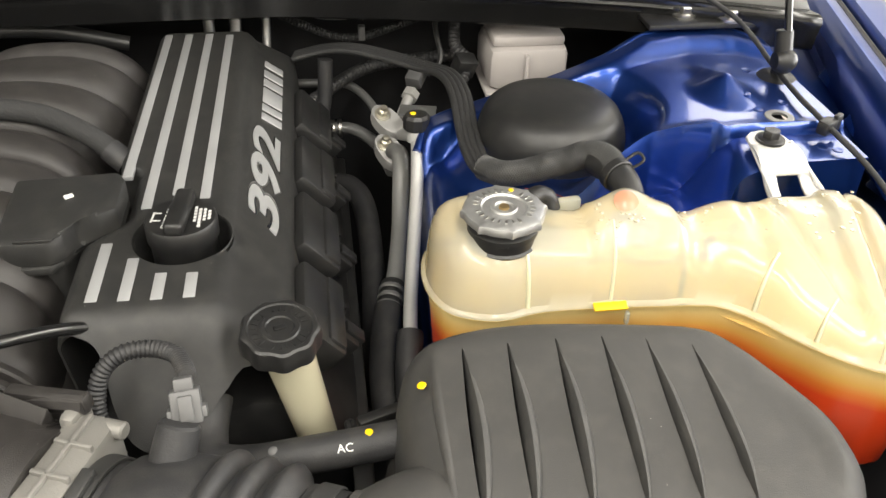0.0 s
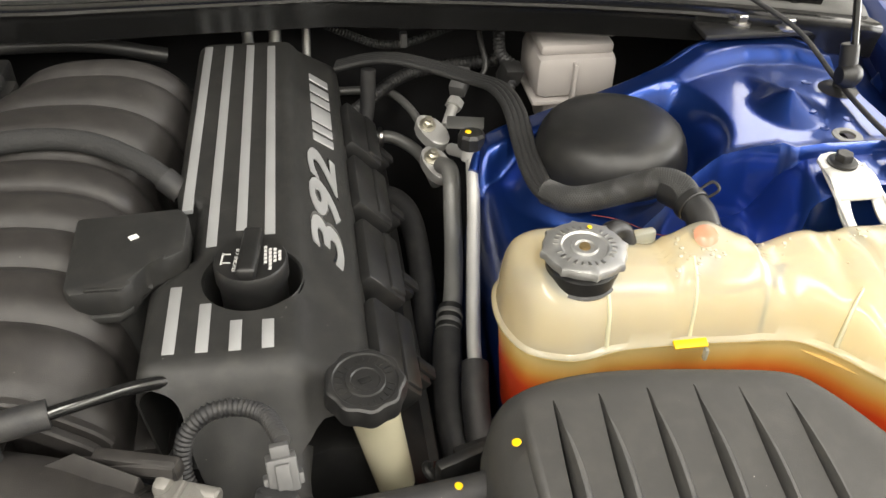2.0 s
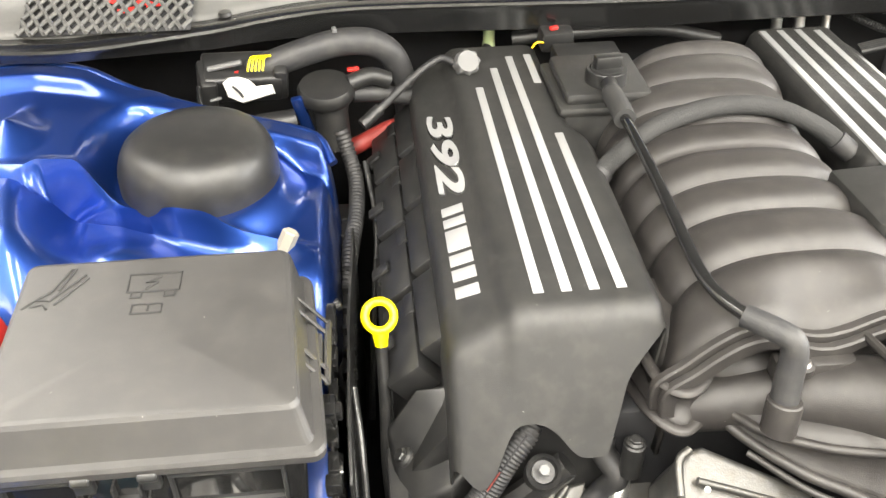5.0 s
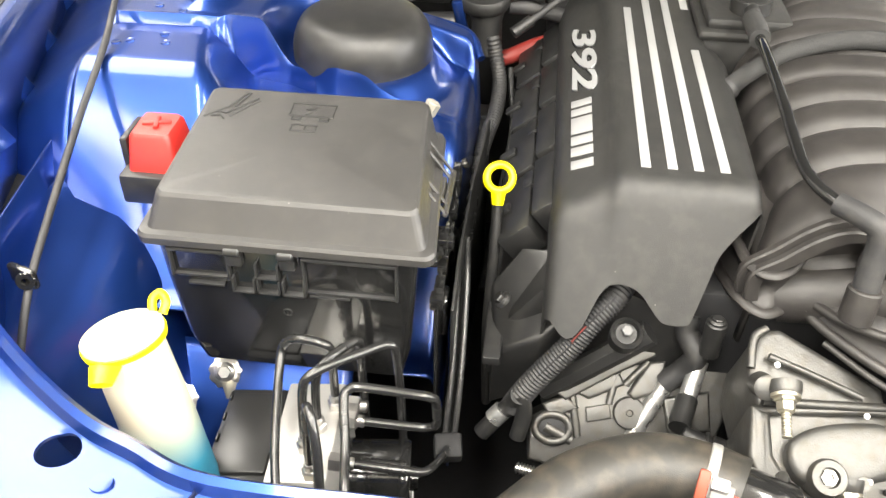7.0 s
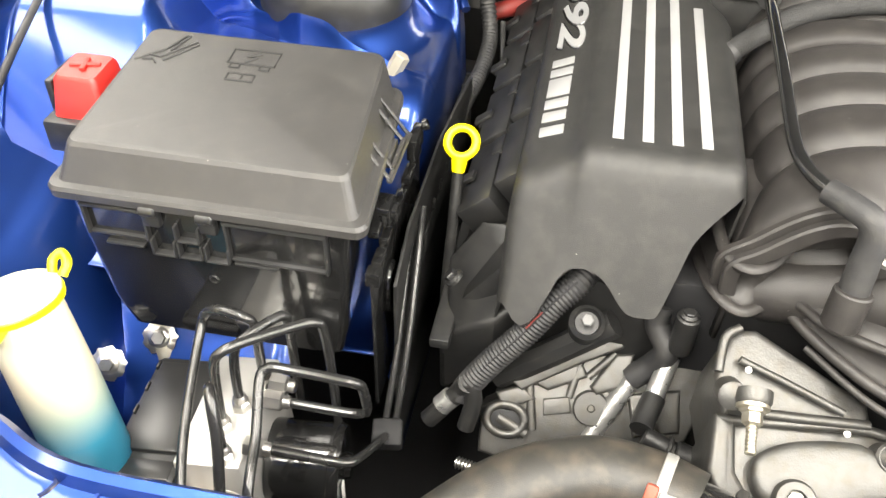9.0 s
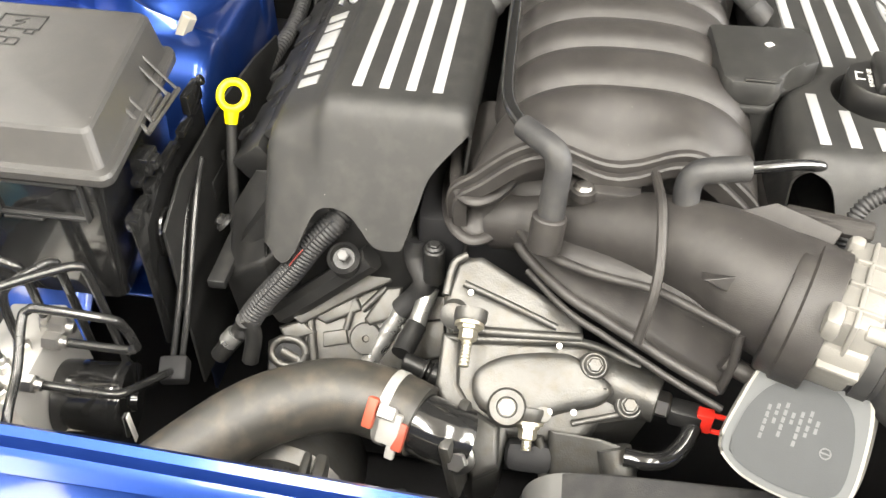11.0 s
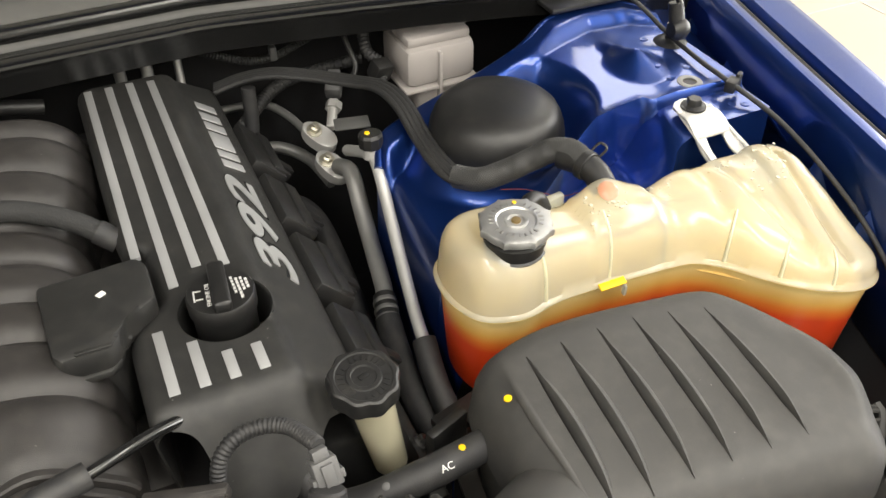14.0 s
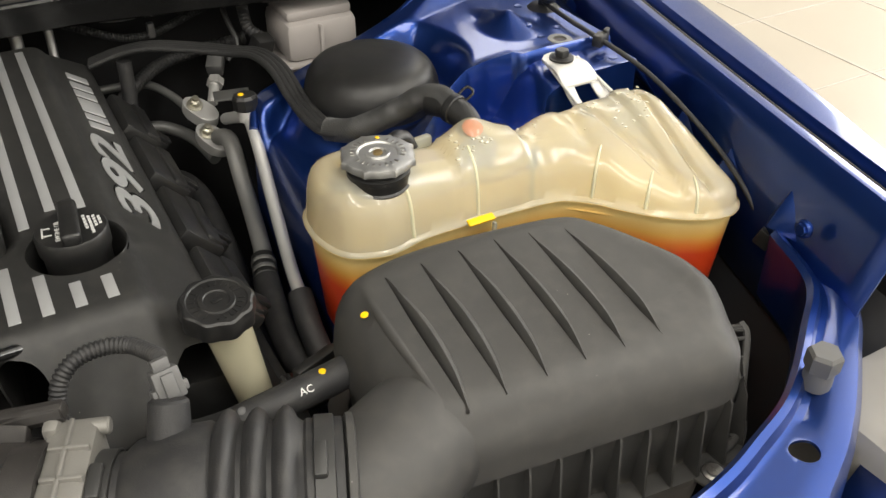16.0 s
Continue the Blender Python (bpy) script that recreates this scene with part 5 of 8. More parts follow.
CLAMP = material("dark_clamp_steel", (0.045, 0.045, 0.044), 0.5, metal=0.35, bump=0.1)
pipe = thing("intake_pipe", "ribbed black rubber air intake pipe with hose clamps", "intake pipe", (0.28, 0.37, 0.9))
prof = [(0.044, 0.046), (0.0475, 0.048), (0.0475, 0.072), (0.055, 0.080), (0.0635, 0.108), (0.066, 0.133)]
s = 0.137
for k in range(3):
    prof += [(0.0635, s), (0.0705, s + 0.004), (0.0735, s + 0.008), (0.0735, s + 0.0105), (0.0705, s + 0.0145), (0.0635, s + 0.018)]
    s += 0.0215
prof += [(0.0605, s + 0.001), (0.0625, s + 0.003), (0.0625, s + 0.030), (0.059, s + 0.032)]
part("bellows", lathe(prof, T0, AX, 48, cap=False), RUBBER, pipe, thick=0.002)
part("clamp", lathe([(0.048, 0.054), (0.0493, 0.0545), (0.0493, 0.066), (0.048, 0.0665)], T0, AX, 48, cap=False), CLAMP, pipe, "worm-drive steel clamp", thick=0.001)
part("clamp", lathe([(0.063, s + 0.009), (0.0642, s + 0.0095), (0.0642, s + 0.0225), (0.063, s + 0.023)], T0, AX, 48, cap=False), CLAMP, pipe, "worm-drive steel clamp", thick=0.001)
for ss, rr, an in ((0.060, 0.0505, 8), (s + 0.016, 0.0655, 12), (s + 0.016, 0.0655, -95)):
    rot = Matrix.Rotation(radians(an), 4, AX)
    p = along(ss) + rot @ Vector((0, 0, rr))
    bm = obox((0, 0, 0), (0.010, 0.028, 0.008), (0, 0, 0), 0.002)
    bm.transform(Matrix.Translation(p) @ rot @ pose(0, 0, 0, 0, 0, TBR))
    part("clamp_screw", bm, CLAMP, pipe)
part("sensor_boss", cyl((0.258, 0.412, 0.945), (0.266, 0.428, 0.970), 0.0165, 24, 0.002, 0.015), RUBBER, pipe)
plug = thing("air_sensor_plug", "grey plastic sensor plug with corrugated black loom", "sensor plug", (0.272, 0.435, 0.97))
pm = pose(0.269, 0.443, 0.972, -32, 0, 8) @ Matrix.Scale(0.82, 4)
part("plug", join(box(-0.013, 0.013, -0.010, 0.010, -0.016, 0.014, 0.002, pm), box(-0.017, 0.017, -0.0075, 0.0075, -0.012, -0.002, 0.0015, pm), box(-0.006, 0.006, -0.014, -0.009, -0.012, 0.01, 0.001, pm), box(-0.008, 0.008, -0.006, 0.006, 0.013, 0.024, 0.001, pm)), GREY, plug)
part("loom", tube([(0.270, 0.458, 0.985), (0.264, 0.478, 0.978), (0.254, 0.498, 0.972), (0.234, 0.508, 0.97), (0.211, 0.507, 0.966), (0.195, 0.50, 0.950), (0.191, 0.488, 0.922), (0.203, 0.472, 0.89)], 0.0072, 12, rings=46, depth=0.0014), RUBBER, plug, sharp=80)

AIR = [(0.423, 0.40), (0.425, 0.47), (0.436, 0.512), (0.47, 0.53), (0.53, 0.535), (0.62, 0.524), (0.685, 0.511), (0.728, 0.483), (0.768, 0.434), (0.789, 0.40), (0.793, 0.37), (0.786, 0.34), (0.752, 0.297), (0.715, 0.280), (0.66, 0.284), (0.56, 0.297), (0.47, 0.309), (0.44, 0.315), (0.427, 0.335)]
air = thing("air_box", "matte black plastic air filter box with slanted louvres", "air box", (0.6, 0.4, 0.8))
rg = closed_curve([(x if x < 0.69 else 0.69 + (x - 0.69) * 0.62, y) for x, y in AIR], 110)
base_rg = closed_curve(AIR, 110)


def lid_z(p):
    return 0.012 * sstep(0.30, 0.36, p.y) - 0.012 + 0.006 * math.sin((p.x - 0.43) * 8)


rings = []
for ins, z in ((-0.004, 0.884), (-0.002, 0.902), (0.001, 0.922), (0.006, 0.935), (0.013, 0.946), (0.024, 0.953)):
    rings.append([Vector((q.x, q.y, z + (lid_z(q) if z > 0.93 else 0))) for q in inset(rg, ins)])
lid = loft(rings, cap0=False, cap1=False)
edge, ne = rings[-1], len(rings[-1])
k0 = min(range(ne), key=lambda i: edge[i].x)


def lid_top(i, t):
    a, b = edge[(k0 + i) % ne], edge[(k0 - i) % ne]
    p = a.lerp(b, t)
    p.z += 0.0045 * (1 - (2 * t - 1) ** 4) * min(1, (a - b).length / 0.15)
    return p


lid = join(lid, grid(lid_top, range(0, ne // 2 + 1), span(0, 1, 16)))
bmesh.ops.remove_doubles(lid, verts=lid.verts, dist=1e-5)
LOUVRES = ((0.4765, 0.492, 0.466, 0.326), (0.5135, 0.493, 0.5005, 0.326), (0.553, 0.493, 0.539, 0.325), (0.591, 0.491, 0.577, 0.325), (0.626, 0.484, 0.615, 0.321), (0.661, 0.473, 0.653, 0.319))


def louvre_edges(x0, y0, x1, y1):
    """Left and right edge of a lens-shaped slit, pointed at both ends."""
    left, right = [], []
    for k in range(21):
        t = k / 20
        w = (0.0060 - 0.0135 * (x0 - 0.4765)) * math.sin(math.pi * (0.03 + 0.94 * t)) ** 0.9
        x, y = x0 + (x1 - x0) * t, y0 + (y1 - y0) * t
        left.append((x - 0.45 * w, y))
        right.append((x + 1.15 * w, y))
    return left, right


slits = []
for q in LOUVRES:
    left, right = louvre_edges(*q)
    slits.append(prism(left + right[::-1], 0.925, 0.985))
part("lid", carve(lid, *slits, thick=0.003), BOXP, air, sharp=50)
rings = []
for ins, z in ((0.004, 0.892), (0.004, 0.87), (0.008, 0.80), (0.02, 0.66)):
    rings.append([Vector((q.x, q.y, z - (0.028 * sstep(0.72, 0.765, q.x) if z > 0.86 else 0))) for q in inset(base_rg, ins)])
part("base", loft(rings), BOXP, air, sharp=60)
base_rim = [Vector((q.x, q.y, 0)) for q in inset(base_rg, -0.016)]
part("base_flange", loft([[Vector((q.x, q.y, 0.795)) for q in inset(base_rg, 0.004)], [Vector((q.x, q.y, 0.795)) for q in base_rim], [Vector((q.x, q.y, 0.803)) for q in base_rim], [Vector((q.x, q.y, 0.803)) for q in inset(base_rg, 0.004)]], False, False), BOXP, air)
# upright fins round the front and outer end
n = len(base_rg)
for k in range(0, n):
    q, d = base_rg[k], (base_rg[(k + 1) % n] - base_rg[k - 1]).normalized()
    if k % 3 == 0 and ((q.y < 0.335 and q.x > 0.45) or (q.x > 0.74 and q.y < 0.45)):
        nn = Vector((d.y, -d.x, 0))
        if (q + nn * 0.01 - Vector((0.61, 0.4, 0))).length < (q - Vector((0.61, 0.4, 0))).length:
            nn = -nn
        bm = bmesh.new()
        w = d * 0.0011
        low = 0.028 * sstep(0.72, 0.765, q.x)
        prof = [(0.0, 0.889 - low), (0.006, 0.876 - low), (0.016, 0.803), (-0.006, 0.803)]
        a = [bm.verts.new(Vector((q.x, q.y, z)) + nn * o + w) for o, z in prof]
        b = [bm.verts.new(Vector((q.x, q.y, z)) + nn * o - w) for o, z in prof]
        bm.faces.new(a)
        bm.faces.new(b[::-1])
        for i in range(4):
            bm.faces.new((a[i], a[(i + 1) % 4], b[(i + 1) % 4], b[i]))
        part("fin", bm, BOXP, air)
# each slit has a blade that climbs from deep on one side to a low lip on the other
for q in LOUVRES:
    left, right = louvre_edges(*q)
    bm, rows = bmesh.new(), []
    for (xa, ya), (xb, yb) in zip(left, right):
        k = (xb - xa) / 0.0096
        z = 0.9575 + lid_z(Vector((xb, yb, 0))) - 0.0035 * ((yb - 0.41) / 0.09) ** 2
        rows.append([bm.verts.new(c) for c in ((xa - 0.0015, ya, z - 0.011 * k - 0.002), (xb - 0.0022 * k, yb, z + 0.0005 * k), (xb - 0.0006, yb, z + 0.0022 * k), (xb + 0.0025 * k, yb, z + 0.0012 * k), (xb + 0.006 * k, yb, z - 0.0025))])
    for a, b in zip(rows, rows[1:]):
        for k in range(4):
            bm.faces.new((a[k], a[k + 1], b[k + 1], b[k]))
    part("louvre", bm, BOXP, air, sharp=40, thick=0.0015)
part("neck", tube([along(s + 0.022), along(s + 0.045), (0.43, 0.352, 0.90), (0.48, 0.375, 0.892)], lambda q: 0.0595 - 0.004 * q, 36, 6), BOXP, air)
part("neck_rim", lathe([(0.0595, s + 0.033), (0.0635, s + 0.034), (0.0635, s + 0.037), (0.0595, s + 0.038)], T0, AX, 48, cap=False), BOXP, air, thick=0.002)
FRAME = [(0.822, 0.368, 0.853), (0.817, 0.352, 0.846), (0.764, 0.302, 0.822), (0.739, 0.28, 0.811), (0.71, 0.274, 0.803)]
part("side_frame", tube(FRAME, 0.0042, 8, 6, flat=0.7), BOXP, air)
rail = smooth_path([Vector(q) for q in FRAME], 6)
for q in rail[2:-4:2]:
    part("rung", tube([q, Vector((0.69 + (q.x - 0.69) * 0.72, q.y + 0.012, q.z + 0.004))], 0.0022, 6, 1), BOXP, air)
part("clip_bracket", join(obox((0.445, 0.285, 0.80), (0.04, 0.03, 0.035), (0, 0, 10), 0.004), obox((0.50, 0.27, 0.80), (0.1, 0.012, 0.01), (0, 0, -4), 0.003)), BOXP, air)
part("paint_dot", lathe([(0.0038, 0), (0.0032, 0.0008), (0, 0.001)], (0.440, 0.458, 0.956), (-0.25, 0, 1), 16), PAINTMARK, air, "yellow paint dot")
part("ground_lug", join(box(-0.016, 0.016, -0.012, 0.012, 0, 0.004, 0.001, pose(0.695, 0.262, 0.80, 0, 0, 20))), BOXP, air)
part("ground_bolt", join(lathe([(0.0105, 0), (0.0105, 0.002), (0.007, 0.003), (0.007, 0.006), (0, 0.006)], (0.696, 0.262, 0.804), segs=20), obox((0.696, 0.262, 0.811), (0.009, 0.002, 0.001)), obox((0.696, 0.262, 0.8112), (0.002, 0.009, 0.001))), STEEL, air)


# ---- coolant tank and its neighbours ----
SEAM = [(0.467, 0.635), (0.481, 0.594), (0.512, 0.578), (0.537, 0.577), (0.573, 0.584), (0.636, 0.583), (0.692, 0.579), (0.735, 0.573), (0.765, 0.548), (0.785, 0.523), (0.808, 0.497), (0.848, 0.469), (0.885, 0.463), (0.908, 0.483), (0.914, 0.53), (0.915, 0.60), (0.908, 0.645), (0.88, 0.668), (0.82, 0.668), (0.76, 0.672), (0.71, 0.664), (0.66, 0.675), (0.60, 0.672), (0.55, 0.695), (0.505, 0.70), (0.474, 0.682)]
tank = thing("coolant_tank", "milky cream plastic coolant tank part-filled with orange coolant", "coolant tank", (0.68, 0.6, 0.8))
NT = 240
tr = closed_curve(SEAM, NT)
FOLDS = (0.552, 0.632, 0.7, 0.762, 0.80, 0.845)


def tank_top(x, y):
    """Height of the moulded top: flat filler end, stepped block with the hose port, sloping far end with a raised band."""
    z = interp(x, [(0.46, 0.984), (0.55, 0.986), (0.60, 0.980), (0.615, 0.978), (0.70, 0.979), (0.72, 0.974), (0.76, 0.981), (0.82, 0.984), (0.92, 0.978)])
    z += 0.007 * sstep(0.612, 0.621, x) * sstep(0.706, 0.697, x)
    z += 0.016 * math.exp(-(((x - 0.657) / 0.027) ** 2 + ((y - 0.648) / 0.03) ** 2))
    z -= 0.036 * sstep(0.61, 0.48, y) * sstep(0.73, 0.82, x) + 0.007 * sstep(0.62, 0.585, y)
    band = x - 0.846 - 0.10 * (y - 0.57)
    z += 0.007 * sstep(-0.004, 0.004, band) - 0.006 * math.exp(-((band - 0.026) / 0.004) ** 2)
    z -= 0.004 * math.exp(-((x - 0.815 + 0.26 * (y - 0.58)) / 0.005) ** 2) * sstep(0.50, 0.53, y)
    z -= 0.005 * math.exp(-((x - 0.775 - 0.15 * (y - 0.6)) / 0.010) ** 2)
    return z


def waist(q, up):
    # upright folds in the wall
    d = 0.0
    for fx in FOLDS:
        d += 0.0022 * math.exp(-((q.x - fx) / 0.012) ** 2) * (1 if q.y < 0.63 else 0.4)
    return d * up


def tank_ring(ins, z, up=1.0, climb=None):
    """A ring of the wall, at one height or that share of the way from the seam to the top."""
    base = inset(tr, ins)
    folded = inset(tr, ins + 0.01)
    out = []
    for p, q in zip(base, folded):
        r = p.lerp(q, min(1, waist(p, up) / 0.01))
        out.append(Vector((r.x, r.y, z if climb is None else z + (tank_top(r.x, r.y) - z) * climb)))
    return out


low = [tank_ring(0.022, 0.77), tank_ring(0.012, 0.785), tank_ring(0.007, 0.85), tank_ring(0.003, 0.900), tank_ring(0.002, 0.907, 0.7), tank_ring(0.001, 0.9105, 0.4), tank_ring(-0.0035, 0.9118, 0.3), tank_ring(-0.004, 0.9138, 0.3)]
rows = [tank_ring(-0.004, 0.9142, 0.3), tank_ring(-0.0035, 0.9162, 0.3), tank_ring(0.0, 0.9185)] + [tank_ring(ins, 0.9185, 1, k) for ins, k in ((0.0015, 0.22), (0.003, 0.46), (0.0055, 0.66), (0.010, 0.82), (0.016, 0.92), (0.023, 0.975), (0.031, 1.0))]
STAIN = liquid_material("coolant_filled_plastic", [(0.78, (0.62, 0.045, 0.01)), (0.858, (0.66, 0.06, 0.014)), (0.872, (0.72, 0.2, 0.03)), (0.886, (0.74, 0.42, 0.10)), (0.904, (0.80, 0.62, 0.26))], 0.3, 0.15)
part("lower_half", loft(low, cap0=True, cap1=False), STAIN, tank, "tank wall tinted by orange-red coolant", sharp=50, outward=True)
# the top, closed by strips from the front edge to the rear edge
shell = loft(rows, cap0=False, cap1=False)
last = rows[-1]


def top_strip(i, k):
    a, b = last[i], last[(NT - i) % NT]
    if k in (0, 1):
        return a if k == 0 else b
    x, y = a.x + (b.x - a.x) * k, a.y + (b.y - a.y) * k
    return Vector((x, y, tank_top(x, y)))


shell = join(shell, grid(top_strip, range(0, NT // 2 + 1), span(0, 1, 40)))
bmesh.ops.remove_doubles(shell, verts=shell.verts, dist=1e-5)
part("upper_half", shell, TANK, tank, sharp=50)
LEVEL = 0.899
liq = [tank_ring(0.025, 0.774), tank_ring(0.0145, 0.79), tank_ring(0.0095, 0.85), tank_ring(0.0065, LEVEL)]
COOL = liquid_material("orange_coolant", [(0.80, (0.72, 0.05, 0.008)), (0.862, (0.78, 0.085, 0.014)), (0.880, (0.85, 0.3, 0.06)), (0.897, (0.85, 0.6, 0.22))])
part("coolant", loft(liq), COOL, tank, "orange-red coolant")
part("level_mark", obox((0.630, 0.574, 0.9205), (0.032, 0.009, 0.003), (18, 0, 0), 0.001), PAINTMARK, tank, "yellow paint mark on the seam")
part("level_rib", obox((0.649, 0.576, 0.903), (0.004, 0.006, 0.014), (0, 0, 0), 0.0015), TANK, tank)
# inner walls showing through as pale yellow upright lines
BAFFLE = translucent("thick_tank_plastic", (0.92, 0.89, 0.64), see=0.15, rough=0.3, glow=0.3)
for fx in FOLDS:
    i = min((k for k in range(NT) if tr[k].y < 0.60), key=lambda k: abs(tr[k].x - fx))
    part("baffle_line", tube([r[i].lerp(Vector((0.7, 0.62, r[i].z)), 0.0029 / (r[i] - Vector((0.7, 0.62, r[i].z))).length) for r in rows[2:]], lambda s: 0.0024 - 0.0009 * s, 12, 3), BAFFLE, tank)
random.seed(5)
drops = bmesh.new()
for cx, cy, n in ((0.635, 0.618, 22), (0.80, 0.635, 12), (0.87, 0.625, 22), (0.845, 0.60, 9), (0.735, 0.635, 6)):
    for _ in range(n):
        x, y = cx + random.gauss(0, 0.014), cy + random.gauss(0, 0.010)
        r = random.uniform(0.0012, 0.0031)
        if y > 0.642 or x > 0.893:
            continue
        drops = join(drops, lathe([(r, 0), (r * 0.8, r * 0.3), (0, r * 0.45)], (x, y, tank_top(x, y) - 0.0003), segs=10))
DROP = material("wet_droplets", (0.44, 0.41, 0.30), 0.08, bump=0.0, spec=0.8)
tagged(part("droplets", drops, DROP, tank, "condensation droplets"), kind="stuff")
part("port_stain", lathe([(0.012, 0), (0.008, 0.0022), (0, 0.003)], (0.652, 0.632, tank_top(0.652, 0.632) ), (0, -0.5, 1), 20), translucent("stained_plastic", (0.9, 0.55, 0.38), 0.35), tank, "orange-stained hose port")
part("neck", lathe([(0.0305, 0.958), (0.0325, 0.961), (0.0305, 0.963), (0.0305, 0.9715), (0.0325, 0.973), (0.0325, 0.978), (0.0295, 0.980), (0.0305, 0.981), (0.0305, 0.987), (0, 0.987)], (0.533, 0.619, 0.012), segs=40), BLACK, tank, "black filler neck")
part("overflow_nipple", tube([(0.556, 0.645, 0.990), (0.572, 0.657, 0.993), (0.584, 0.660, 0.988), (0.589, 0.656, 0.976)], 0.0088, 12), BLACK, tank)
part("tab", obox((0.603, 0.668, 0.972), (0.036, 0.010, 0.016), (0, 0, 8), 0.003), TANK, tank)


def scallop(a, r):
    k = max(0.0, math.cos(a * 8)) ** 7
    return r + (0.0030 * k if r > 0.0335 else 0)


CAPM = material("worn_cap_metal", (0.45, 0.45, 0.44), 0.4, metal=0.8, bump=0.3, grain=900, patch=60, vary=0.3)
rc = part("radiator_cap", lathe([(0.0345, 0.9865), (0.0366, 0.987), (0.0372, 0.9915), (0.036, 0.9945), (0.033, 0.996), (0.021, 0.9962), (0.0195, 0.9945), (0.0125, 0.9945), (0.0115, 0.9965), (0.0085, 0.9965), (0.0075, 0.9945), (0, 0.9945)], (0.533, 0.619, 0.012), segs=96, lobe=scallop), CAPM, tank, "worn grey metal cap with scalloped rim", sharp=30)
part("rivet", lathe([(0.0052, 0.994), (0.0045, 0.9965), (0, 0.997)], (0.533, 0.619, 0.012), segs=20), material("brass_rivet", (0.36, 0.26, 0.12), 0.4, metal=0.9), rc, "brass centre rivet")
for k in range(26):
    a = 2 * math.pi * k / 26
    if k % 9 != 4:
        part("stamped_bar", obox((0.533 + 0.0255 * math.cos(a), 0.619 + 0.0255 * math.sin(a), 1.0086), (0.0045, 0.0013 + 0.0008 * (k % 2), 0.0008), (0, 0, math.degrees(a))), STEEL, rc)
for a in (1.15, 0.72):
    part("paint_dot", lathe([(0.0026, 0), (0.002, 0.0007), (0, 0.0008)], (0.533 + 0.0275 * math.cos(a) + (0.016 if a < 1 else 0), 0.619 + 0.0275 * math.sin(a) + (0.012 if a < 1 else 0), 1.0086 if a > 1 else 0.996), segs=12), PAINTMARK, rc, "yellow paint dot")

br = thing("tank_bracket", "bare aluminium tank bracket bolted to blue panel", "bracket", (0.85, 0.72, 0.96))
BRKT = material("pale_bare_aluminium", (0.62, 0.61, 0.58), 0.45, metal=0.4, bump=0.15, vary=0.1)
def brackets_z(y):
    return 0.988 - 0.030 * sstep(0.728, 0.68, y) - 0.008 * sstep(0.69, 0.65, y)


part("plate", slab([(x, y, brackets_z(y) + 0.0035) for x, y in ((0.822, 0.735), (0.824, 0.751), (0.833, 0.760), (0.845, 0.763), (0.857, 0.760), (0.865, 0.750), (0.868, 0.735))], (0, 0, -0.0035), 0.0008), BRKT, br)
part("drop", grid(lambda u, y: Vector((0.822 + 0.0857 * (0.735 - y) + u * (0.046 + 0.2286 * (0.735 - y)), y, brackets_z(y) + 0.003)), span(0, 1, 6), span(0.7355, 0.70, 10)), BRKT, br, thick=0.003)
for x0, x1, x2, x3 in ((0.825, 0.839, 0.826, 0.838), (0.864, 0.879, 0.869, 0.890)):
    part("leg", grid(lambda u, y: Vector((x0 + (x2 - x0) * (0.70 - y) / 0.05 + u * (x1 - x0 + (x3 - x2 - x1 + x0) * (0.70 - y) / 0.05), y, brackets_z(y) + 0.003)), span(0, 1, 3), span(0.7005, 0.65, 10)), BRKT, br, thick=0.003)
for side in ([(0.8235, 0.742), (0.826, 0.70), (0.827, 0.652)], [(0.867, 0.736), (0.878, 0.70), (0.888, 0.652)]):
    part("edge_rib", tube([(x, y, brackets_z(y) + 0.0035) for x, y in side], 0.0022, 8, 6), BRKT, br)
part("bolt", join(hexbolt((0.846, 0.740, 0.993), r=0.0095, h=0.011), lathe([(0.0155, -0.001), (0.0155, 0.0015), (0.01, 0.002)], (0.846, 0.740, 0.9925), segs=24)), BLACK, br, "dark flanged bolt")

# power steering reservoir
ps = thing("steering_fluid_reservoir", "cream plastic fluid reservoir with black lobed cap", "reservoir", (0.332, 0.52, 0.84))
PSA = Vector((0.03, -0.10, 1)).normalized()
p0 = Vector((0.333, 0.528, 0.962))
part("bottle", lathe([(0.0175, -0.15), (0.0185, -0.12), (0.0215, -0.02), (0.0215, -0.008)], p0, Vector((-0.16, -0.08, 1)).normalized(), 32), RESV, ps)


def lobes(a, r):
    return r - (0.0022 * (0.5 + 0.5 * math.cos(a * 9)) if r > 0.028 else 0)


part("cap", lathe([(0.029, -0.017), (0.0335, -0.016), (0.034, -0.004), (0.0325, 0.002), (0.0305, 0.0035), (0.0265, 0.0035), (0.0255, 0.0022), (0.0165, 0.0022), (0.0155, 0.0035), (0.012, 0.0035), (0.011, 0.0022), (0, 0.0022)], p0, PSA, 90, lobe=lobes), BLACK, ps, "black lobed cap with raised ring", sharp=30)
fm = Matrix.Translation(p0) @ frame_of(PSA)
for k in range(24):
    if k % 8 == 7:
        continue
    a = 2 * math.pi * k / 24
    q = fm @ Vector((0.021 * math.cos(a), 0.021 * math.sin(a), 0.0026))
    part("stamped_bar", obox(q, (0.0055, 0.0016, 0.0008), (-5, 2, math.degrees(a) + 8)), BLACK, ps)
part("emblem", obox(fm @ Vector((0, 0, 0.0028)), (0.010, 0.006, 0.001), (-5, 2, 20), 0.0008), BLACK, ps)

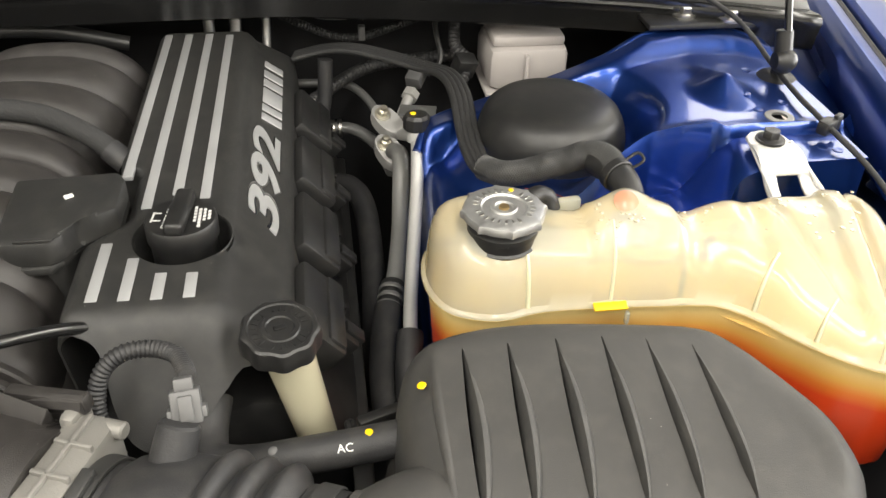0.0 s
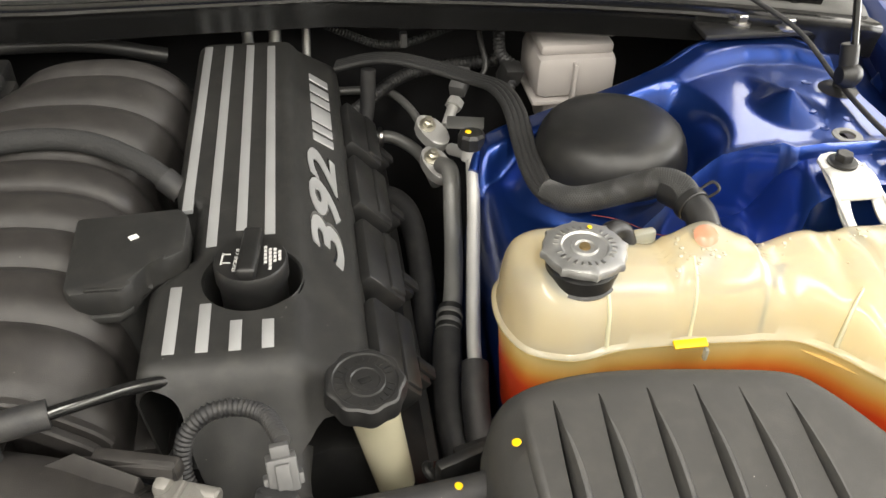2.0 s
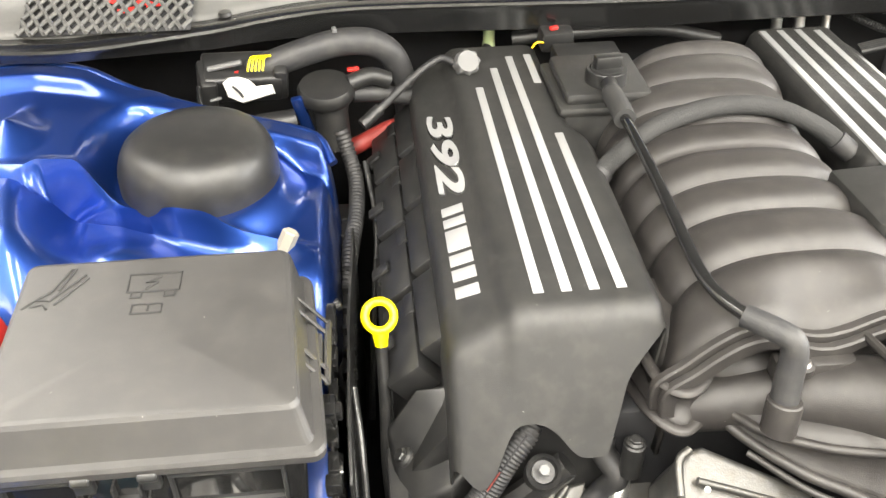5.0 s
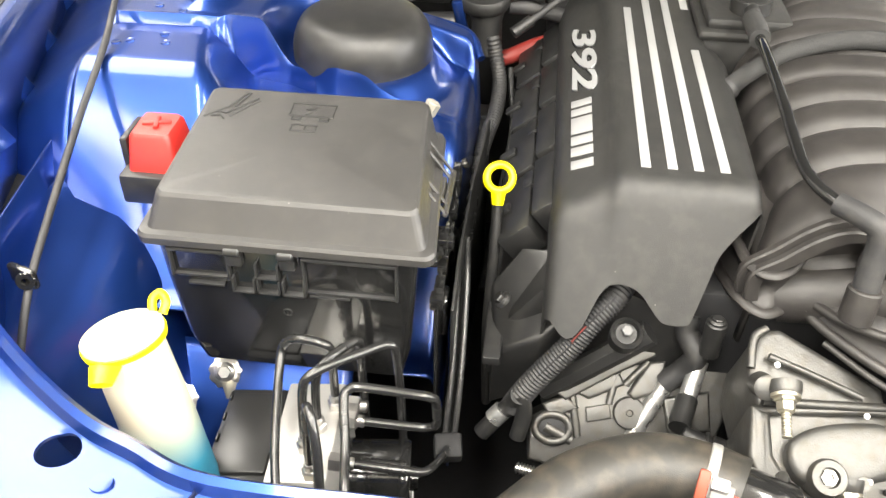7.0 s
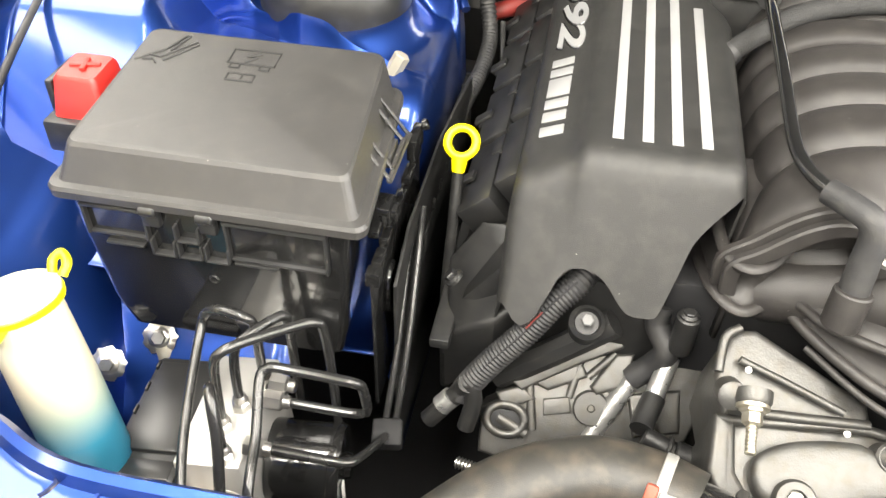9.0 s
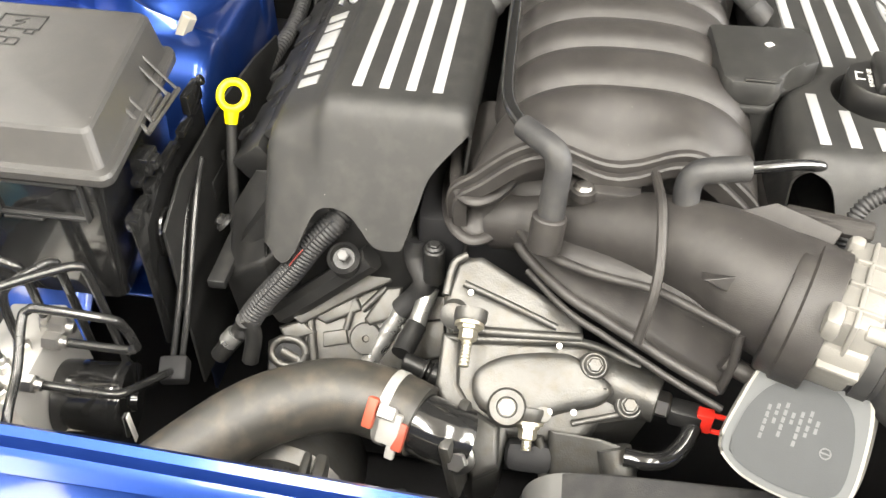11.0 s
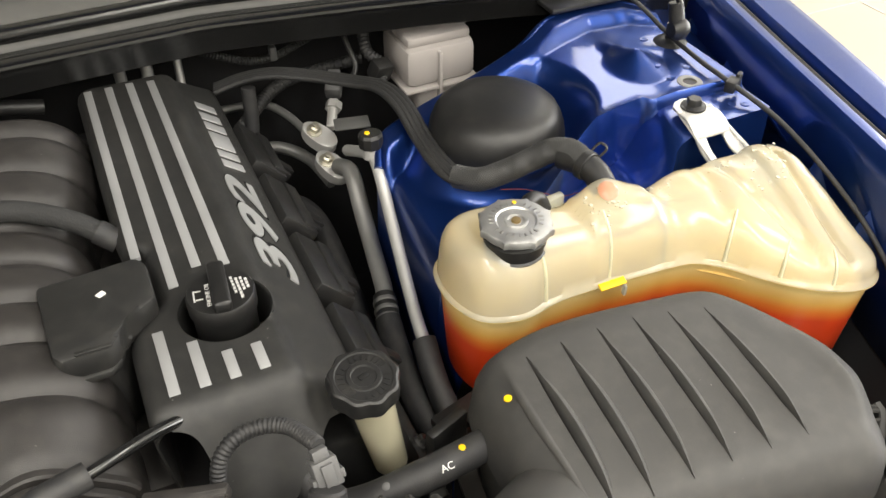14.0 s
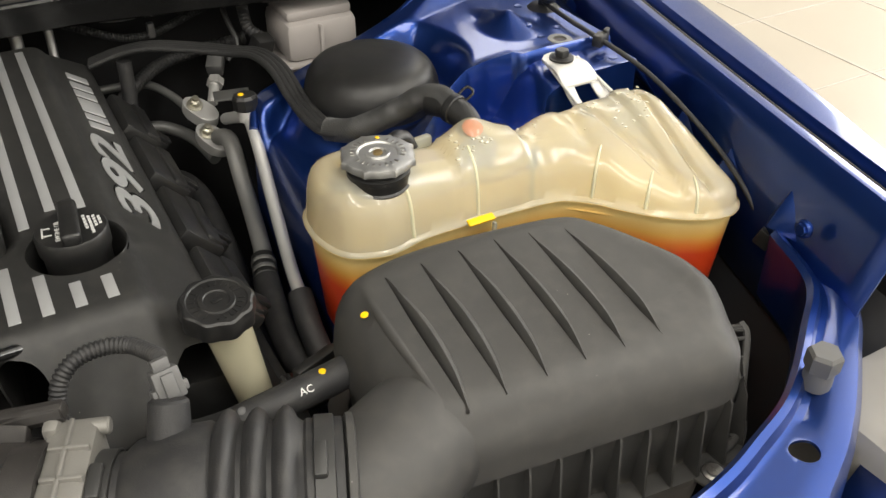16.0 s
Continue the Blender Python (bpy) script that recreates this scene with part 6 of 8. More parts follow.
# breather hose marked AC in front of it
ach = thing("breather_hose", "black rubber hose with white AC marking", "hose", (0.33, 0.46, 0.88))
part("hose", tube([(0.272, 0.53, 0.89), (0.268, 0.50, 0.875), (0.275, 0.475, 0.873), (0.305, 0.462, 0.88), (0.345, 0.46, 0.886), (0.39, 0.463, 0.888), (0.43, 0.467, 0.89)], 0.0155, 20), RUBBER, ach)
part("lettering", text_mesh("AC", 0.0095, 0.0003, pose(0.373, 0.449, 0.898, 38, 0, 4)), WHITE, ach, "white printed letters")
part("paint_dot", lathe([(0.0038, 0), (0.003, 0.0008), (0, 0.001)], (0.399, 0.463, 0.9033), (0, -0.1, 1), 14), PAINTMARK, ach, "yellow paint dot")
part("paint_dot", lathe([(0.0042, 0), (0.003, 0.001), (0, 0.0012)], (0.323, 0.457, 0.898), (0, -0.5, 1), 12), GREY, ach, "pale grey paint dab")

# braided hose over the tower
bh = thing("heater_hose", "black braided twin heater hose to coolant tank", "hose", (0.5, 0.95, 0.93))
BRAID = material("braided_sleeve", (0.018, 0.018, 0.018), 0.6, bump=1.0, grain=420)
HP = [(0.342, 1.15, 0.927), (0.382, 1.14, 0.94), (0.42, 1.12, 0.949), (0.465, 1.09, 0.95), (0.513, 1.045, 0.952), (0.537, 1.0, 0.961), (0.545, 0.945, 0.961), (0.544, 0.885, 0.95), (0.543, 0.835, 0.946), (0.548, 0.79, 0.946), (0.566, 0.765, 0.952), (0.594, 0.755, 0.961), (0.625, 0.745, 0.976), (0.644, 0.733, 0.99), (0.657, 0.713, 0.996), (0.662, 0.69, 0.991)]
SLEEVED = 10


def braid(pts, r, strands, pitch, w, flat=1.0):
    """Strands wound both ways round a path."""
    path = smooth_path([Vector(p) for p in pts], 10)
    bms = []
    for way in (-1, 1):
        for k in range(strands):
            run, line = 0.0, []
            for i, p in enumerate(path):
                d = path[min(i + 1, len(path) - 1)] - path[max(0, i - 1)]
                if i:
                    run += (p - path[i - 1]).length
                side = Vector((d.y, -d.x, 0)).normalized()
                up = side.cross(d.normalized())
                a = 2 * math.pi * k / strands + way * 2 * math.pi * run / pitch
                line.append(p + (side * math.cos(a) + up * math.sin(a) * flat) * r)
            bms.append(tube(line, w, 4, 1, caps=False))
    return join(*bms)


STRAND = material("braid_thread", (0.045, 0.045, 0.044), 0.5, bump=0.1)
hp = smooth_path([Vector(p) for p in HP[:SLEEVED + 1]], 6)
for off in (-0.0096, -0.0032, 0.0032, 0.0096):
    side_pts = []
    for i, p in enumerate(hp):
        d = hp[min(i + 1, len(hp) - 1)] - hp[max(0, i - 1)]
        side_pts.append(p + Vector((d.y, -d.x, 0)).normalized() * off)
    part("hose", tube(side_pts, 0.0045, 10, 1), BRAID, bh)
part("braided_sleeve", tube(HP[SLEEVED - 1:], 0.0135, 18, 8), BRAID, bh, "braided black sleeve")
tagged(part("braid_threads", braid(HP[SLEEVED - 1:], 0.0137, 18, 0.045, 0.0006), STRAND, bh, "woven black braid threads"), kind="stuff")
part("end_sleeve", tube([(0.650, 0.722, 0.988), (0.660, 0.700, 0.990), (0.667, 0.680, 0.986), (0.668, 0.662, 0.978)], 0.0155, 16), BLACK, bh)
part("spring_clip", join(ring((0.661, 0.697, 0.99), (0.3, -0.9, -0.1), 0.0155, 0.0175, 0.01), tube([(0.672, 0.70, 1.0), (0.684, 0.70, 1.008), (0.688, 0.692, 1.004), (0.676, 0.69, 0.996)], 0.0016, 6)), BLACK, bh)
rw = thing("thin_red_wire", "thin red wire above blue tower", "wire", (0.63, 0.72, 0.93))
part("wire", tube([(0.585, 0.745, 0.945), (0.61, 0.73, 0.947), (0.64, 0.705, 0.945), (0.655, 0.69, 0.955)], 0.0005, 6), material("dull_red_wire", (0.14, 0.02, 0.02), 0.6), rw)

# refrigerant lines
LINEM = material("brushed_aluminium_line", (0.5, 0.495, 0.48), 0.42, metal=0.45, bump=0.15, vary=0.1)
LINEDARK = material("grey_suction_line", (0.24, 0.238, 0.23), 0.4, metal=0.45, bump=0.15)
rl = thing("refrigerant_line", "bare aluminium refrigerant line with black service cap", "refrigerant line", (0.48, 0.85, 0.85), group="refrigerant lines")
part("line", tube([(0.478, 0.985, 0.885), (0.484, 0.945, 0.905), (0.489, 0.915, 0.916), (0.487, 0.89, 0.91), (0.482, 0.85, 0.885), (0.472, 0.79, 0.855), (0.46, 0.715, 0.822), (0.455, 0.67, 0.805)], 0.0078, 14), LINEM, rl)
part("service_port", lathe([(0.0125, 0), (0.0125, 0.016), (0.010, 0.02)], (0.489, 0.914, 0.915), (0, 0.1, 1), 20), LINEM, rl)
part("service_cap", lathe([(0.0155, 0.018), (0.0165, 0.02), (0.0165, 0.033), (0.014, 0.037), (0, 0.037)], (0.489, 0.914, 0.912), (0, 0.1, 1), 10), BLACK, rl, "black service cap", sharp=25)
part("paint_dot", lathe([(0.004, 0), (0.003, 0.001), (0, 0.0012)], (0.485, 0.918, 0.9495), segs=12), PAINTMARK, rl, "yellow paint dot")
part("sleeve", tube([(0.456, 0.68, 0.81), (0.45, 0.64, 0.795), (0.448, 0.60, 0.78), (0.45, 0.56, 0.76)], 0.0145, 16), RUBBER, rl)
r2 = thing("refrigerant_line", "grey coated suction line with crimped ferrule", "refrigerant line", (0.46, 0.85, 0.8), group="refrigerant lines")
part("line", tube([(0.468, 1.0, 0.852), (0.473, 0.975, 0.862), (0.474, 0.955, 0.856), (0.470, 0.92, 0.832), (0.464, 0.87, 0.808), (0.452, 0.80, 0.797), (0.444, 0.775, 0.793)], 0.0115, 16), LINEDARK, r2)
part("ferrule", tube([(0.447, 0.785, 0.795), (0.437, 0.745, 0.786)], 0.0145, 18, rings=None), BLACK, r2)
for k in range(3):
    part("crimp", ring(Vector((0.4465, 0.783, 0.7945)).lerp(Vector((0.4375, 0.747, 0.7865)), 0.15 + 0.33 * k), (-0.24, -0.95, -0.2), 0.013, 0.0158, 0.006, 24), DARKPIPE, r2)
part("hose", tube([(0.438, 0.75, 0.787), (0.43, 0.70, 0.78), (0.425, 0.64, 0.77), (0.43, 0.57, 0.75)], 0.0165, 18), RUBBER, r2)
# block fittings with nuts
fb = thing("line_block", "cast aluminium line fitting blocks with plated nuts", "pipe fitting", (0.46, 1.03, 0.85))
for c, a in (((0.466, 1.018, 0.845), 0), ((0.468, 1.075, 0.862), 8)):
    bm = closed_curve([(0.016, 0.0), (0.012, 0.02), (0.0, 0.03), (-0.013, 0.022), (-0.017, 0.0), (-0.013, -0.02), (0.0, -0.028), (0.013, -0.02)], 32)
    mm = pose(*c, 22, -6, 25 + a)
    part("block", prism([(p.x, p.y) for p in bm], -0.018, 0.0, 0.002, mm), LINEM, fb)
    part("nut", join(lathe([(0.0115, 0), (0.0115, 0.002), (0.0085, 0.003)], mm @ Vector((-0.003, 0.010, 0)), mm.to_3x3() @ Vector((0, 0, 1)), 20), lathe([(0.0078, 0.002), (0.0078, 0.010), (0.005, 0.012)], mm @ Vector((-0.003, 0.010, 0)), mm.to_3x3() @ Vector((0, 0, 1)), 6), lathe([(0.0045, 0.01), (0.0045, 0.016), (0, 0.017)], mm @ Vector((-0.003, 0.010, 0)), mm.to_3x3() @ Vector((0, 0, 1)), 14)), ZINC, fb)
part("bracket", obox((0.505, 1.04, 0.890), (0.05, 0.03, 0.003), (0, 0, -12), 0.001), DARKPIPE, fb, "dull plated bracket")
psn = thing("pressure_sensor", "grey pressure sensor screwed into refrigerant line", "sensor", (0.50, 1.12, 0.86))
part("stem", cyl((0.487, 1.085, 0.86), (0.503, 1.118, 0.876), 0.0075), LINEM, psn)
part("hex", lathe([(0.0125, 0), (0.0125, 0.012), (0.010, 0.014)], (0.501, 1.112, 0.874), (0.5, 0.9, 0.45), 6), LINEM, psn)
part("plug", join(obox((0.515, 1.145, 0.892), (0.024, 0.032, 0.022), (22, 0, -28), 0.004), obox((0.523, 1.163, 0.9), (0.02, 0.012, 0.018), (22, 0, -28), 0.003)), GREY, psn)
hl_ = thing("heater_pipes", "grey metal heater pipes behind the engine cover", "pipe", (0.38, 1.2, 0.85))
part("pipe", tube([(0.30, 1.20, 0.862), (0.36, 1.20, 0.862), (0.415, 1.195, 0.86), (0.445, 1.16, 0.85), (0.462, 1.10, 0.84)], 0.0062, 12), DARKPIPE, hl_)
part("pipe", tube([(0.34, 1.15, 0.81), (0.38, 1.15, 0.81), (0.42, 1.145, 0.81), (0.455, 1.11, 0.80), (0.47, 1.05, 0.79)], 0.0092, 12), DARKPIPE, hl_)
part("coupling", join(ring((0.372, 1.15, 0.81), (1, 0, 0), 0.009, 0.0145, 0.006), ring((0.382, 1.15, 0.81), (1, 0, 0), 0.009, 0.0135, 0.012), ring((0.398, 1.15, 0.81), (1, 0, 0), 0.009, 0.0145, 0.006)), STEEL, hl_)
part("drop_hose", tube([(0.385, 1.13, 0.93), (0.38, 1.12, 0.87), (0.36, 1.09, 0.80), (0.35, 1.08, 0.74)], 0.0105, 12), RUBBER, hl_)
part("lower_hose", tube([(0.35, 1.04, 0.77), (0.40, 1.03, 0.785), (0.425, 0.99, 0.775), (0.43, 0.90, 0.74), (0.425, 0.80, 0.71), (0.42, 0.70, 0.69)], 0.016, 14), RUBBER, hl_)
part("tower_tube", join(tube([(0.225, 1.19, 0.93), (0.225, 1.20, 0.97), (0.226, 1.22, 1.0)], 0.008, 12), ), ALU, hl_)
part("tower_tube", tube([(0.262, 1.19, 0.93), (0.262, 1.20, 0.97), (0.262, 1.22, 1.0)], 0.005, 12), ALU, hl_)
part("wall_flange", obox((0.243, 1.225, 0.985), (0.075, 0.03, 0.035), (10, 0, 0), 0.005), DARKPIPE, hl_)

# brake fluid reservoir under the cowl
bf = thing("brake_fluid_reservoir", "off-white plastic brake fluid reservoir under the cowl", "reservoir", (0.665, 1.13, 0.9))
part("upper_half", box(0.610, 0.725, 1.085, 1.19, 0.905, 0.968, 0.014), BRAKE, bf)
part("seam", box(0.606, 0.729, 1.081, 1.193, 0.899, 0.906, 0.003), BRAKE, bf)
part("lower_half", loft([quad_ring(0.640, 0.692, 1.10, 1.17, 0.835, 0.835, 0.010), quad_ring(0.632, 0.702, 1.094, 1.178, 0.845, 0.845, 0.014), quad_ring(0.624, 0.712, 1.088, 1.185, 0.902, 0.902, 0.014)]), BRAKE, bf)
part("lid", box(0.616, 0.719, 1.095, 1.185, 0.966, 0.982, 0.006), BRAKE, bf)
part("side_rib", box(0.66, 0.666, 1.078, 1.09, 0.845, 0.96, 0.002), BRAKE, bf)
part("cylinder", tube([(0.64, 1.03, 0.865), (0.66, 1.12, 0.855), (0.67, 1.25, 0.855)], 0.022, 16), DARKPIPE, bf)
part("fitting", join(ring((0.652, 1.075, 0.868), (0, 0, 1), 0.006, 0.012, 0.016, 16), ring((0.69, 1.06, 0.872), (0, 0, 1), 0.006, 0.011, 0.014, 16)), STEEL, bf)

for ob in bf.children:
    ob.location.z -= 0.014

# harness along the firewall
hn = thing("wiring_harness", "black taped wiring harness along the firewall", "wiring", (0.45, 1.2, 0.98))
part("cable", tube([(0.29, 1.20, 1.0), (0.33, 1.19, 0.985), (0.40, 1.185, 0.972), (0.46, 1.19, 0.978), (0.50, 1.195, 0.99), (0.54, 1.20, 1.01)], 0.0065, 10), DARKPIPE, hn)
part("cable", tube([(0.36, 1.205, 1.005), (0.42, 1.20, 0.99), (0.47, 1.195, 1.0), (0.53, 1.20, 1.02)], 0.005, 10), BLACK, hn)
part("clip", obox((0.445, 1.183, 0.975), (0.012, 0.016, 0.016), (0, 0, 10), 0.003), GREY, hn)
part("branch", tube([(0.565, 1.20, 1.0), (0.572, 1.17, 0.97), (0.57, 1.14, 0.94), (0.585, 1.12, 0.925), (0.575, 1.10, 0.90)], 0.009, 10, rings=26, depth=0.002), RUBBER, hn, sharp=80)
part("branch", tube([(0.555, 1.20, 1.0), (0.545, 1.17, 0.96), (0.55, 1.14, 0.92), (0.53, 1.13, 0.9)], 0.004, 8), BLACK, hn)
part("connector", obox((0.58, 1.115, 0.92), (0.03, 0.025, 0.03), (20, 10, 15), 0.004), BLACK, hn)
part("cross_pipe", tube([(0.36, 1.12, 0.87), (0.45, 1.2, 0.885), (0.58, 1.2, 0.90)], 0.010, 10, rings=40, depth=0.0015), RUBBER, hn, sharp=80)
single("shelf_bracket", join(obox((0.415, 0.53, 0.835), (0.05, 0.012, 0.04), (0, 0, 20), 0.003), obox((0.445, 0.56, 0.815), (0.06, 0.03, 0.012), (0, 0, 15), 0.003)), BLACK, "black plastic bracket between hoses and air box", "bracket")

# loom and pipes along the firewall below the cowl
fl = thing("firewall_loom", "taped wiring loom clipped along the firewall", "wiring", (0.4, 1.2, 0.95))
part("loom", tube([(0.30, 1.205, 0.985), (0.325, 1.2, 0.970), (0.362, 1.195, 0.953), (0.404, 1.19, 0.938), (0.445, 1.19, 0.938), (0.502, 1.2, 0.952), (0.56, 1.215, 0.965)], 0.0062, 10, rings=60, depth=0.001), BRAID, fl)
part("clip", obox((0.44, 1.188, 0.944), (0.010, 0.012, 0.022), (0, 0, 0), 0.002), GREY, fl)
part("bracket", join(obox((0.43, 1.205, 0.972), (0.06, 0.004, 0.022), (0, 0, 0), 0.002), hexbolt((0.44, 1.2, 0.972), (0, -1, 0.1), 0.006, 0.005)), DARKPIPE, fl)
for x in (0.262, 0.305):
    single("firewall_pipe", tube([(x, 1.21, 1.0), (x, 1.20, 0.96), (x - 0.003, 1.18, 0.91)], 0.0085 if x < 0.3 else 0.006, 12), ALU, "bare metal pipe coming through the firewall", "pipe", group="firewall pipes")


# ---- fuse box ----
fz = thing("fuse_box", "large black plastic fuse box with embossed lid", "fuse box", (-0.6, 0.56, 0.78))
FX0, FX1, FY0, FY1 = -0.727, -0.479, 0.468, 0.662


lid = loft([quad_ring(FX0 - 0.012, FX1 + 0.013, FY0 - 0.008, FY1 + 0.01, 0.926, 0.936, 0.012), quad_ring(FX0 - 0.013, FX1 + 0.014, FY0 - 0.009, FY1 + 0.01, 0.934, 0.944, 0.013), quad_ring(FX0 - 0.011, FX1 + 0.012, FY0 - 0.007, FY1 + 0.01, 0.9375, 0.9475, 0.012), quad_ring(FX0 - 0.004, FX1 + 0.005, FY0 - 0.001, FY1 + 0.006, 0.939, 0.949, 0.010),
            quad_ring(FX0 - 0.002, FX1 + 0.003, FY0 + 0.001, FY1 + 0.004, 0.944, 0.955, 0.010), quad_ring(FX0 + 0.006, FX1 - 0.003, FY0 + 0.010, FY1 + 0.0, 0.970, 0.987, 0.010), quad_ring(FX0 + 0.0085, FX1 - 0.005, FY0 + 0.0125, FY1 - 0.003, 0.9738, 0.9908, 0.010), quad_ring(FX0 + 0.012, FX1 - 0.009, FY0 + 0.016, FY1 - 0.007, 0.975, 0.992, 0.009)], cap0=False)
def widen(bm):
    """The box is broader at its front outer corner than at its rear."""
    for v in bm.verts:
        v.co.x += 0.014 * max(0.0, 1 - (v.co.y - FY0) / (FY1 - FY0)) * sstep(FX0, FX1, v.co.x)
    return bm


part("lid", widen(lid), FUSE, fz, sharp=12)
body = loft([quad_ring(FX0 + 0.02, FX1 - 0.02, FY0 + 0.01, FY1 - 0.02, 0.76, 0.76, 0.012), quad_ring(FX0 + 0.012, FX1 - 0.012, FY0 + 0.004, FY1 - 0.01, 0.80, 0.80, 0.010), quad_ring(FX0 + 0.006, FX1 - 0.006, FY0 + 0.001, FY1 - 0.004, 0.88, 0.88, 0.008), quad_ring(FX0 + 0.003, FX1 - 0.003, FY0, FY1, 0.93, 0.94, 0.008)])
part("body", widen(body), GLOSS, fz, sharp=35)
# front latches, rails and pockets under the rim
RAILP = material("box_side_plastic", (0.018, 0.018, 0.018), 0.34, bump=0.1)
for x0, x1, z0, z1 in ((-0.712, -0.652, 0.886, 0.922), (-0.58, -0.487, 0.876, 0.922)):
    part("front_rail", join(box(x0, x1, FY0 - 0.006, FY0 + 0.006, z1 - 0.004, z1, 0.001), box(x0, x0 + 0.003, FY0 - 0.005, FY0 + 0.006, z0, z1, 0.001), box(x1 - 0.003, x1, FY0 - 0.005, FY0 + 0.006, z0, z1, 0.001), box(x0, x1, FY0 - 0.003, FY0 + 0.006, z0, z0 + 0.003, 0.001)), RAILP, fz)
for x in (-0.646, -0.594):
    part("latch", join(cyl((x - 0.008, FY0 - 0.005, 0.924), (x + 0.008, FY0 - 0.005, 0.924), 0.006), box(x - 0.008, x + 0.008, FY0 - 0.006, FY0 + 0.004, 0.905, 0.922, 0.002)), RAILP, fz)
for i in range(3):
    for j in range(2):
        x, z = -0.652 + i * 0.025, 0.872 + j * 0.019
        if i == 1 or j == 0:
            part("pocket_frame", join(box(x, x + 0.024, FY0 - 0.006, FY0 + 0.006, z, z + 0.0025, 0.0007), box(x, x + 0.0025, FY0 - 0.006, FY0 + 0.006, z, z + 0.018, 0.0007), box(x + 0.0215, x + 0.024, FY0 - 0.006, FY0 + 0.006, z, z + 0.018, 0.0007)), RAILP, fz)
for x0, x1, z in ((-0.697, -0.66, 0.876), (-0.575, -0.535, 0.872)):
    part("ledge", box(x0, x1, FY0 - 0.004, FY0 + 0.006, z, z + 0.003, 0.001), RAILP, fz)
part("mould_mark", ring((-0.601, FY0 + 0.003, 0.845), (0, -1, 0), 0.0035, 0.005, 0.002, 20), BLACK, fz)
# handle frame on the lid's side, and the upright plate with cable guides beside the box
for a, b in (((-0.478, 0.547, 0.964), (-0.452, 0.547, 0.927)), ((-0.478, 0.561, 0.965), (-0.453, 0.561, 0.930)), ((-0.478, 0.601, 0.969), (-0.453, 0.604, 0.932)), ((-0.478, 0.615, 0.970), (-0.452, 0.624, 0.926))):
    part("handle_fin", tube([a, b], 0.0028, 6, 1, flat=0.6), FUSE, fz)
part("handle_bar", join(tube([(-0.452, 0.545, 0.927), (-0.452, 0.626, 0.926)], 0.0032, 6, 1), tube([(-0.453, 0.559, 0.931), (-0.453, 0.606, 0.933)], 0.0022, 6, 1)), FUSE, fz)
part("handle_pocket", join(box(-0.477, -0.456, 0.566, 0.599, 0.925, 0.938, 0.002), box(-0.478, -0.472, 0.564, 0.601, 0.938, 0.958, 0.002)), FUSE, fz)
part("side_catch", join(box(-0.466, -0.446, 0.520, 0.546, 0.892, 0.914, 0.003), box(-0.458, -0.441, 0.526, 0.540, 0.897, 0.909, 0.002), box(-0.466, -0.455, 0.512, 0.55, 0.884, 0.892, 0.002)), GLOSS, fz)
UPRIGHT = Matrix(((0, 0, 1, 0), (1, 0, 0, 0), (0, 1, 0, 0), (0, 0, 0, 1)))
part("side_plate", prism([(0.473, 0.70), (0.475, 0.817), (0.472, 0.868), (0.48, 0.874), (0.516, 0.881), (0.594, 0.883), (0.635, 0.886), (0.66, 0.894), (0.668, 0.892), (0.668, 0.70)], -0.4535, -0.4500, 0.001, UPRIGHT), GLOSS, fz)
for y0, y1, z in ((0.487, 0.508, 0.878), (0.514, 0.534, 0.8825), (0.545, 0.590, 0.8845), (0.604, 0.632, 0.886), (0.640, 0.658, 0.892)):
    part("side_tab", box(-0.4555, -0.446, y0, y1, z - 0.007, z + 0.002, 0.001), GLOSS, fz)
part("side_hook", box(-0.458, -0.444, 0.472, 0.486, 0.862, 0.878, 0.002), GLOSS, fz)
part("end_clip", join(ring((-0.446, 0.662, 0.914), (1, 0.2, 0.4), 0.003, 0.006, 0.006, 16), box(-0.456, -0.446, 0.63, 0.668, 0.890, 0.914, 0.002)), GLOSS, fz)
for cy, cz in ((0.609, 0.819), (0.526, 0.815)):
    loop = [(-0.4475, cy + dy, cz + dz) for dy, dz in ((-0.016, 0.012), (-0.008, 0.024), (0.006, 0.026), (0.016, 0.012), (0.012, -0.014), (0.002, -0.026), (-0.010, -0.022), (-0.016, -0.004), (-0.016, 0.012))]
    part("cable_guide", tube(loop, 0.0032, 8, 5), GLOSS, fz)


def on_lid(x, y):
    return 0.975 + 0.017 * (y - FY0 - 0.021) / (FY1 - FY0 - 0.033)


EMB = material("embossed_icon", (0.015, 0.015, 0.015), 0.6, bump=0.1)


def icon(lines, name):
    for pts in lines:
        part(name, tube([(x, y, on_lid(x, y) + 0.0003) for x, y in pts], 0.001, 6, 1), EMB, fz)


ix, iy = -0.602, 0.622
icon([[(ix - 0.022, iy - 0.008), (ix - 0.022, iy + 0.014), (ix + 0.024, iy + 0.014), (ix + 0.024, iy - 0.008), (ix - 0.022, iy - 0.008)], [(ix + 0.006, iy + 0.010), (ix - 0.006, iy + 0.003), (ix + 0.004, iy + 0.003), (ix - 0.006, iy - 0.005)],
      [(ix - 0.018, iy - 0.008), (ix - 0.018, iy - 0.015), (ix - 0.009, iy - 0.015), (ix - 0.009, iy - 0.008)], [(ix + 0.011, iy - 0.008), (ix + 0.011, iy - 0.015), (ix + 0.02, iy - 0.015), (ix + 0.02, iy - 0.008)]], "vehicle_icon")
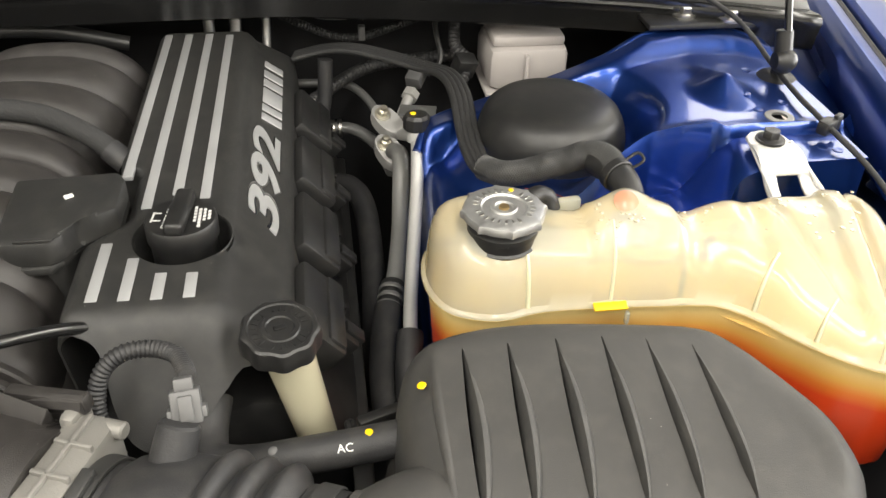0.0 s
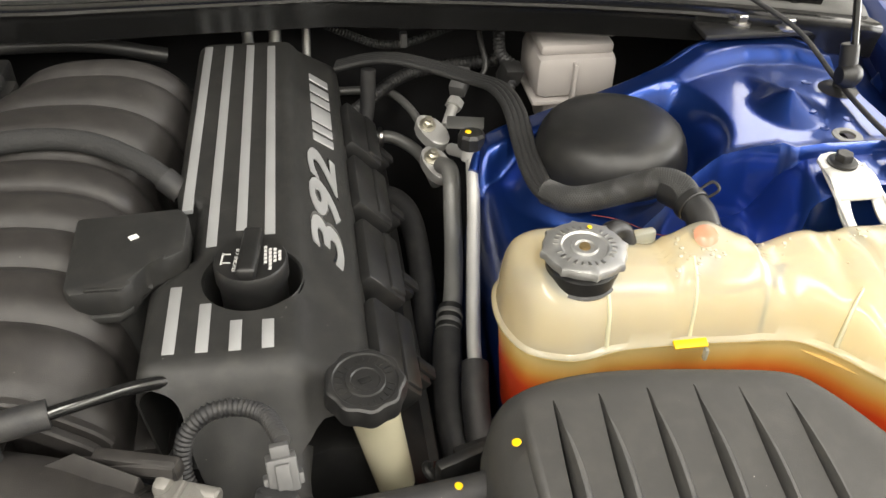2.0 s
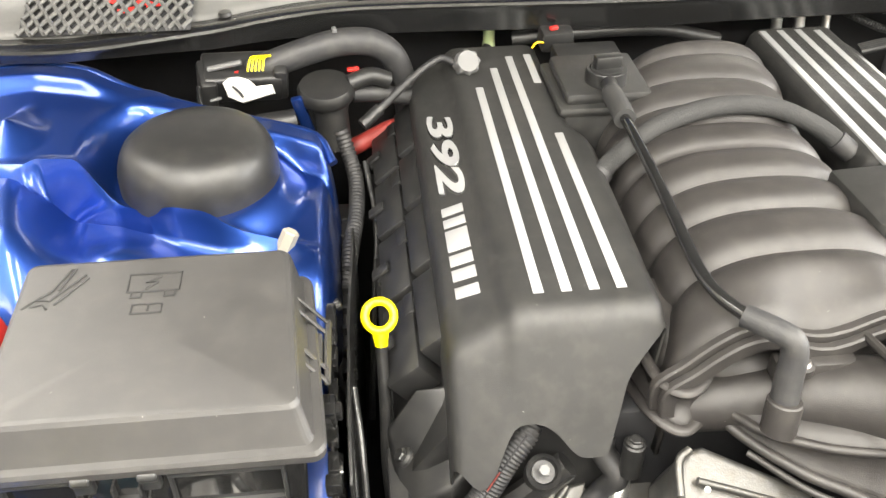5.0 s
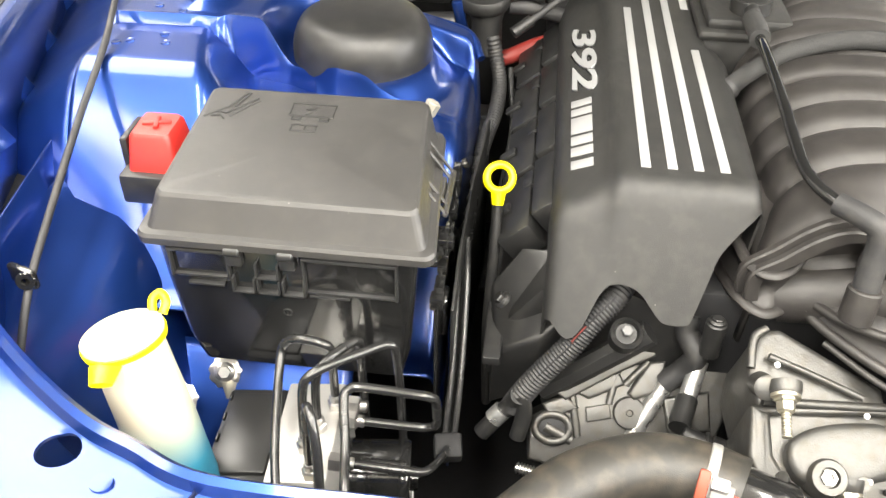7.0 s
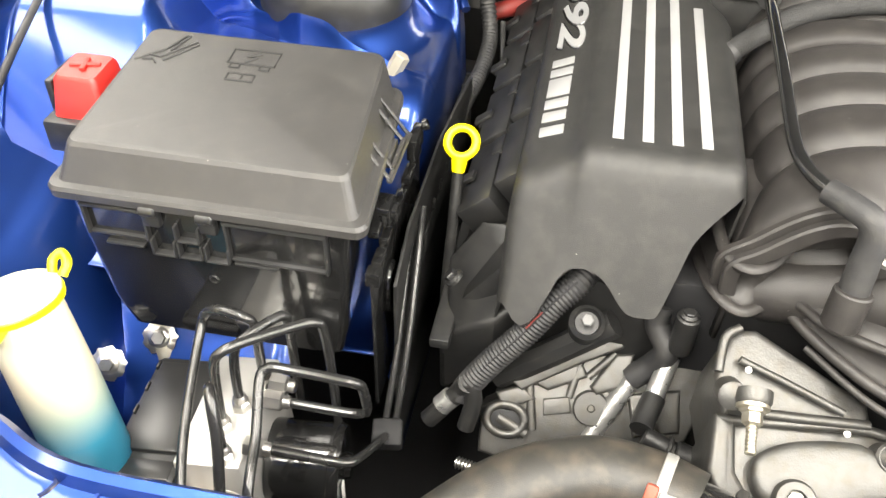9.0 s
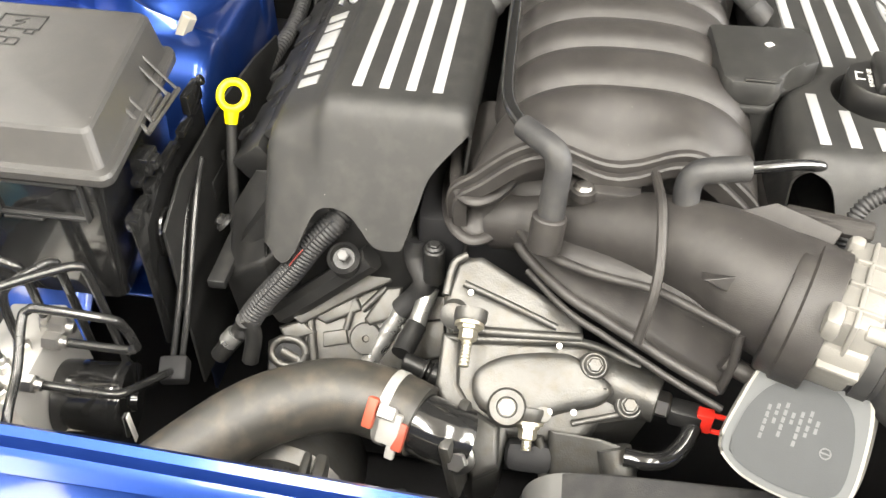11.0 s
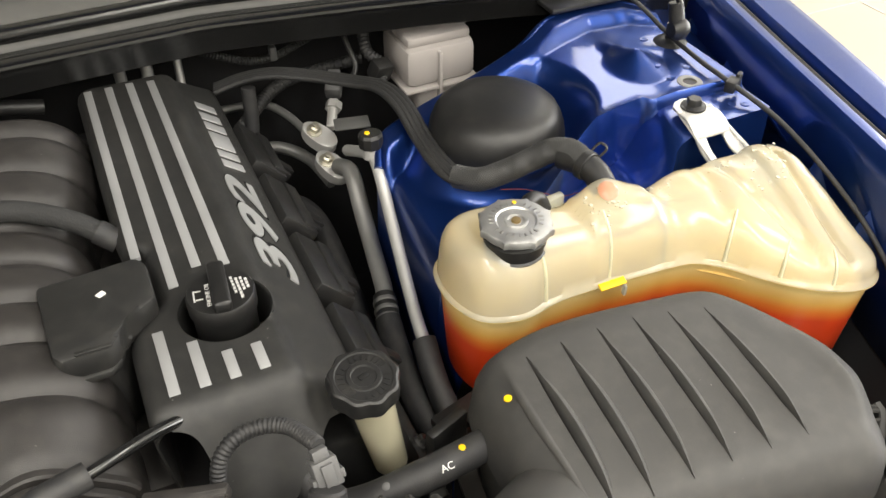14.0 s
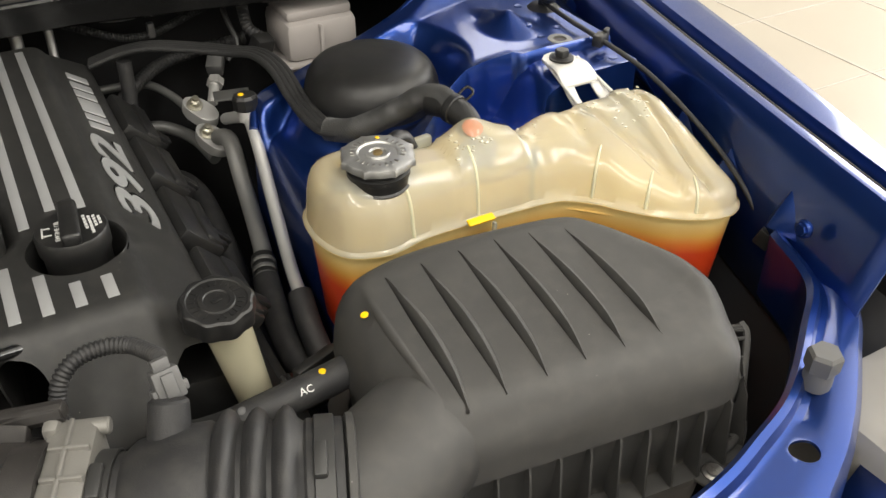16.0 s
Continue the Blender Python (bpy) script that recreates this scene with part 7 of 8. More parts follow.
icon([[(ix - 0.015, iy - 0.034), (ix - 0.015, iy - 0.024), (ix - 0.008, iy - 0.023), (ix - 0.001, iy - 0.024), (ix + 0.006, iy - 0.023), (ix + 0.011, iy - 0.024), (ix + 0.011, iy - 0.034), (ix - 0.015, iy - 0.034)], [(ix - 0.001, iy - 0.024), (ix - 0.001, iy - 0.031)]], "manual_icon")
icon([[(-0.712, 0.602), (-0.702, 0.612), (-0.69, 0.622), (-0.678, 0.648), (-0.674, 0.648), (-0.684, 0.622)], [(-0.702, 0.612), (-0.69, 0.61), (-0.664, 0.64), (-0.661, 0.636), (-0.685, 0.605)], [(-0.705, 0.604), (-0.695, 0.606), (-0.69, 0.60)]], "tool_icon")
single("pale_clip", cyl((-0.514, 0.763, 0.888), (-0.492, 0.772, 0.930), 0.0095, 6), material("cream_plastic", (0.24, 0.225, 0.185), 0.5), "cream plastic stud behind the fuse box", "clip")
jp = thing("jump_terminal", "red plastic jump-start terminal cover in black holder", "battery terminal", (-0.765, 0.60, 0.93))
part("cover", join(loft([quad_ring(-0.79, -0.735, 0.566, 0.625, 0.935, 0.935, 0.006), quad_ring(-0.785, -0.74, 0.572, 0.62, 0.972, 0.974, 0.006), quad_ring(-0.782, -0.743, 0.575, 0.617, 0.976, 0.978, 0.005)]), obox((-0.762, 0.597, 0.978), (0.03, 0.005, 0.003), (0, 0, 12), 0.001), obox((-0.762, 0.597, 0.9785), (0.005, 0.022, 0.003), (0, 0, 12), 0.001)), RED, jp)
part("holder", join(box(-0.798, -0.728, 0.556, 0.632, 0.90, 0.935, 0.004), box(-0.80, -0.792, 0.58, 0.63, 0.93, 0.965, 0.002)), BLACK, jp)

# added plate hiding the blue tower side, for black plates and shade there
part("dark_filler_plate", slab([(-0.436, 0.50, 0.84), (-0.436, 0.56, 0.866), (-0.434, 0.70, 0.872), (-0.430, 0.80, 0.865), (-0.428, 0.88, 0.85), (-0.428, 0.88, 0.60), (-0.434, 0.70, 0.60), (-0.436, 0.50, 0.60)], (-0.003, 0, 0), 0.001), BLACK, fz, "black plate added for dark plates and shade beside the box")

# ---- washer bottle ----
wb = thing("washer_bottle", "white plastic washer bottle with yellow cap and blue fluid", "washer bottle", (-0.66, 0.31, 0.7))
WA = Vector((-0.19, 0.12, 1)).normalized()
w0 = Vector((-0.713, 0.358, 0.906))
part("bottle", lathe([(0.0345, -0.24), (0.0345, -0.10), (0.0325, -0.02), (0.032, -0.006), (0.030, -0.003)], w0, WA, 40, cap=False), liquid_material("white_bottle_plastic", [(0.68, (0.02, 0.2, 0.36)), (0.775, (0.05, 0.33, 0.5)), (0.805, (0.36, 0.46, 0.4)), (0.835, (0.66, 0.6, 0.45)), (0.93, (0.72, 0.67, 0.52))], 0.38, 0.25), wb, thick=0.0015)
part("fluid", lathe([(0.0315, -0.238), (0.032, -0.115), (0, -0.115)], w0, WA, 36), liquid_material("blue_washer_fluid", [(0.72, (0.01, 0.25, 0.5)), (0.82, (0.05, 0.45, 0.7))]), wb, "blue washer fluid")
part("rim", lathe([(0.033, -0.008), (0.0372, -0.008), (0.0378, -0.003), (0.0355, -0.001), (0.033, -0.001)], w0, WA, 40, cap=False), YELLOW, wb, "yellow cap rim")
CAPW = material("pale_yellow_cap", (0.66, 0.63, 0.36), 0.35, bump=0.05)
part("cap", lathe([(0.0365, -0.002), (0.0365, 0.002), (0.031, 0.005), (0.020, 0.006), (0.012, 0.0045), (0, 0.005)], w0, WA, 40), CAPW, wb)
part("spout_tab", tube([w0 + Vector((0.0, -0.036, -0.004)), w0 + Vector((0.004, -0.055, -0.006))], lambda s: 0.014 - 0.004 * s, 10, flat=0.35), YELLOW, wb)
part("finger_loop", tube([w0 + Vector((0.016, 0.030, 0.002)), w0 + Vector((0.014, 0.038, 0.009)), w0 + Vector((0.020, 0.043, 0.013)), w0 + Vector((0.027, 0.037, 0.009)), w0 + Vector((0.026, 0.028, 0.002))], 0.004, 10), YELLOW, wb)
for c in ((-0.696, 0.502, 0.713), (-0.73, 0.455, 0.715)):
    single("panel_fastener", join(lathe([(0.017, 0), (0.018, 0.003), (0.013, 0.005)], c, (0.2, -0.7, 0.6), 24, lobe=lambda a, r: r + 0.0015 * math.cos(a * 9)), hexbolt(Vector(c) + Vector((0.001, -0.004, 0.004)), (0.2, -0.7, 0.6), 0.008, 0.008)), STEEL, "toothed steel fastener on blue panel", "bolt", group="panel fasteners")
part("ground_strap", tube([(-0.69, 0.495, 0.708), (-0.68, 0.48, 0.68), (-0.67, 0.46, 0.66)], 0.009, 10, flat=0.3), ZINC, lw)
pl = grid(lambda x, k: Vector((x, 0.53 - 0.10 * k, 0.735 - 0.09 * k)), span(-0.80, -0.55, 10), span(0, 1, 8))
single("blue_apron", pl, BLUE, "metallic blue apron panel below fuse box", "inner wing", "structure", thick=0.003)

# ---- brake control unit ----
ab = thing("brake_control_unit", "aluminium brake control block with black motor and steel pipes", "brake unit", (-0.56, 0.40, 0.66))
am = pose(-0.559, 0.40, 0.715, 0, -4, 3)
part("block", box(-0.031, 0.030, -0.064, 0.064, -0.055, 0.048, 0.003, am), material("machined_aluminium", (0.55, 0.54, 0.52), 0.4, metal=0.6, bump=0.25, grain=900, vary=0.1), ab, "machined aluminium block")
part("bore_plug", lathe([(0.014, 0), (0.014, 0.003), (0.011, 0.003), (0.010, 0.001), (0, 0.001)], am @ Vector((0.012, -0.062, 0.0)), am.to_3x3() @ Vector((0, -1, 0)), 24), STEEL, ab)
part("control_box", join(box(-0.10, -0.0305, -0.075, 0.07, -0.06, 0.032, 0.005, am), box(-0.093, -0.036, -0.045, 0.06, 0.030, 0.037, 0.003, am), box(-0.09, -0.036, -0.072, -0.052, 0.026, 0.033, 0.002, am)), RAILP, ab, "black plastic control box")
for k in range(5):
    part("box_rib", box(-0.097, -0.0945, -0.06 + k * 0.028, -0.05 + k * 0.028, 0.028, 0.0355, 0.0008, am), RAILP, ab)
for y in (-0.058, 0.045):
    part("box_screw", cyl(am @ Vector((-0.052, y, 0.022)), am @ Vector((-0.03, y, 0.022)), 0.005), STEEL, ab)
mo = Vector((-0.53, 0.403, 0.69))
ma = Vector((1, 0.12, -0.03)).normalized()
part("motor", lathe([(0.040, 0), (0.0405, 0.004), (0.0405, 0.058), (0.042, 0.059), (0.042, 0.066), (0.039, 0.07), (0.014, 0.072), (0.012, 0.078), (0, 0.078)], mo, ma, 40), GLOSS, ab, "gloss black motor")
part("motor_label", obox(mo + ma * 0.074 + Vector((0.002, -0.025, -0.014)), (0.002, 0.008, 0.042), (0, 0, 8), 0.0006), WHITE, ab, "pale label strip")
NUTS = [(-0.540, 0.433, 0.762), (-0.551, 0.402, 0.762), (-0.558, 0.376, 0.762), (-0.545, 0.346, 0.762)]
for p in NUTS:
    part("pipe_nut", join(lathe([(0.0088, 0), (0.0088, 0.010), (0.007, 0.012)], p, (0, 0, 1), 6), lathe([(0.0062, 0.01), (0.0062, 0.018), (0.005, 0.02)], p, (0, 0, 1), 14)), STEEL, ab, sharp=25)
PIPE = material("black_brake_pipe", (0.03, 0.03, 0.03), 0.25, metal=0.5, bump=0.05, coat=0.4)
runs = [
    [NUTS[0], (-0.540, 0.433, 0.80), (-0.539, 0.430, 0.845), (-0.546, 0.428, 0.857), (-0.57, 0.432, 0.857), (-0.585, 0.435, 0.848), (-0.590, 0.425, 0.83), (-0.578, 0.35, 0.795), (-0.562, 0.29, 0.76), (-0.555, 0.265, 0.70)],
    [NUTS[1], (-0.551, 0.402, 0.80), (-0.548, 0.404, 0.838), (-0.540, 0.415, 0.848), (-0.524, 0.438, 0.849), (-0.517, 0.446, 0.846), (-0.515, 0.449, 0.83), (-0.514, 0.452, 0.72)],
    [NUTS[2], (-0.557, 0.376, 0.80), (-0.553, 0.375, 0.85), (-0.546, 0.377, 0.866), (-0.53, 0.390, 0.869), (-0.495, 0.423, 0.863), (-0.482, 0.432, 0.86), (-0.477, 0.435, 0.85), (-0.474, 0.437, 0.80), (-0.472, 0.44, 0.70)],
    [NUTS[3], (-0.545, 0.346, 0.80), (-0.540, 0.34, 0.86), (-0.536, 0.333, 0.874), (-0.530, 0.322, 0.870), (-0.523, 0.305, 0.84), (-0.52, 0.285, 0.79), (-0.52, 0.265, 0.70)],
    [(-0.498, 0.265, 0.70), (-0.50, 0.29, 0.79), (-0.508, 0.34, 0.815), (-0.516, 0.378, 0.838), (-0.512, 0.386, 0.844), (-0.50, 0.388, 0.846), (-0.45, 0.391, 0.840), (-0.438, 0.393, 0.836), (-0.433, 0.398, 0.825), (-0.433, 0.408, 0.785), (-0.440, 0.411, 0.773), (-0.455, 0.411, 0.771), (-0.508, 0.409, 0.774)],
    [(-0.508, 0.357, 0.773), (-0.46, 0.363, 0.763), (-0.442, 0.368, 0.757), (-0.434, 0.378, 0.752), (-0.428, 0.41, 0.73), (-0.425, 0.442, 0.705)],
    [(-0.43, 0.45, 0.70), (-0.428, 0.50, 0.76), (-0.43, 0.56, 0.83), (-0.432, 0.60, 0.85)],
    [(-0.42, 0.45, 0.70), (-0.418, 0.50, 0.76), (-0.42, 0.56, 0.83), (-0.425, 0.61, 0.86)],
]
for r in runs:
    part("brake_pipe", tube(r, 0.0046 if len(r) > 4 else 0.0035, 12, 6), PIPE, ab)
for p in ((-0.529, 0.409, 0.774), (-0.529, 0.425, 0.778), (-0.529, 0.357, 0.773)):
    part("pipe_nut", join(lathe([(0.0095, 0), (0.0095, 0.015), (0.007, 0.017)], p, (1, 0.0, -0.03), 6), cyl(Vector(p), Vector(p) + Vector((0.024, 0, -0.0005)), 0.0062)), STEEL, ab, sharp=25)
part("pipe_clip", obox((-0.425, 0.445, 0.702), (0.03, 0.028, 0.022), (20, 0, 10), 0.004), DARK, ab)

ab.location += Vector((-0.008, -0.004, -0.006))

# ---- dipstick and side wiring ----
ds = thing("dipstick", "yellow plastic dipstick ring on dark tube", "dipstick", (-0.404, 0.64, 0.85))
rp = [Vector((-0.403 + 0.0145 * math.cos(a), 0.648 + 0.0105 * math.sin(a), 0.909 + 0.0105 * math.sin(a))) for a in span(0, 2 * math.pi, 24)]
part("ring", tube(rp, 0.0045, 10, 1, caps=False), YELLOW, ds)
part("stem", tube([(-0.403, 0.637, 0.897), (-0.403, 0.63, 0.885)], lambda s: 0.0085 - 0.002 * s, 12), YELLOW, ds)
part("tube", tube([(-0.403, 0.632, 0.888), (-0.403, 0.61, 0.83), (-0.405, 0.59, 0.74), (-0.40, 0.58, 0.62)], 0.006, 10), BLACK, ds)
lh = thing("engine_loom", "black corrugated wiring loom beside ignition coils", "wiring", (-0.43, 0.9, 0.85))
part("loom", tube([(-0.44, 1.04, 0.90), (-0.432, 1.03, 0.87), (-0.424, 1.0, 0.845), (-0.425, 0.94, 0.83), (-0.435, 0.87, 0.82), (-0.445, 0.78, 0.80), (-0.45, 0.70, 0.78)], 0.011, 12, rings=60, depth=0.0016), RUBBER, lh, sharp=80)
part("tray", join(obox((-0.447, 0.80, 0.80), (0.03, 0.36, 0.03), (2, 0, 0), 0.004), *[obox((-0.438, 0.66 + 0.035 * k, 0.818), (0.016, 0.008, 0.012), (0, 0, 0), 0.002) for k in range(9)]), BLACK, lh)
part("wire", tube([(-0.41, 1.02, 0.86), (-0.40, 0.95, 0.80), (-0.41, 0.85, 0.74), (-0.42, 0.70, 0.70)], 0.004, 8), BLACK, lh)
rcb = thing("battery_cable", "red-sheathed battery cable behind the cover", "cable", (-0.39, 1.1, 0.84))
part("sheath", tube([(-0.435, 1.09, 0.838), (-0.41, 1.098, 0.845), (-0.375, 1.10, 0.862), (-0.345, 1.10, 0.872)], 0.0125, 12), material("dull_red_sheath", (0.24, 0.028, 0.022), 0.55, bump=0.2), rcb)

# ---- rear left: hoses, valve, connectors ----
rh = thing("heater_hose", "thick black hose along the firewall", "hose", (-0.42, 1.11, 0.98))
part("hose", tube([(-0.555, 1.085, 0.966), (-0.52, 1.09, 0.979), (-0.47, 1.097, 0.992), (-0.43, 1.103, 0.998), (-0.39, 1.11, 0.992), (-0.362, 1.115, 0.968), (-0.348, 1.12, 0.92), (-0.34, 1.125, 0.84)], 0.0185, 20), RUBBER, rh)
part("seam_tab", obox((-0.439, 1.098, 1.018), (0.006, 0.010, 0.006), (0, 0, 10), 0.001), GREY, rh)
vv = thing("vacuum_valve", "black plastic valve canister beside the strut tower", "valve", (-0.455, 1.06, 0.86))
part("head", lathe([(0.036, 0.0), (0.0385, 0.004), (0.0385, 0.014), (0.035, 0.02), (0.02, 0.022), (0, 0.022)], (-0.456, 1.07, 0.935), (0, -0.15, 1), 32), BLACK, vv)
part("body", lathe([(0.022, -0.07), (0.023, -0.02), (0.028, 0.0)], (-0.452, 1.066, 0.935), (-0.05, 0.2, 1), 24), BLACK, vv)
part("port", tube([(-0.425, 1.075, 0.95), (-0.395, 1.085, 0.955), (-0.37, 1.09, 0.945)], 0.012, 12), BLACK, vv)
part("red_tab", obox((-0.418, 1.09, 0.964), (0.016, 0.008, 0.004), (0, 0, 10), 0.001), RED, vv, "small red lock tab")
part("stay", obox((-0.485, 1.055, 0.90), (0.016, 0.01, 0.10), (10, -12, 0), 0.003), BLUE, vv, "blue painted stay")
sp = thing("vent_hose", "thin black vent hose from cover to valve", "hose", (-0.34, 1.07, 0.95))
part("hose", tube([(-0.275, 1.07, 0.972), (-0.30, 1.085, 0.975), (-0.34, 1.07, 0.955), (-0.38, 1.045, 0.93), (-0.405, 1.03, 0.915)], 0.0052, 10), RUBBER, sp)
part("end", tube([(-0.385, 1.043, 0.927), (-0.41, 1.027, 0.912)], 0.0085, 12), BLACK, sp)
part("second_hose", tube([(-0.33, 1.10, 0.91), (-0.38, 1.09, 0.925), (-0.42, 1.085, 0.93)], 0.012, 12), RUBBER, sp)
kb = thing("cover_stud", "grey plastic stud cap at rear of engine cover", "stud cap", (-0.266, 1.065, 0.965))
part("cap", lathe([(0.014, -0.012), (0.0165, -0.010), (0.0165, 0.008), (0.014, 0.012), (0, 0.012)], (-0.266, 1.061, 0.978), (0.1, -0.75, 0.65), 40, lobe=lambda a, r: r + (0.0012 * math.cos(a * 8) if r > 0.015 else 0)), GREY, kb)
part("stem", tube([(-0.262, 1.07, 0.97), (-0.25, 1.10, 0.96), (-0.235, 1.13, 0.95)], 0.008, 10), BLACK, kb)
gc = thing("vent_line", "thin black vent line with pale green cap", "hose", (-0.217, 1.185, 0.95))
part("line", tube([(-0.25, 1.13, 0.92), (-0.235, 1.16, 0.93), (-0.219, 1.18, 0.945)], 0.009, 12), BLACK, gc)
part("cap", join(cyl((-0.218, 1.183, 0.943), (-0.217, 1.19, 0.976), 0.0085, 18, 0.003), lathe([(0.0095, 0), (0.0095, 0.008), (0.008, 0.01)], (-0.218, 1.184, 0.943), (0.02, 0.2, 1), 18)), material("green_plastic", (0.42, 0.5, 0.25), 0.4, bump=0.05), gc)
cn = thing("multi_connector", "black wiring connector with yellow wires and white tape", "connector", (-0.545, 1.08, 0.96))
part("shell", join(obox((-0.566, 1.088, 0.962), (0.105, 0.055, 0.045), (22, 4, 8), 0.006, 3), obox((-0.612, 1.074, 0.958), (0.022, 0.05, 0.05), (22, 4, 14), 0.005), obox((-0.515, 1.09, 0.962), (0.018, 0.045, 0.052), (22, 4, 2), 0.004)), BLACK, cn)
part("side_cable", tube([(-0.62, 1.08, 0.955), (-0.615, 1.055, 0.93), (-0.585, 1.04, 0.915), (-0.53, 1.03, 0.905)], 0.008, 10), BLACK, cn)
part("latch_bar", tube([(-0.606, 1.066, 0.985), (-0.562, 1.068, 0.992)], 0.0038, 8, 1), GREY, cn, "grey latch bar")
for k in range(3):
    part("shell_rib", obox((-0.610 + 0.005 * k, 1.052, 0.968 - 0.010 * k), (0.016, 0.004, 0.0035), (22, -8, 10), 0.001), GREY, cn)
YW = (-0.541, 1.062, 0.999)
for k in range(5):
    part("yellow_wire", tube([(YW[0] - 0.012 + k * 0.0048, YW[1] - 0.012, YW[2] - 0.012), (YW[0] - 0.008 + k * 0.0045, YW[1], YW[2]), (YW[0] - 0.004 + k * 0.0052, YW[1] + 0.014, YW[2] - 0.003)], 0.0014, 6), YELLOW, cn)
CREAM = material("crumpled_cream_tape", (0.42, 0.41, 0.39), 0.65, bump=0.8, grain=150)
part("white_tag", slab([(-0.587, 1.047, 0.974), (-0.578, 1.050, 0.980), (-0.566, 1.049, 0.981), (-0.545, 1.043, 0.969), (-0.525, 1.047, 0.969), (-0.522, 1.046, 0.956), (-0.545, 1.040, 0.953), (-0.564, 1.042, 0.946), (-0.582, 1.044, 0.955)], (0.001, 0.005, -0.003), 0.0012, 0.003), CREAM, cn, "crumpled cream paper tag", sharp=20)
part("tag_mark", tube([(-0.574, 1.0405, 0.972), (-0.566, 1.0385, 0.964), (-0.562, 1.0375, 0.957)], 0.0016, 6), DARK, cn)
part("red_dot", obox((-0.57, 1.068, 0.978), (0.005, 0.005, 0.003)), RED, cn)
part("pipe", tube([(-0.60, 1.01, 0.90), (-0.55, 1.03, 0.915), (-0.50, 1.045, 0.915)], 0.016, 14), BLACK, cn)
bw = thing("rear_wiring", "bundle of dark wires with orange and yellow leads", "wiring", (-0.13, 1.1, 0.98))
part("plug", obox((-0.135, 1.115, 0.985), (0.045, 0.03, 0.03), (10, 0, 5), 0.004), BLACK, bw)
part("lead", tube([(-0.155, 1.10, 0.985), (-0.165, 1.096, 0.987), (-0.172, 1.094, 0.98)], 0.0013, 6), PAINTMARK, bw, "yellow lead")
part("tag", obox((-0.14, 1.108, 1.002), (0.012, 0.006, 0.005), (0, 0, 20), 0.001), RED, bw, "orange-red tag")
part("cable", tube([(-0.19, 1.15, 0.97), (-0.10, 1.14, 0.98), (0.02, 1.15, 0.975), (0.12, 1.16, 0.95)], 0.010, 10), BLACK, bw)
bk = thing("rear_block", "shade-coloured engine rear and bellhousing hoses", "engine part", (0, 1.18, 0.85))
part("rear_hose", tube([(-0.30, 1.20, 0.90), (-0.25, 1.16, 0.92), (-0.22, 1.15, 0.88), (-0.20, 1.14, 0.80)], 0.018, 14), RUBBER, bk)
# rear plate coloured near-black for the shade behind the engine
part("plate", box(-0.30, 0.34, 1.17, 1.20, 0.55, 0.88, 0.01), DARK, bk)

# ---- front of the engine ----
eb = thing("engine_block", "engine block and heads between the covers, coloured near-black for shade", "engine block", (0, 0.8, 0.5))
# block and valley coloured as the shade between the covers
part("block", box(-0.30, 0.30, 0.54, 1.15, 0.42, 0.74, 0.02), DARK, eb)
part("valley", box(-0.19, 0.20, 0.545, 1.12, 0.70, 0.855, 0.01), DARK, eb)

hd = thing("front_casting", "grey cast aluminium cylinder head front with ribs", "engine casting", (-0.24, 0.5, 0.72))
slope = Vector((0.0, -0.75, 0.66))
BACK = Vector((0.0, 0.05, -0.045))


def head_pad(name, pts, lift, bev=0.004):
    """A raised field of the casting, standing out from its sloping face."""
    part(name, slab([Vector(q) + slope * lift for q in pts], BACK, bev), CAST, hd, sharp=30)


head_pad("web", [(-0.349, 0.496, 0.694), (-0.306, 0.514, 0.714), (-0.254, 0.537, 0.741), (-0.205, 0.555, 0.761), (-0.140, 0.560, 0.767), (-0.125, 0.53, 0.733), (-0.15, 0.48, 0.676), (-0.225, 0.470, 0.665), (-0.291, 0.460, 0.653), (-0.346, 0.465, 0.659)], -0.004)
head_pad("flange", [(-0.327, 0.519, 0.72), (-0.234, 0.564, 0.771), (-0.215, 0.562, 0.769), (-0.216, 0.55, 0.755), (-0.254, 0.536, 0.739), (-0.31, 0.512, 0.712)], 0.010, 0.003)
head_pad("field", [(-0.304, 0.519, 0.720), (-0.255, 0.538, 0.741), (-0.246, 0.527, 0.729), (-0.284, 0.514, 0.714)], 0.004)
head_pad("field", [(-0.336, 0.508, 0.708), (-0.310, 0.515, 0.716), (-0.294, 0.507, 0.706), (-0.326, 0.497, 0.695)], 0.006)
head_pad("field", [(-0.222, 0.545, 0.750), (-0.204, 0.547, 0.752), (-0.21, 0.524, 0.725), (-0.236, 0.516, 0.717), (-0.243, 0.521, 0.722)], 0.006)
head_pad("field", [(-0.287, 0.508, 0.707), (-0.262, 0.512, 0.712), (-0.258, 0.502, 0.700), (-0.285, 0.497, 0.695)], 0.002, 0.0015)
head_pad("field", [(-0.193, 0.572, 0.780), (-0.149, 0.571, 0.779), (-0.142, 0.556, 0.762), (-0.172, 0.547, 0.751)], 0.008)
head_pad("field", [(-0.205, 0.520, 0.721), (-0.155, 0.528, 0.730), (-0.150, 0.500, 0.698), (-0.195, 0.492, 0.689)], 0.003)
for a, b, r in (((-0.304, 0.519, 0.721), (-0.294, 0.486, 0.683), 0.0045), ((-0.255, 0.538, 0.742), (-0.262, 0.512, 0.712), 0.004), ((-0.246, 0.527, 0.729), (-0.222, 0.545, 0.750), 0.004), ((-0.33, 0.49, 0.69), (-0.30, 0.482, 0.68), 0.006)):
    part("cast_rib", tube([a, b], r, 10), CAST, hd)
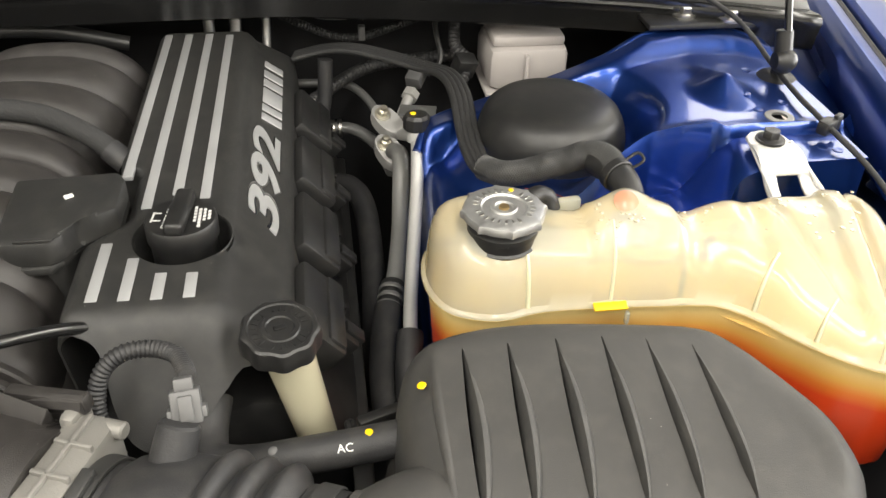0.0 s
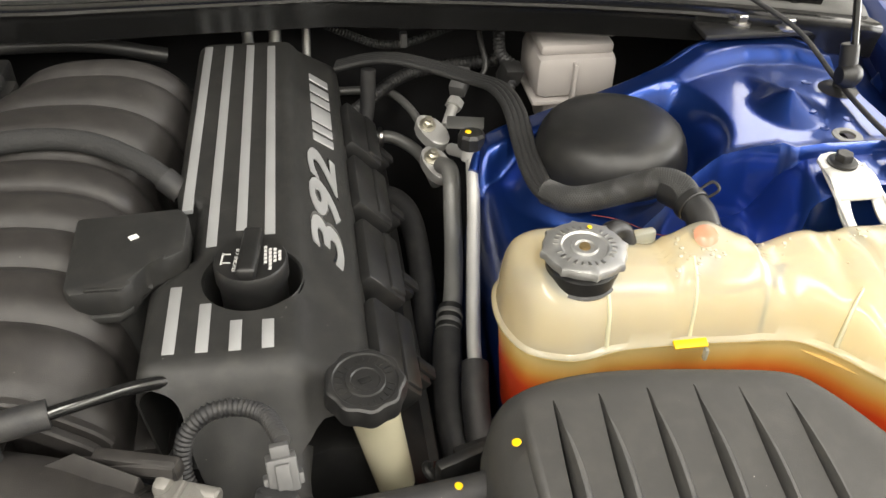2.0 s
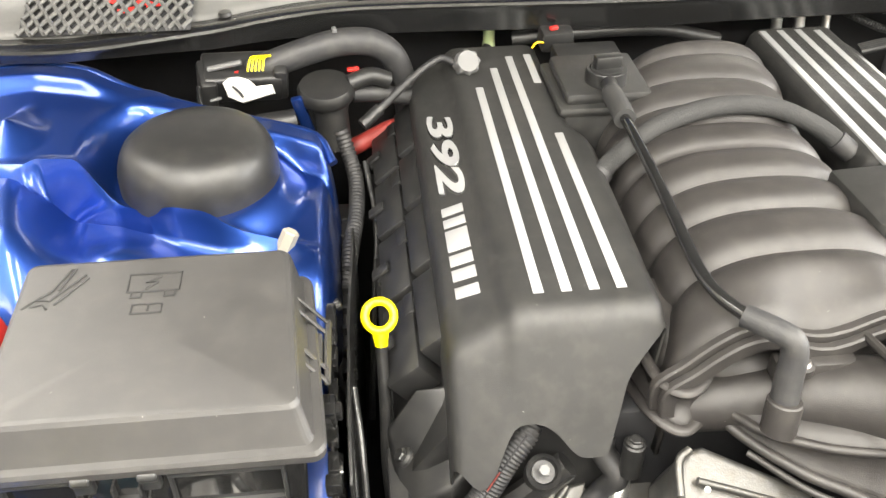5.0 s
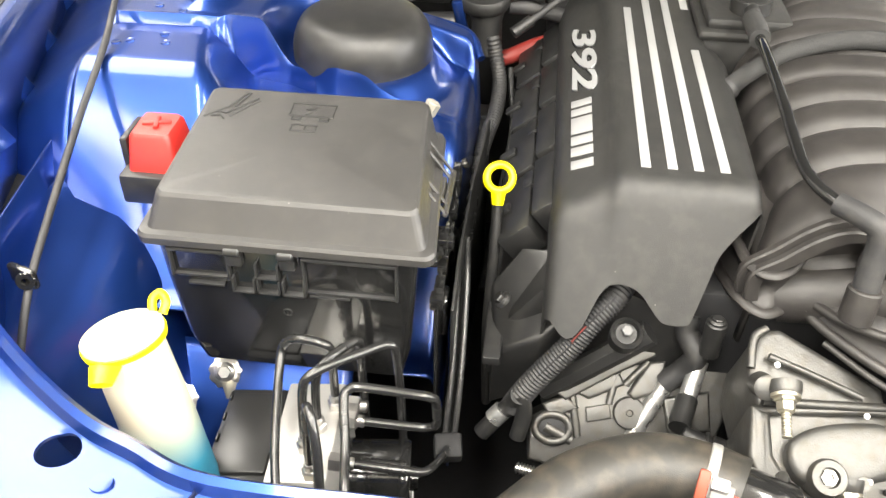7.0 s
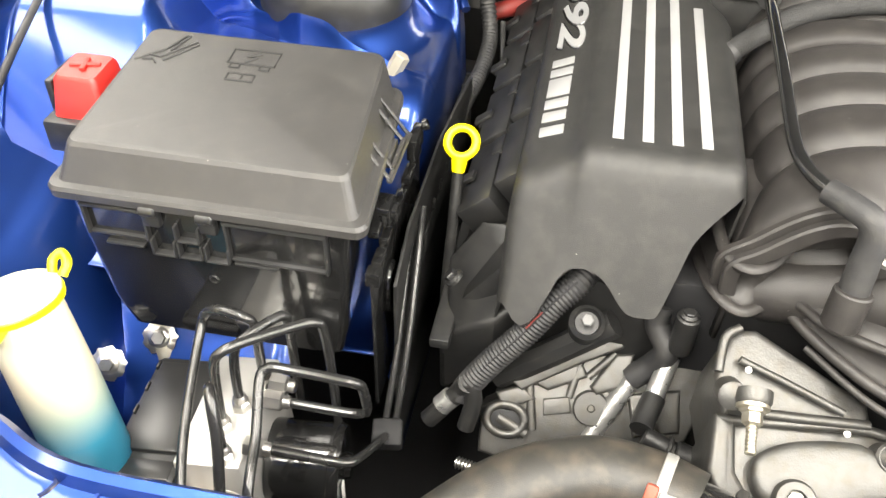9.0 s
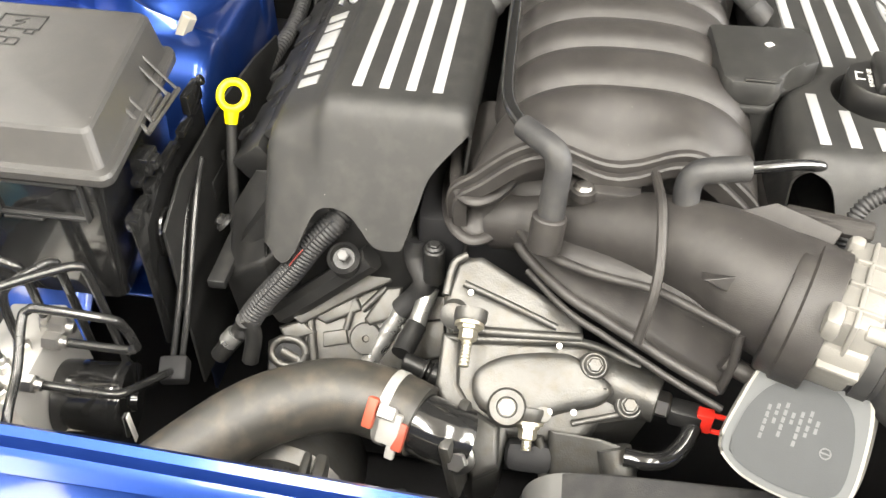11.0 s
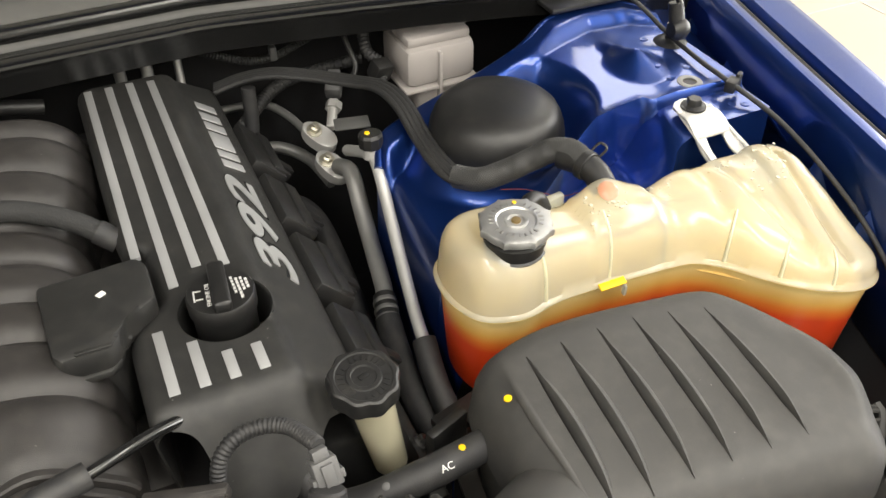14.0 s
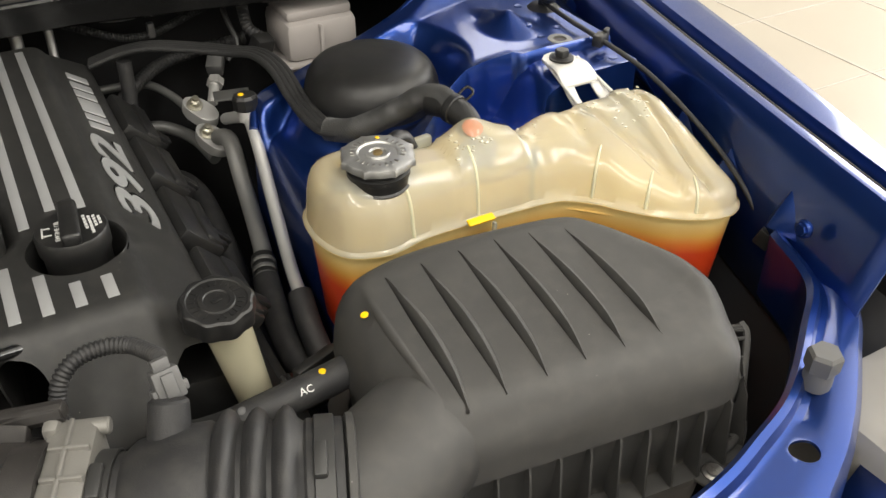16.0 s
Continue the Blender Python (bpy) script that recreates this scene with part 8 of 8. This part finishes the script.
part("pad", lathe([(0.018, -0.012), (0.018, 0.002), (0.0165, 0.004), (0.004, 0.004), (0.003, 0.002), (0, 0.002)], (-0.239, 0.507, 0.706), slope, 32), CAST, hd)
# raised near-black disc, coloured as the shade inside the lug
part("lug_shade_disc", lathe([(0.0125, 0.0), (0.0125, 0.004), (0.0115, 0.0045), (0.0, 0.0045)], (-0.322, 0.491, 0.688), slope, 24, lobe=lambda a, r: r * (1 + 0.25 * math.cos(2 * a))), DARK, hd, "near-black disc painted as the lug's shaded opening")
part("lug", tube([Vector((-0.322, 0.491, 0.688)) + slope * 0.004 + Vector((0.016 * math.cos(a) * 1.2, 0.010 * math.sin(a), 0.0115 * math.sin(a))) for a in span(0, 2 * math.pi, 14)], 0.0045, 10, 2), CAST, hd)
part("cover_foot", tube([(-0.232, 0.525, 0.812), (-0.285, 0.52, 0.765), (-0.336, 0.522, 0.716)], 0.014, 8, 2), BLACK, hd, "black cover flange")
part("bolt_seat", lathe([(0.016, -0.02), (0.017, 0.006), (0.013, 0.01), (0.011, 0.004), (0, 0.004)], (-0.258, 0.515, 0.815), (0, -0.5, 0.85), 24), BLACK, hd)
part("cover_bolt", hexbolt((-0.258, 0.511, 0.823), (0, -0.5, 0.85), 0.006, 0.005, False), GREY, hd)

wp = thing("water_pump_housing", "bare cast aluminium water pump and timing cover", "water pump", (-0.04, 0.43, 0.72))
part("mount_boss", slab([(-0.142, 0.484, 0.856), (-0.133, 0.491, 0.862), (-0.117, 0.494, 0.862), (-0.019, 0.462, 0.826), (-0.014, 0.446, 0.812), (-0.106, 0.435, 0.818), (-0.140, 0.428, 0.820), (-0.149, 0.456, 0.840)], (0.0, 0.045, -0.10), 0.008), CAST, wp, sharp=30)
part("front_case", slab([(-0.146, 0.425, 0.812), (-0.106, 0.433, 0.814), (-0.014, 0.446, 0.808), (0.042, 0.435, 0.796), (0.054, 0.418, 0.788), (0.051, 0.399, 0.772), (0.005, 0.388, 0.768), (-0.016, 0.370, 0.752), (-0.076, 0.374, 0.752), (-0.081, 0.347, 0.735), (-0.104, 0.335, 0.730), (-0.122, 0.353, 0.745), (-0.133, 0.375, 0.765), (-0.144, 0.390, 0.785)], (0.0, 0.05, -0.12), 0.007), CAST, wp, sharp=30)
chamber = part("chamber", slab([(q.x, q.y, 0.0) for q in closed_curve([(-0.113, 0.386), (-0.110, 0.402), (-0.083, 0.415), (-0.032, 0.421), (-0.008, 0.412), (0.013, 0.400), (0.004, 0.388), (-0.027, 0.380), (-0.052, 0.372), (-0.077, 0.370), (-0.101, 0.373)], 40)], (0, 0.012, -0.03), 0.009, 0.004), CAST, wp, sharp=60)
for v in chamber.data.vertices:
    # laid on the slope of the case
    wy = v.co.y + wp.location.y
    v.co.z += 0.8195 - 0.72 * (0.418 - wy)
part("left_leg", slab([(-0.146, 0.430, 0.822), (-0.128, 0.424, 0.818), (-0.125, 0.392, 0.796), (-0.112, 0.380, 0.782), (-0.084, 0.374, 0.765), (-0.082, 0.346, 0.742), (-0.104, 0.334, 0.737), (-0.123, 0.352, 0.752), (-0.135, 0.374, 0.772), (-0.147, 0.392, 0.792)], (0.0, 0.03, -0.10), 0.006), CAST, wp, sharp=30)
part("lower_case", slab([(-0.040, 0.372, 0.772), (0.006, 0.374, 0.766), (0.031, 0.372, 0.760), (0.046, 0.366, 0.745), (0.042, 0.354, 0.733), (-0.035, 0.350, 0.730)], (0.0, 0.03, -0.10), 0.006), CAST, wp, sharp=30)
# near-black block: the hollow's shade is painted, not cut
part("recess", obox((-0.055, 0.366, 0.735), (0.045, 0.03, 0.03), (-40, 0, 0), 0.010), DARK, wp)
part("lower_leg", tube([(-0.049, 0.372, 0.757), (-0.043, 0.362, 0.742), (-0.040, 0.350, 0.725)], 0.0045, 10), CAST, wp)
SL = Vector((0, -0.58, 0.81))
part("port_boss", lathe([(0.0185, -0.02), (0.0175, 0.004), (0.0155, 0.0075), (0.0095, 0.0075), (0.0085, 0.003), (0, 0.003)], (-0.080, 0.376, 0.790), SL, 32), CAST, wp)
part("port_plug", lathe([(0.0075, 0.002), (0.0075, 0.007), (0.0045, 0.007), (0.0035, 0.004), (0, 0.004)], (-0.080, 0.376, 0.790), SL, 6), STEEL, wp)
part("blank_boss", lathe([(0.0075, -0.01), (0.007, 0.003), (0.004, 0.0035), (0, 0.0025)], (-0.047, 0.376, 0.786), SL, 20), CAST, wp)
part("outlet", tube([(-0.005, 0.435, 0.778), (0.022, 0.425, 0.780), (0.054, 0.414, 0.780)], lambda q: 0.026 - 0.004 * q, 24), CAST, wp)
part("outlet_collar", ring((0.046, 0.417, 0.780), (1, -0.3, 0), 0.006, 0.0228, 0.012), CAST, wp)
for pts, r in (([(-0.131, 0.464, 0.8515), (-0.09, 0.456, 0.840), (-0.042, 0.446, 0.8255)], 0.0035), ([(-0.136, 0.432, 0.824), (-0.08, 0.438, 0.8195), (-0.018, 0.447, 0.814)], 0.0045), ([(-0.147, 0.456, 0.842), (-0.143, 0.482, 0.857), (-0.131, 0.490, 0.8635)], 0.004), ([(-0.144, 0.428, 0.814), (-0.08, 0.436, 0.813), (-0.014, 0.445, 0.809), (0.038, 0.434, 0.798)], 0.0045), ([(-0.02, 0.383, 0.768), (0.01, 0.392, 0.772), (0.045, 0.402, 0.776)], 0.003)):
    part("edge_bead", tube(pts, r, 12), CAST, wp)
for q, a, n in (((-0.121, 0.424, 0.842), (-0.02, -0.90, -0.42), 0.040), ((-0.059, 0.374, 0.776), (0.0, -0.75, -0.62), 0.026)):
    q, a = Vector(q), Vector(a).normalized()
    part("stud_boss", lathe([(0.0155, -0.012), (0.015, -0.003), (0.013, 0.0)], q, a, 24), CAST, wp)
    part("stud_washer", lathe([(0.0135, 0), (0.0135, 0.003), (0.008, 0.004)], q, a, 20), ZINC, wp)
    part("stud_nut", lathe([(0.0105, 0.0), (0.0105, 0.003), (0.0085, 0.004), (0.0085, 0.012), (0.006, 0.014)], q + a * 0.003, a, 6), ZINC, wp)
    part("stud", tube([q, q + a * n], 0.0048, 10, 1, rings=12, depth=0.0007), ZINC, wp, "rusty threaded stud")
for q in ((-0.006, 0.415, 0.815), (0.030, 0.400, 0.783)):
    part("bolt_boss", lathe([(0.0135, -0.02), (0.013, 0.001), (0.011, 0.003)], q, SL, 20), CAST, wp)
    part("bolt", hexbolt(Vector(q) + SL * 0.003, SL, 0.0068, 0.007), CAST, wp)
part("bolt_boss", lathe([(0.012, -0.02), (0.012, 0.004), (0.009, 0.006)], (-0.137, 0.432, 0.842), (0, -0.8, 0.6), 20), CAST, wp)
part("paint_speck", lathe([(0.0035, 0), (0.003, 0.0006), (0, 0.0008)], (-0.056, 0.398, 0.8045), SL, 10), material("green_paint", (0.05, 0.07, 0.03), 0.5), wp, "green paint speck")
for q in ((-0.124, 0.456, 0.849), (-0.038, 0.433, 0.8155), (0.036, 0.418, 0.798), (-0.042, 0.377, 0.7895), (-0.02, 0.383, 0.785)):
    part("cast_pip", lathe([(0.003, 0), (0.0026, 0.001), (0, 0.0012)], q, SL, 10), WHITE, wp)
part("pipe_stub", tube([(0.02, 0.372, 0.755), (0.028, 0.352, 0.735), (0.03, 0.33, 0.71)], 0.016, 16), CAST, wp)

SIGNALRED = material("bright_red_plastic", (0.62, 0.025, 0.015), 0.4, bump=0.05)
sn = thing("coolant_sensor", "black coolant sensor plug with red lock tab", "sensor", (0.09, 0.4, 0.78))
part("hex", lathe([(0.0125, -0.012), (0.0125, -0.002), (0.010, 0.0)], (0.066, 0.402, 0.787), (1, -0.2, 0), 6), STEEL, sn)
part("plug", obox((0.080, 0.398, 0.783), (0.03, 0.020, 0.02), (0, 0, -10), 0.004), BLACK, sn)
part("lock_tab", join(obox((0.096, 0.393, 0.784), (0.015, 0.012, 0.024), (0, 0, -10), 0.002), obox((0.111, 0.391, 0.793), (0.026, 0.004, 0.004), (0, 0, -10), 0.001), obox((0.108, 0.389, 0.774), (0.022, 0.004, 0.004), (0, 0, -10), 0.001), obox((0.1195, 0.389, 0.786), (0.004, 0.006, 0.026), (0, 0, -10), 0.001)), SIGNALRED, sn, "red lock tab")
part("cable", tube([(0.088, 0.390, 0.776), (0.080, 0.374, 0.770), (0.066, 0.360, 0.766), (0.048, 0.353, 0.768), (0.028, 0.356, 0.766)], 0.0085, 14), GLOSS, sn)

hs = thing("radiator_hose", "thick black rubber radiator hose with spring clamp", "radiator hose", (-0.25, 0.35, 0.75))
part("hose", tube([(-0.155, 0.362, 0.772), (-0.19, 0.375, 0.773), (-0.24, 0.378, 0.774), (-0.30, 0.355, 0.768), (-0.35, 0.315, 0.755), (-0.40, 0.265, 0.735), (-0.44, 0.22, 0.70)], 0.034, 32), HOSE, hs)
part("neck", tube([(-0.165, 0.364, 0.772), (-0.135, 0.355, 0.768), (-0.115, 0.355, 0.76)], 0.029, 28), GLOSS, hs, "gloss black outlet neck")
CLAMPW = material("pale_clamp_steel", (0.36, 0.355, 0.34), 0.4, metal=0.3, bump=0.1)
cd = Vector((0.95, -0.28, -0.02)).normalized()
part("spring_clamp", join(ring(Vector((-0.188, 0.374, 0.773)), cd, 0.0335, 0.0355, 0.010, 40)), CLAMPW, hs, "white-grey spring clamp")
for c, b, r in (((-0.178, 0.338, 0.797), (0.016, 0.012, 0.012), 30), ((-0.176, 0.333, 0.782), (0.02, 0.008, 0.03), -35), ((-0.172, 0.325, 0.772), (0.009, 0.007, 0.03), -35)):
    part("clamp_ear", obox(Vector(c) + Vector((-0.004, 0.006, 0.007)), b, (r, 0, -16), 0.002), CLAMPW, hs, "pale clamp ear")
part("clamp_block", join(obox((-0.197, 0.344, 0.802), (0.010, 0.008, 0.028), (-42, 0, -16), 0.002)), material("rust_red_plastic", (0.27, 0.055, 0.028), 0.5), hs, "rust-red clamp lock")
part("clamp_block", join(obox((-0.170, 0.334, 0.785), (0.010, 0.008, 0.026), (-42, 0, -16), 0.002)), material("rust_red_plastic_dark", (0.25, 0.05, 0.028), 0.5), hs, "rust-red clamp lock")
part("neck_bolt", hexbolt((-0.117, 0.333, 0.765), (-0.2, -0.8, 0.6), 0.010, 0.012), STEEL, hs)
part("neck_flange", obox((-0.118, 0.352, 0.752), (0.012, 0.06, 0.075), (0, -10, -14), 0.005), CAST, hs)

lm = thing("front_loom", "corrugated black wiring loom from under the cover", "wiring", (-0.32, 0.5, 0.78))
LOOMP = [(-0.262, 0.556, 0.848), (-0.272, 0.541, 0.840), (-0.292, 0.526, 0.822), (-0.313, 0.512, 0.795), (-0.340, 0.498, 0.765), (-0.358, 0.490, 0.740), (-0.368, 0.492, 0.715)]
part("loom", tube(LOOMP, 0.0135, 14, rings=48, depth=0.0018), RUBBER, lm, sharp=80)
part("slit", tube([(x, y - 0.0085, z + 0.0098) for x, y, z in LOOMP[1:-1]], 0.0012, 6), DARK, lm)
part("red_thread", tube([(-0.300, 0.5115, 0.825), (-0.307, 0.507, 0.817), (-0.313, 0.5035, 0.809)], 0.0008, 6), material("faded_red_thread", (0.16, 0.025, 0.02), 0.7), lm)
part("tail", tube([(-0.362, 0.483, 0.742), (-0.37, 0.49, 0.72), (-0.385, 0.485, 0.70), (-0.40, 0.48, 0.68)], 0.010, 12), BLACK, lm)
part("tail", tube([(-0.36, 0.485, 0.742), (-0.355, 0.48, 0.72), (-0.36, 0.47, 0.69)], 0.009, 12), BLACK, lm)
part("foil_end", tube([(-0.378, 0.488, 0.712), (-0.388, 0.484, 0.70)], 0.011, 12), FOIL, lm)
fw_ = thing("taped_cable", "black cable with silver foil tape at engine front", "wiring", (-0.19, 0.5, 0.78))
part("upper", tube([(-0.190, 0.552, 0.82), (-0.190, 0.545, 0.800), (-0.178, 0.530, 0.782), (-0.186, 0.533, 0.757), (-0.204, 0.530, 0.735)], 0.0125, 14), RUBBER, fw_)
part("foil", tube([(-0.201, 0.531, 0.738), (-0.214, 0.517, 0.716), (-0.229, 0.500, 0.690), (-0.244, 0.482, 0.666)], 0.0095, 14), FOIL, fw_, "crumpled foil tape")
part("label_tape", tube([(-0.172, 0.533, 0.771), (-0.178, 0.518, 0.755), (-0.184, 0.502, 0.738)], 0.0095, 14), FOIL, fw_, "silver label tape")
part("lower", tube([(-0.183, 0.504, 0.740), (-0.190, 0.482, 0.734), (-0.193, 0.470, 0.732)], 0.0115, 14), BLACK, fw_)
part("plug", join(cyl((-0.190, 0.466, 0.728), (-0.160, 0.458, 0.722), 0.0095), cyl((-0.160, 0.458, 0.722), (-0.135, 0.452, 0.718), 0.0120), ring((-0.168, 0.460, 0.7235), (0.95, -0.25, -0.15), 0.009, 0.0125, 0.004)), BLACK, fw_)

al = thing("alternator", "bare aluminium alternator with vent slots", "alternator", (-0.3, 0.33, 0.65))
part("case", lathe([(0.068, -0.05), (0.07, -0.03), (0.07, 0.03), (0.06, 0.04), (0.02, 0.042), (0, 0.042)], (-0.285, 0.345, 0.66), (0, -0.9, 0.35), 40), CAST, al)
for k in range(10):
    a = 2 * math.pi * k / 18 - 0.4
    p = Vector((-0.285, 0.345, 0.66)) + frame_of((0, -0.9, 0.35)).to_3x3() @ Vector((0.045 * math.cos(a), 0.045 * math.sin(a), 0.042))
    # vent slots are near-black blocks coloured like their inner shade
    part("slot", obox(p, (0.006, 0.004, 0.02), (-20, 0, 0), 0.001), DARK, al)
part("bracket", join(cyl((-0.225, 0.32, 0.70), (-0.222, 0.285, 0.715), 0.016), box(-0.25, -0.238, 0.285, 0.34, 0.66, 0.735, 0.004), box(-0.262, -0.254, 0.285, 0.34, 0.66, 0.735, 0.003)), CAST, al)
part("stud", lathe([(0.013, 0), (0.013, 0.012), (0.008, 0.014), (0.008, 0.024), (0, 0.025)], (-0.365, 0.37, 0.70), (-0.2, -0.5, 0.8), 12), ALU, al)
part("spring", tube([(-0.36, 0.41, 0.715), (-0.335, 0.405, 0.715)], 0.006, 10, 1, rings=8, depth=0.002), STEEL, al)
tn = thing("drain_tap", "gloss black plastic tap below the radiator hose", "tap", (-0.17, 0.30, 0.72))
part("tap", join(cyl((-0.172, 0.305, 0.70), (-0.172, 0.295, 0.735), 0.012), obox((-0.172, 0.298, 0.742), (0.03, 0.018, 0.018), (20, 0, 10), 0.005)), GLOSS, tn)
part("base", lathe([(0.028, 0), (0.028, 0.01), (0.018, 0.016)], (-0.172, 0.30, 0.69), segs=24), CAST, tn)
fn = thing("fan_shroud", "black plastic fan shroud behind radiator support", "fan shroud", (0.1, 0.27, 0.7))
part("rim", tube([(-0.10, 0.30, 0.70), (-0.04, 0.285, 0.735), (0.06, 0.275, 0.75), (0.18, 0.27, 0.75), (0.30, 0.27, 0.735), (0.38, 0.275, 0.70)], 0.018, 14), BLACK, fn)
part("shield", box(-0.08, 0.42, 0.262, 0.30, 0.52, 0.735, 0.01), BLACK, fn)
pu = thing("drive_belt_pulley", "dark grey pulley and belt at engine front", "pulley", (0.16, 0.38, 0.62))
part("pulley", lathe([(0.05, -0.02), (0.052, -0.018), (0.05, -0.006), (0.052, 0), (0.05, 0.006), (0.052, 0.018), (0.045, 0.02), (0.02, 0.012), (0, 0.012)], (0.232, 0.32, 0.717), (0, -1, 0), 36), DARKPIPE, pu)
BELT = smooth_path([(-0.062, 0, 0.70), (-0.053, 0, 0.737), (-0.03, 0, 0.760), (0.0, 0, 0.769), (0.06, 0, 0.773), (0.15, 0, 0.776), (0.22, 0, 0.772), (0.27, 0, 0.75), (0.285, 0, 0.71)], 6)
part("belt", grid(lambda k, i: Vector((BELT[i].x, 0.307 + 0.026 * k, BELT[i].z)), (0, 0.08, 0.92, 1), range(len(BELT))), RUBBER, pu, thick=0.004)
part("idler", lathe([(0.046, -0.016), (0.046, 0.014), (0.04, 0.017), (0.036, 0.012), (0.014, 0.010), (0.012, 0.016), (0, 0.016)], (-0.012, 0.318, 0.7185), (0, -1, 0), 40), DARKPIPE, pu, "dark grey idler pulley")
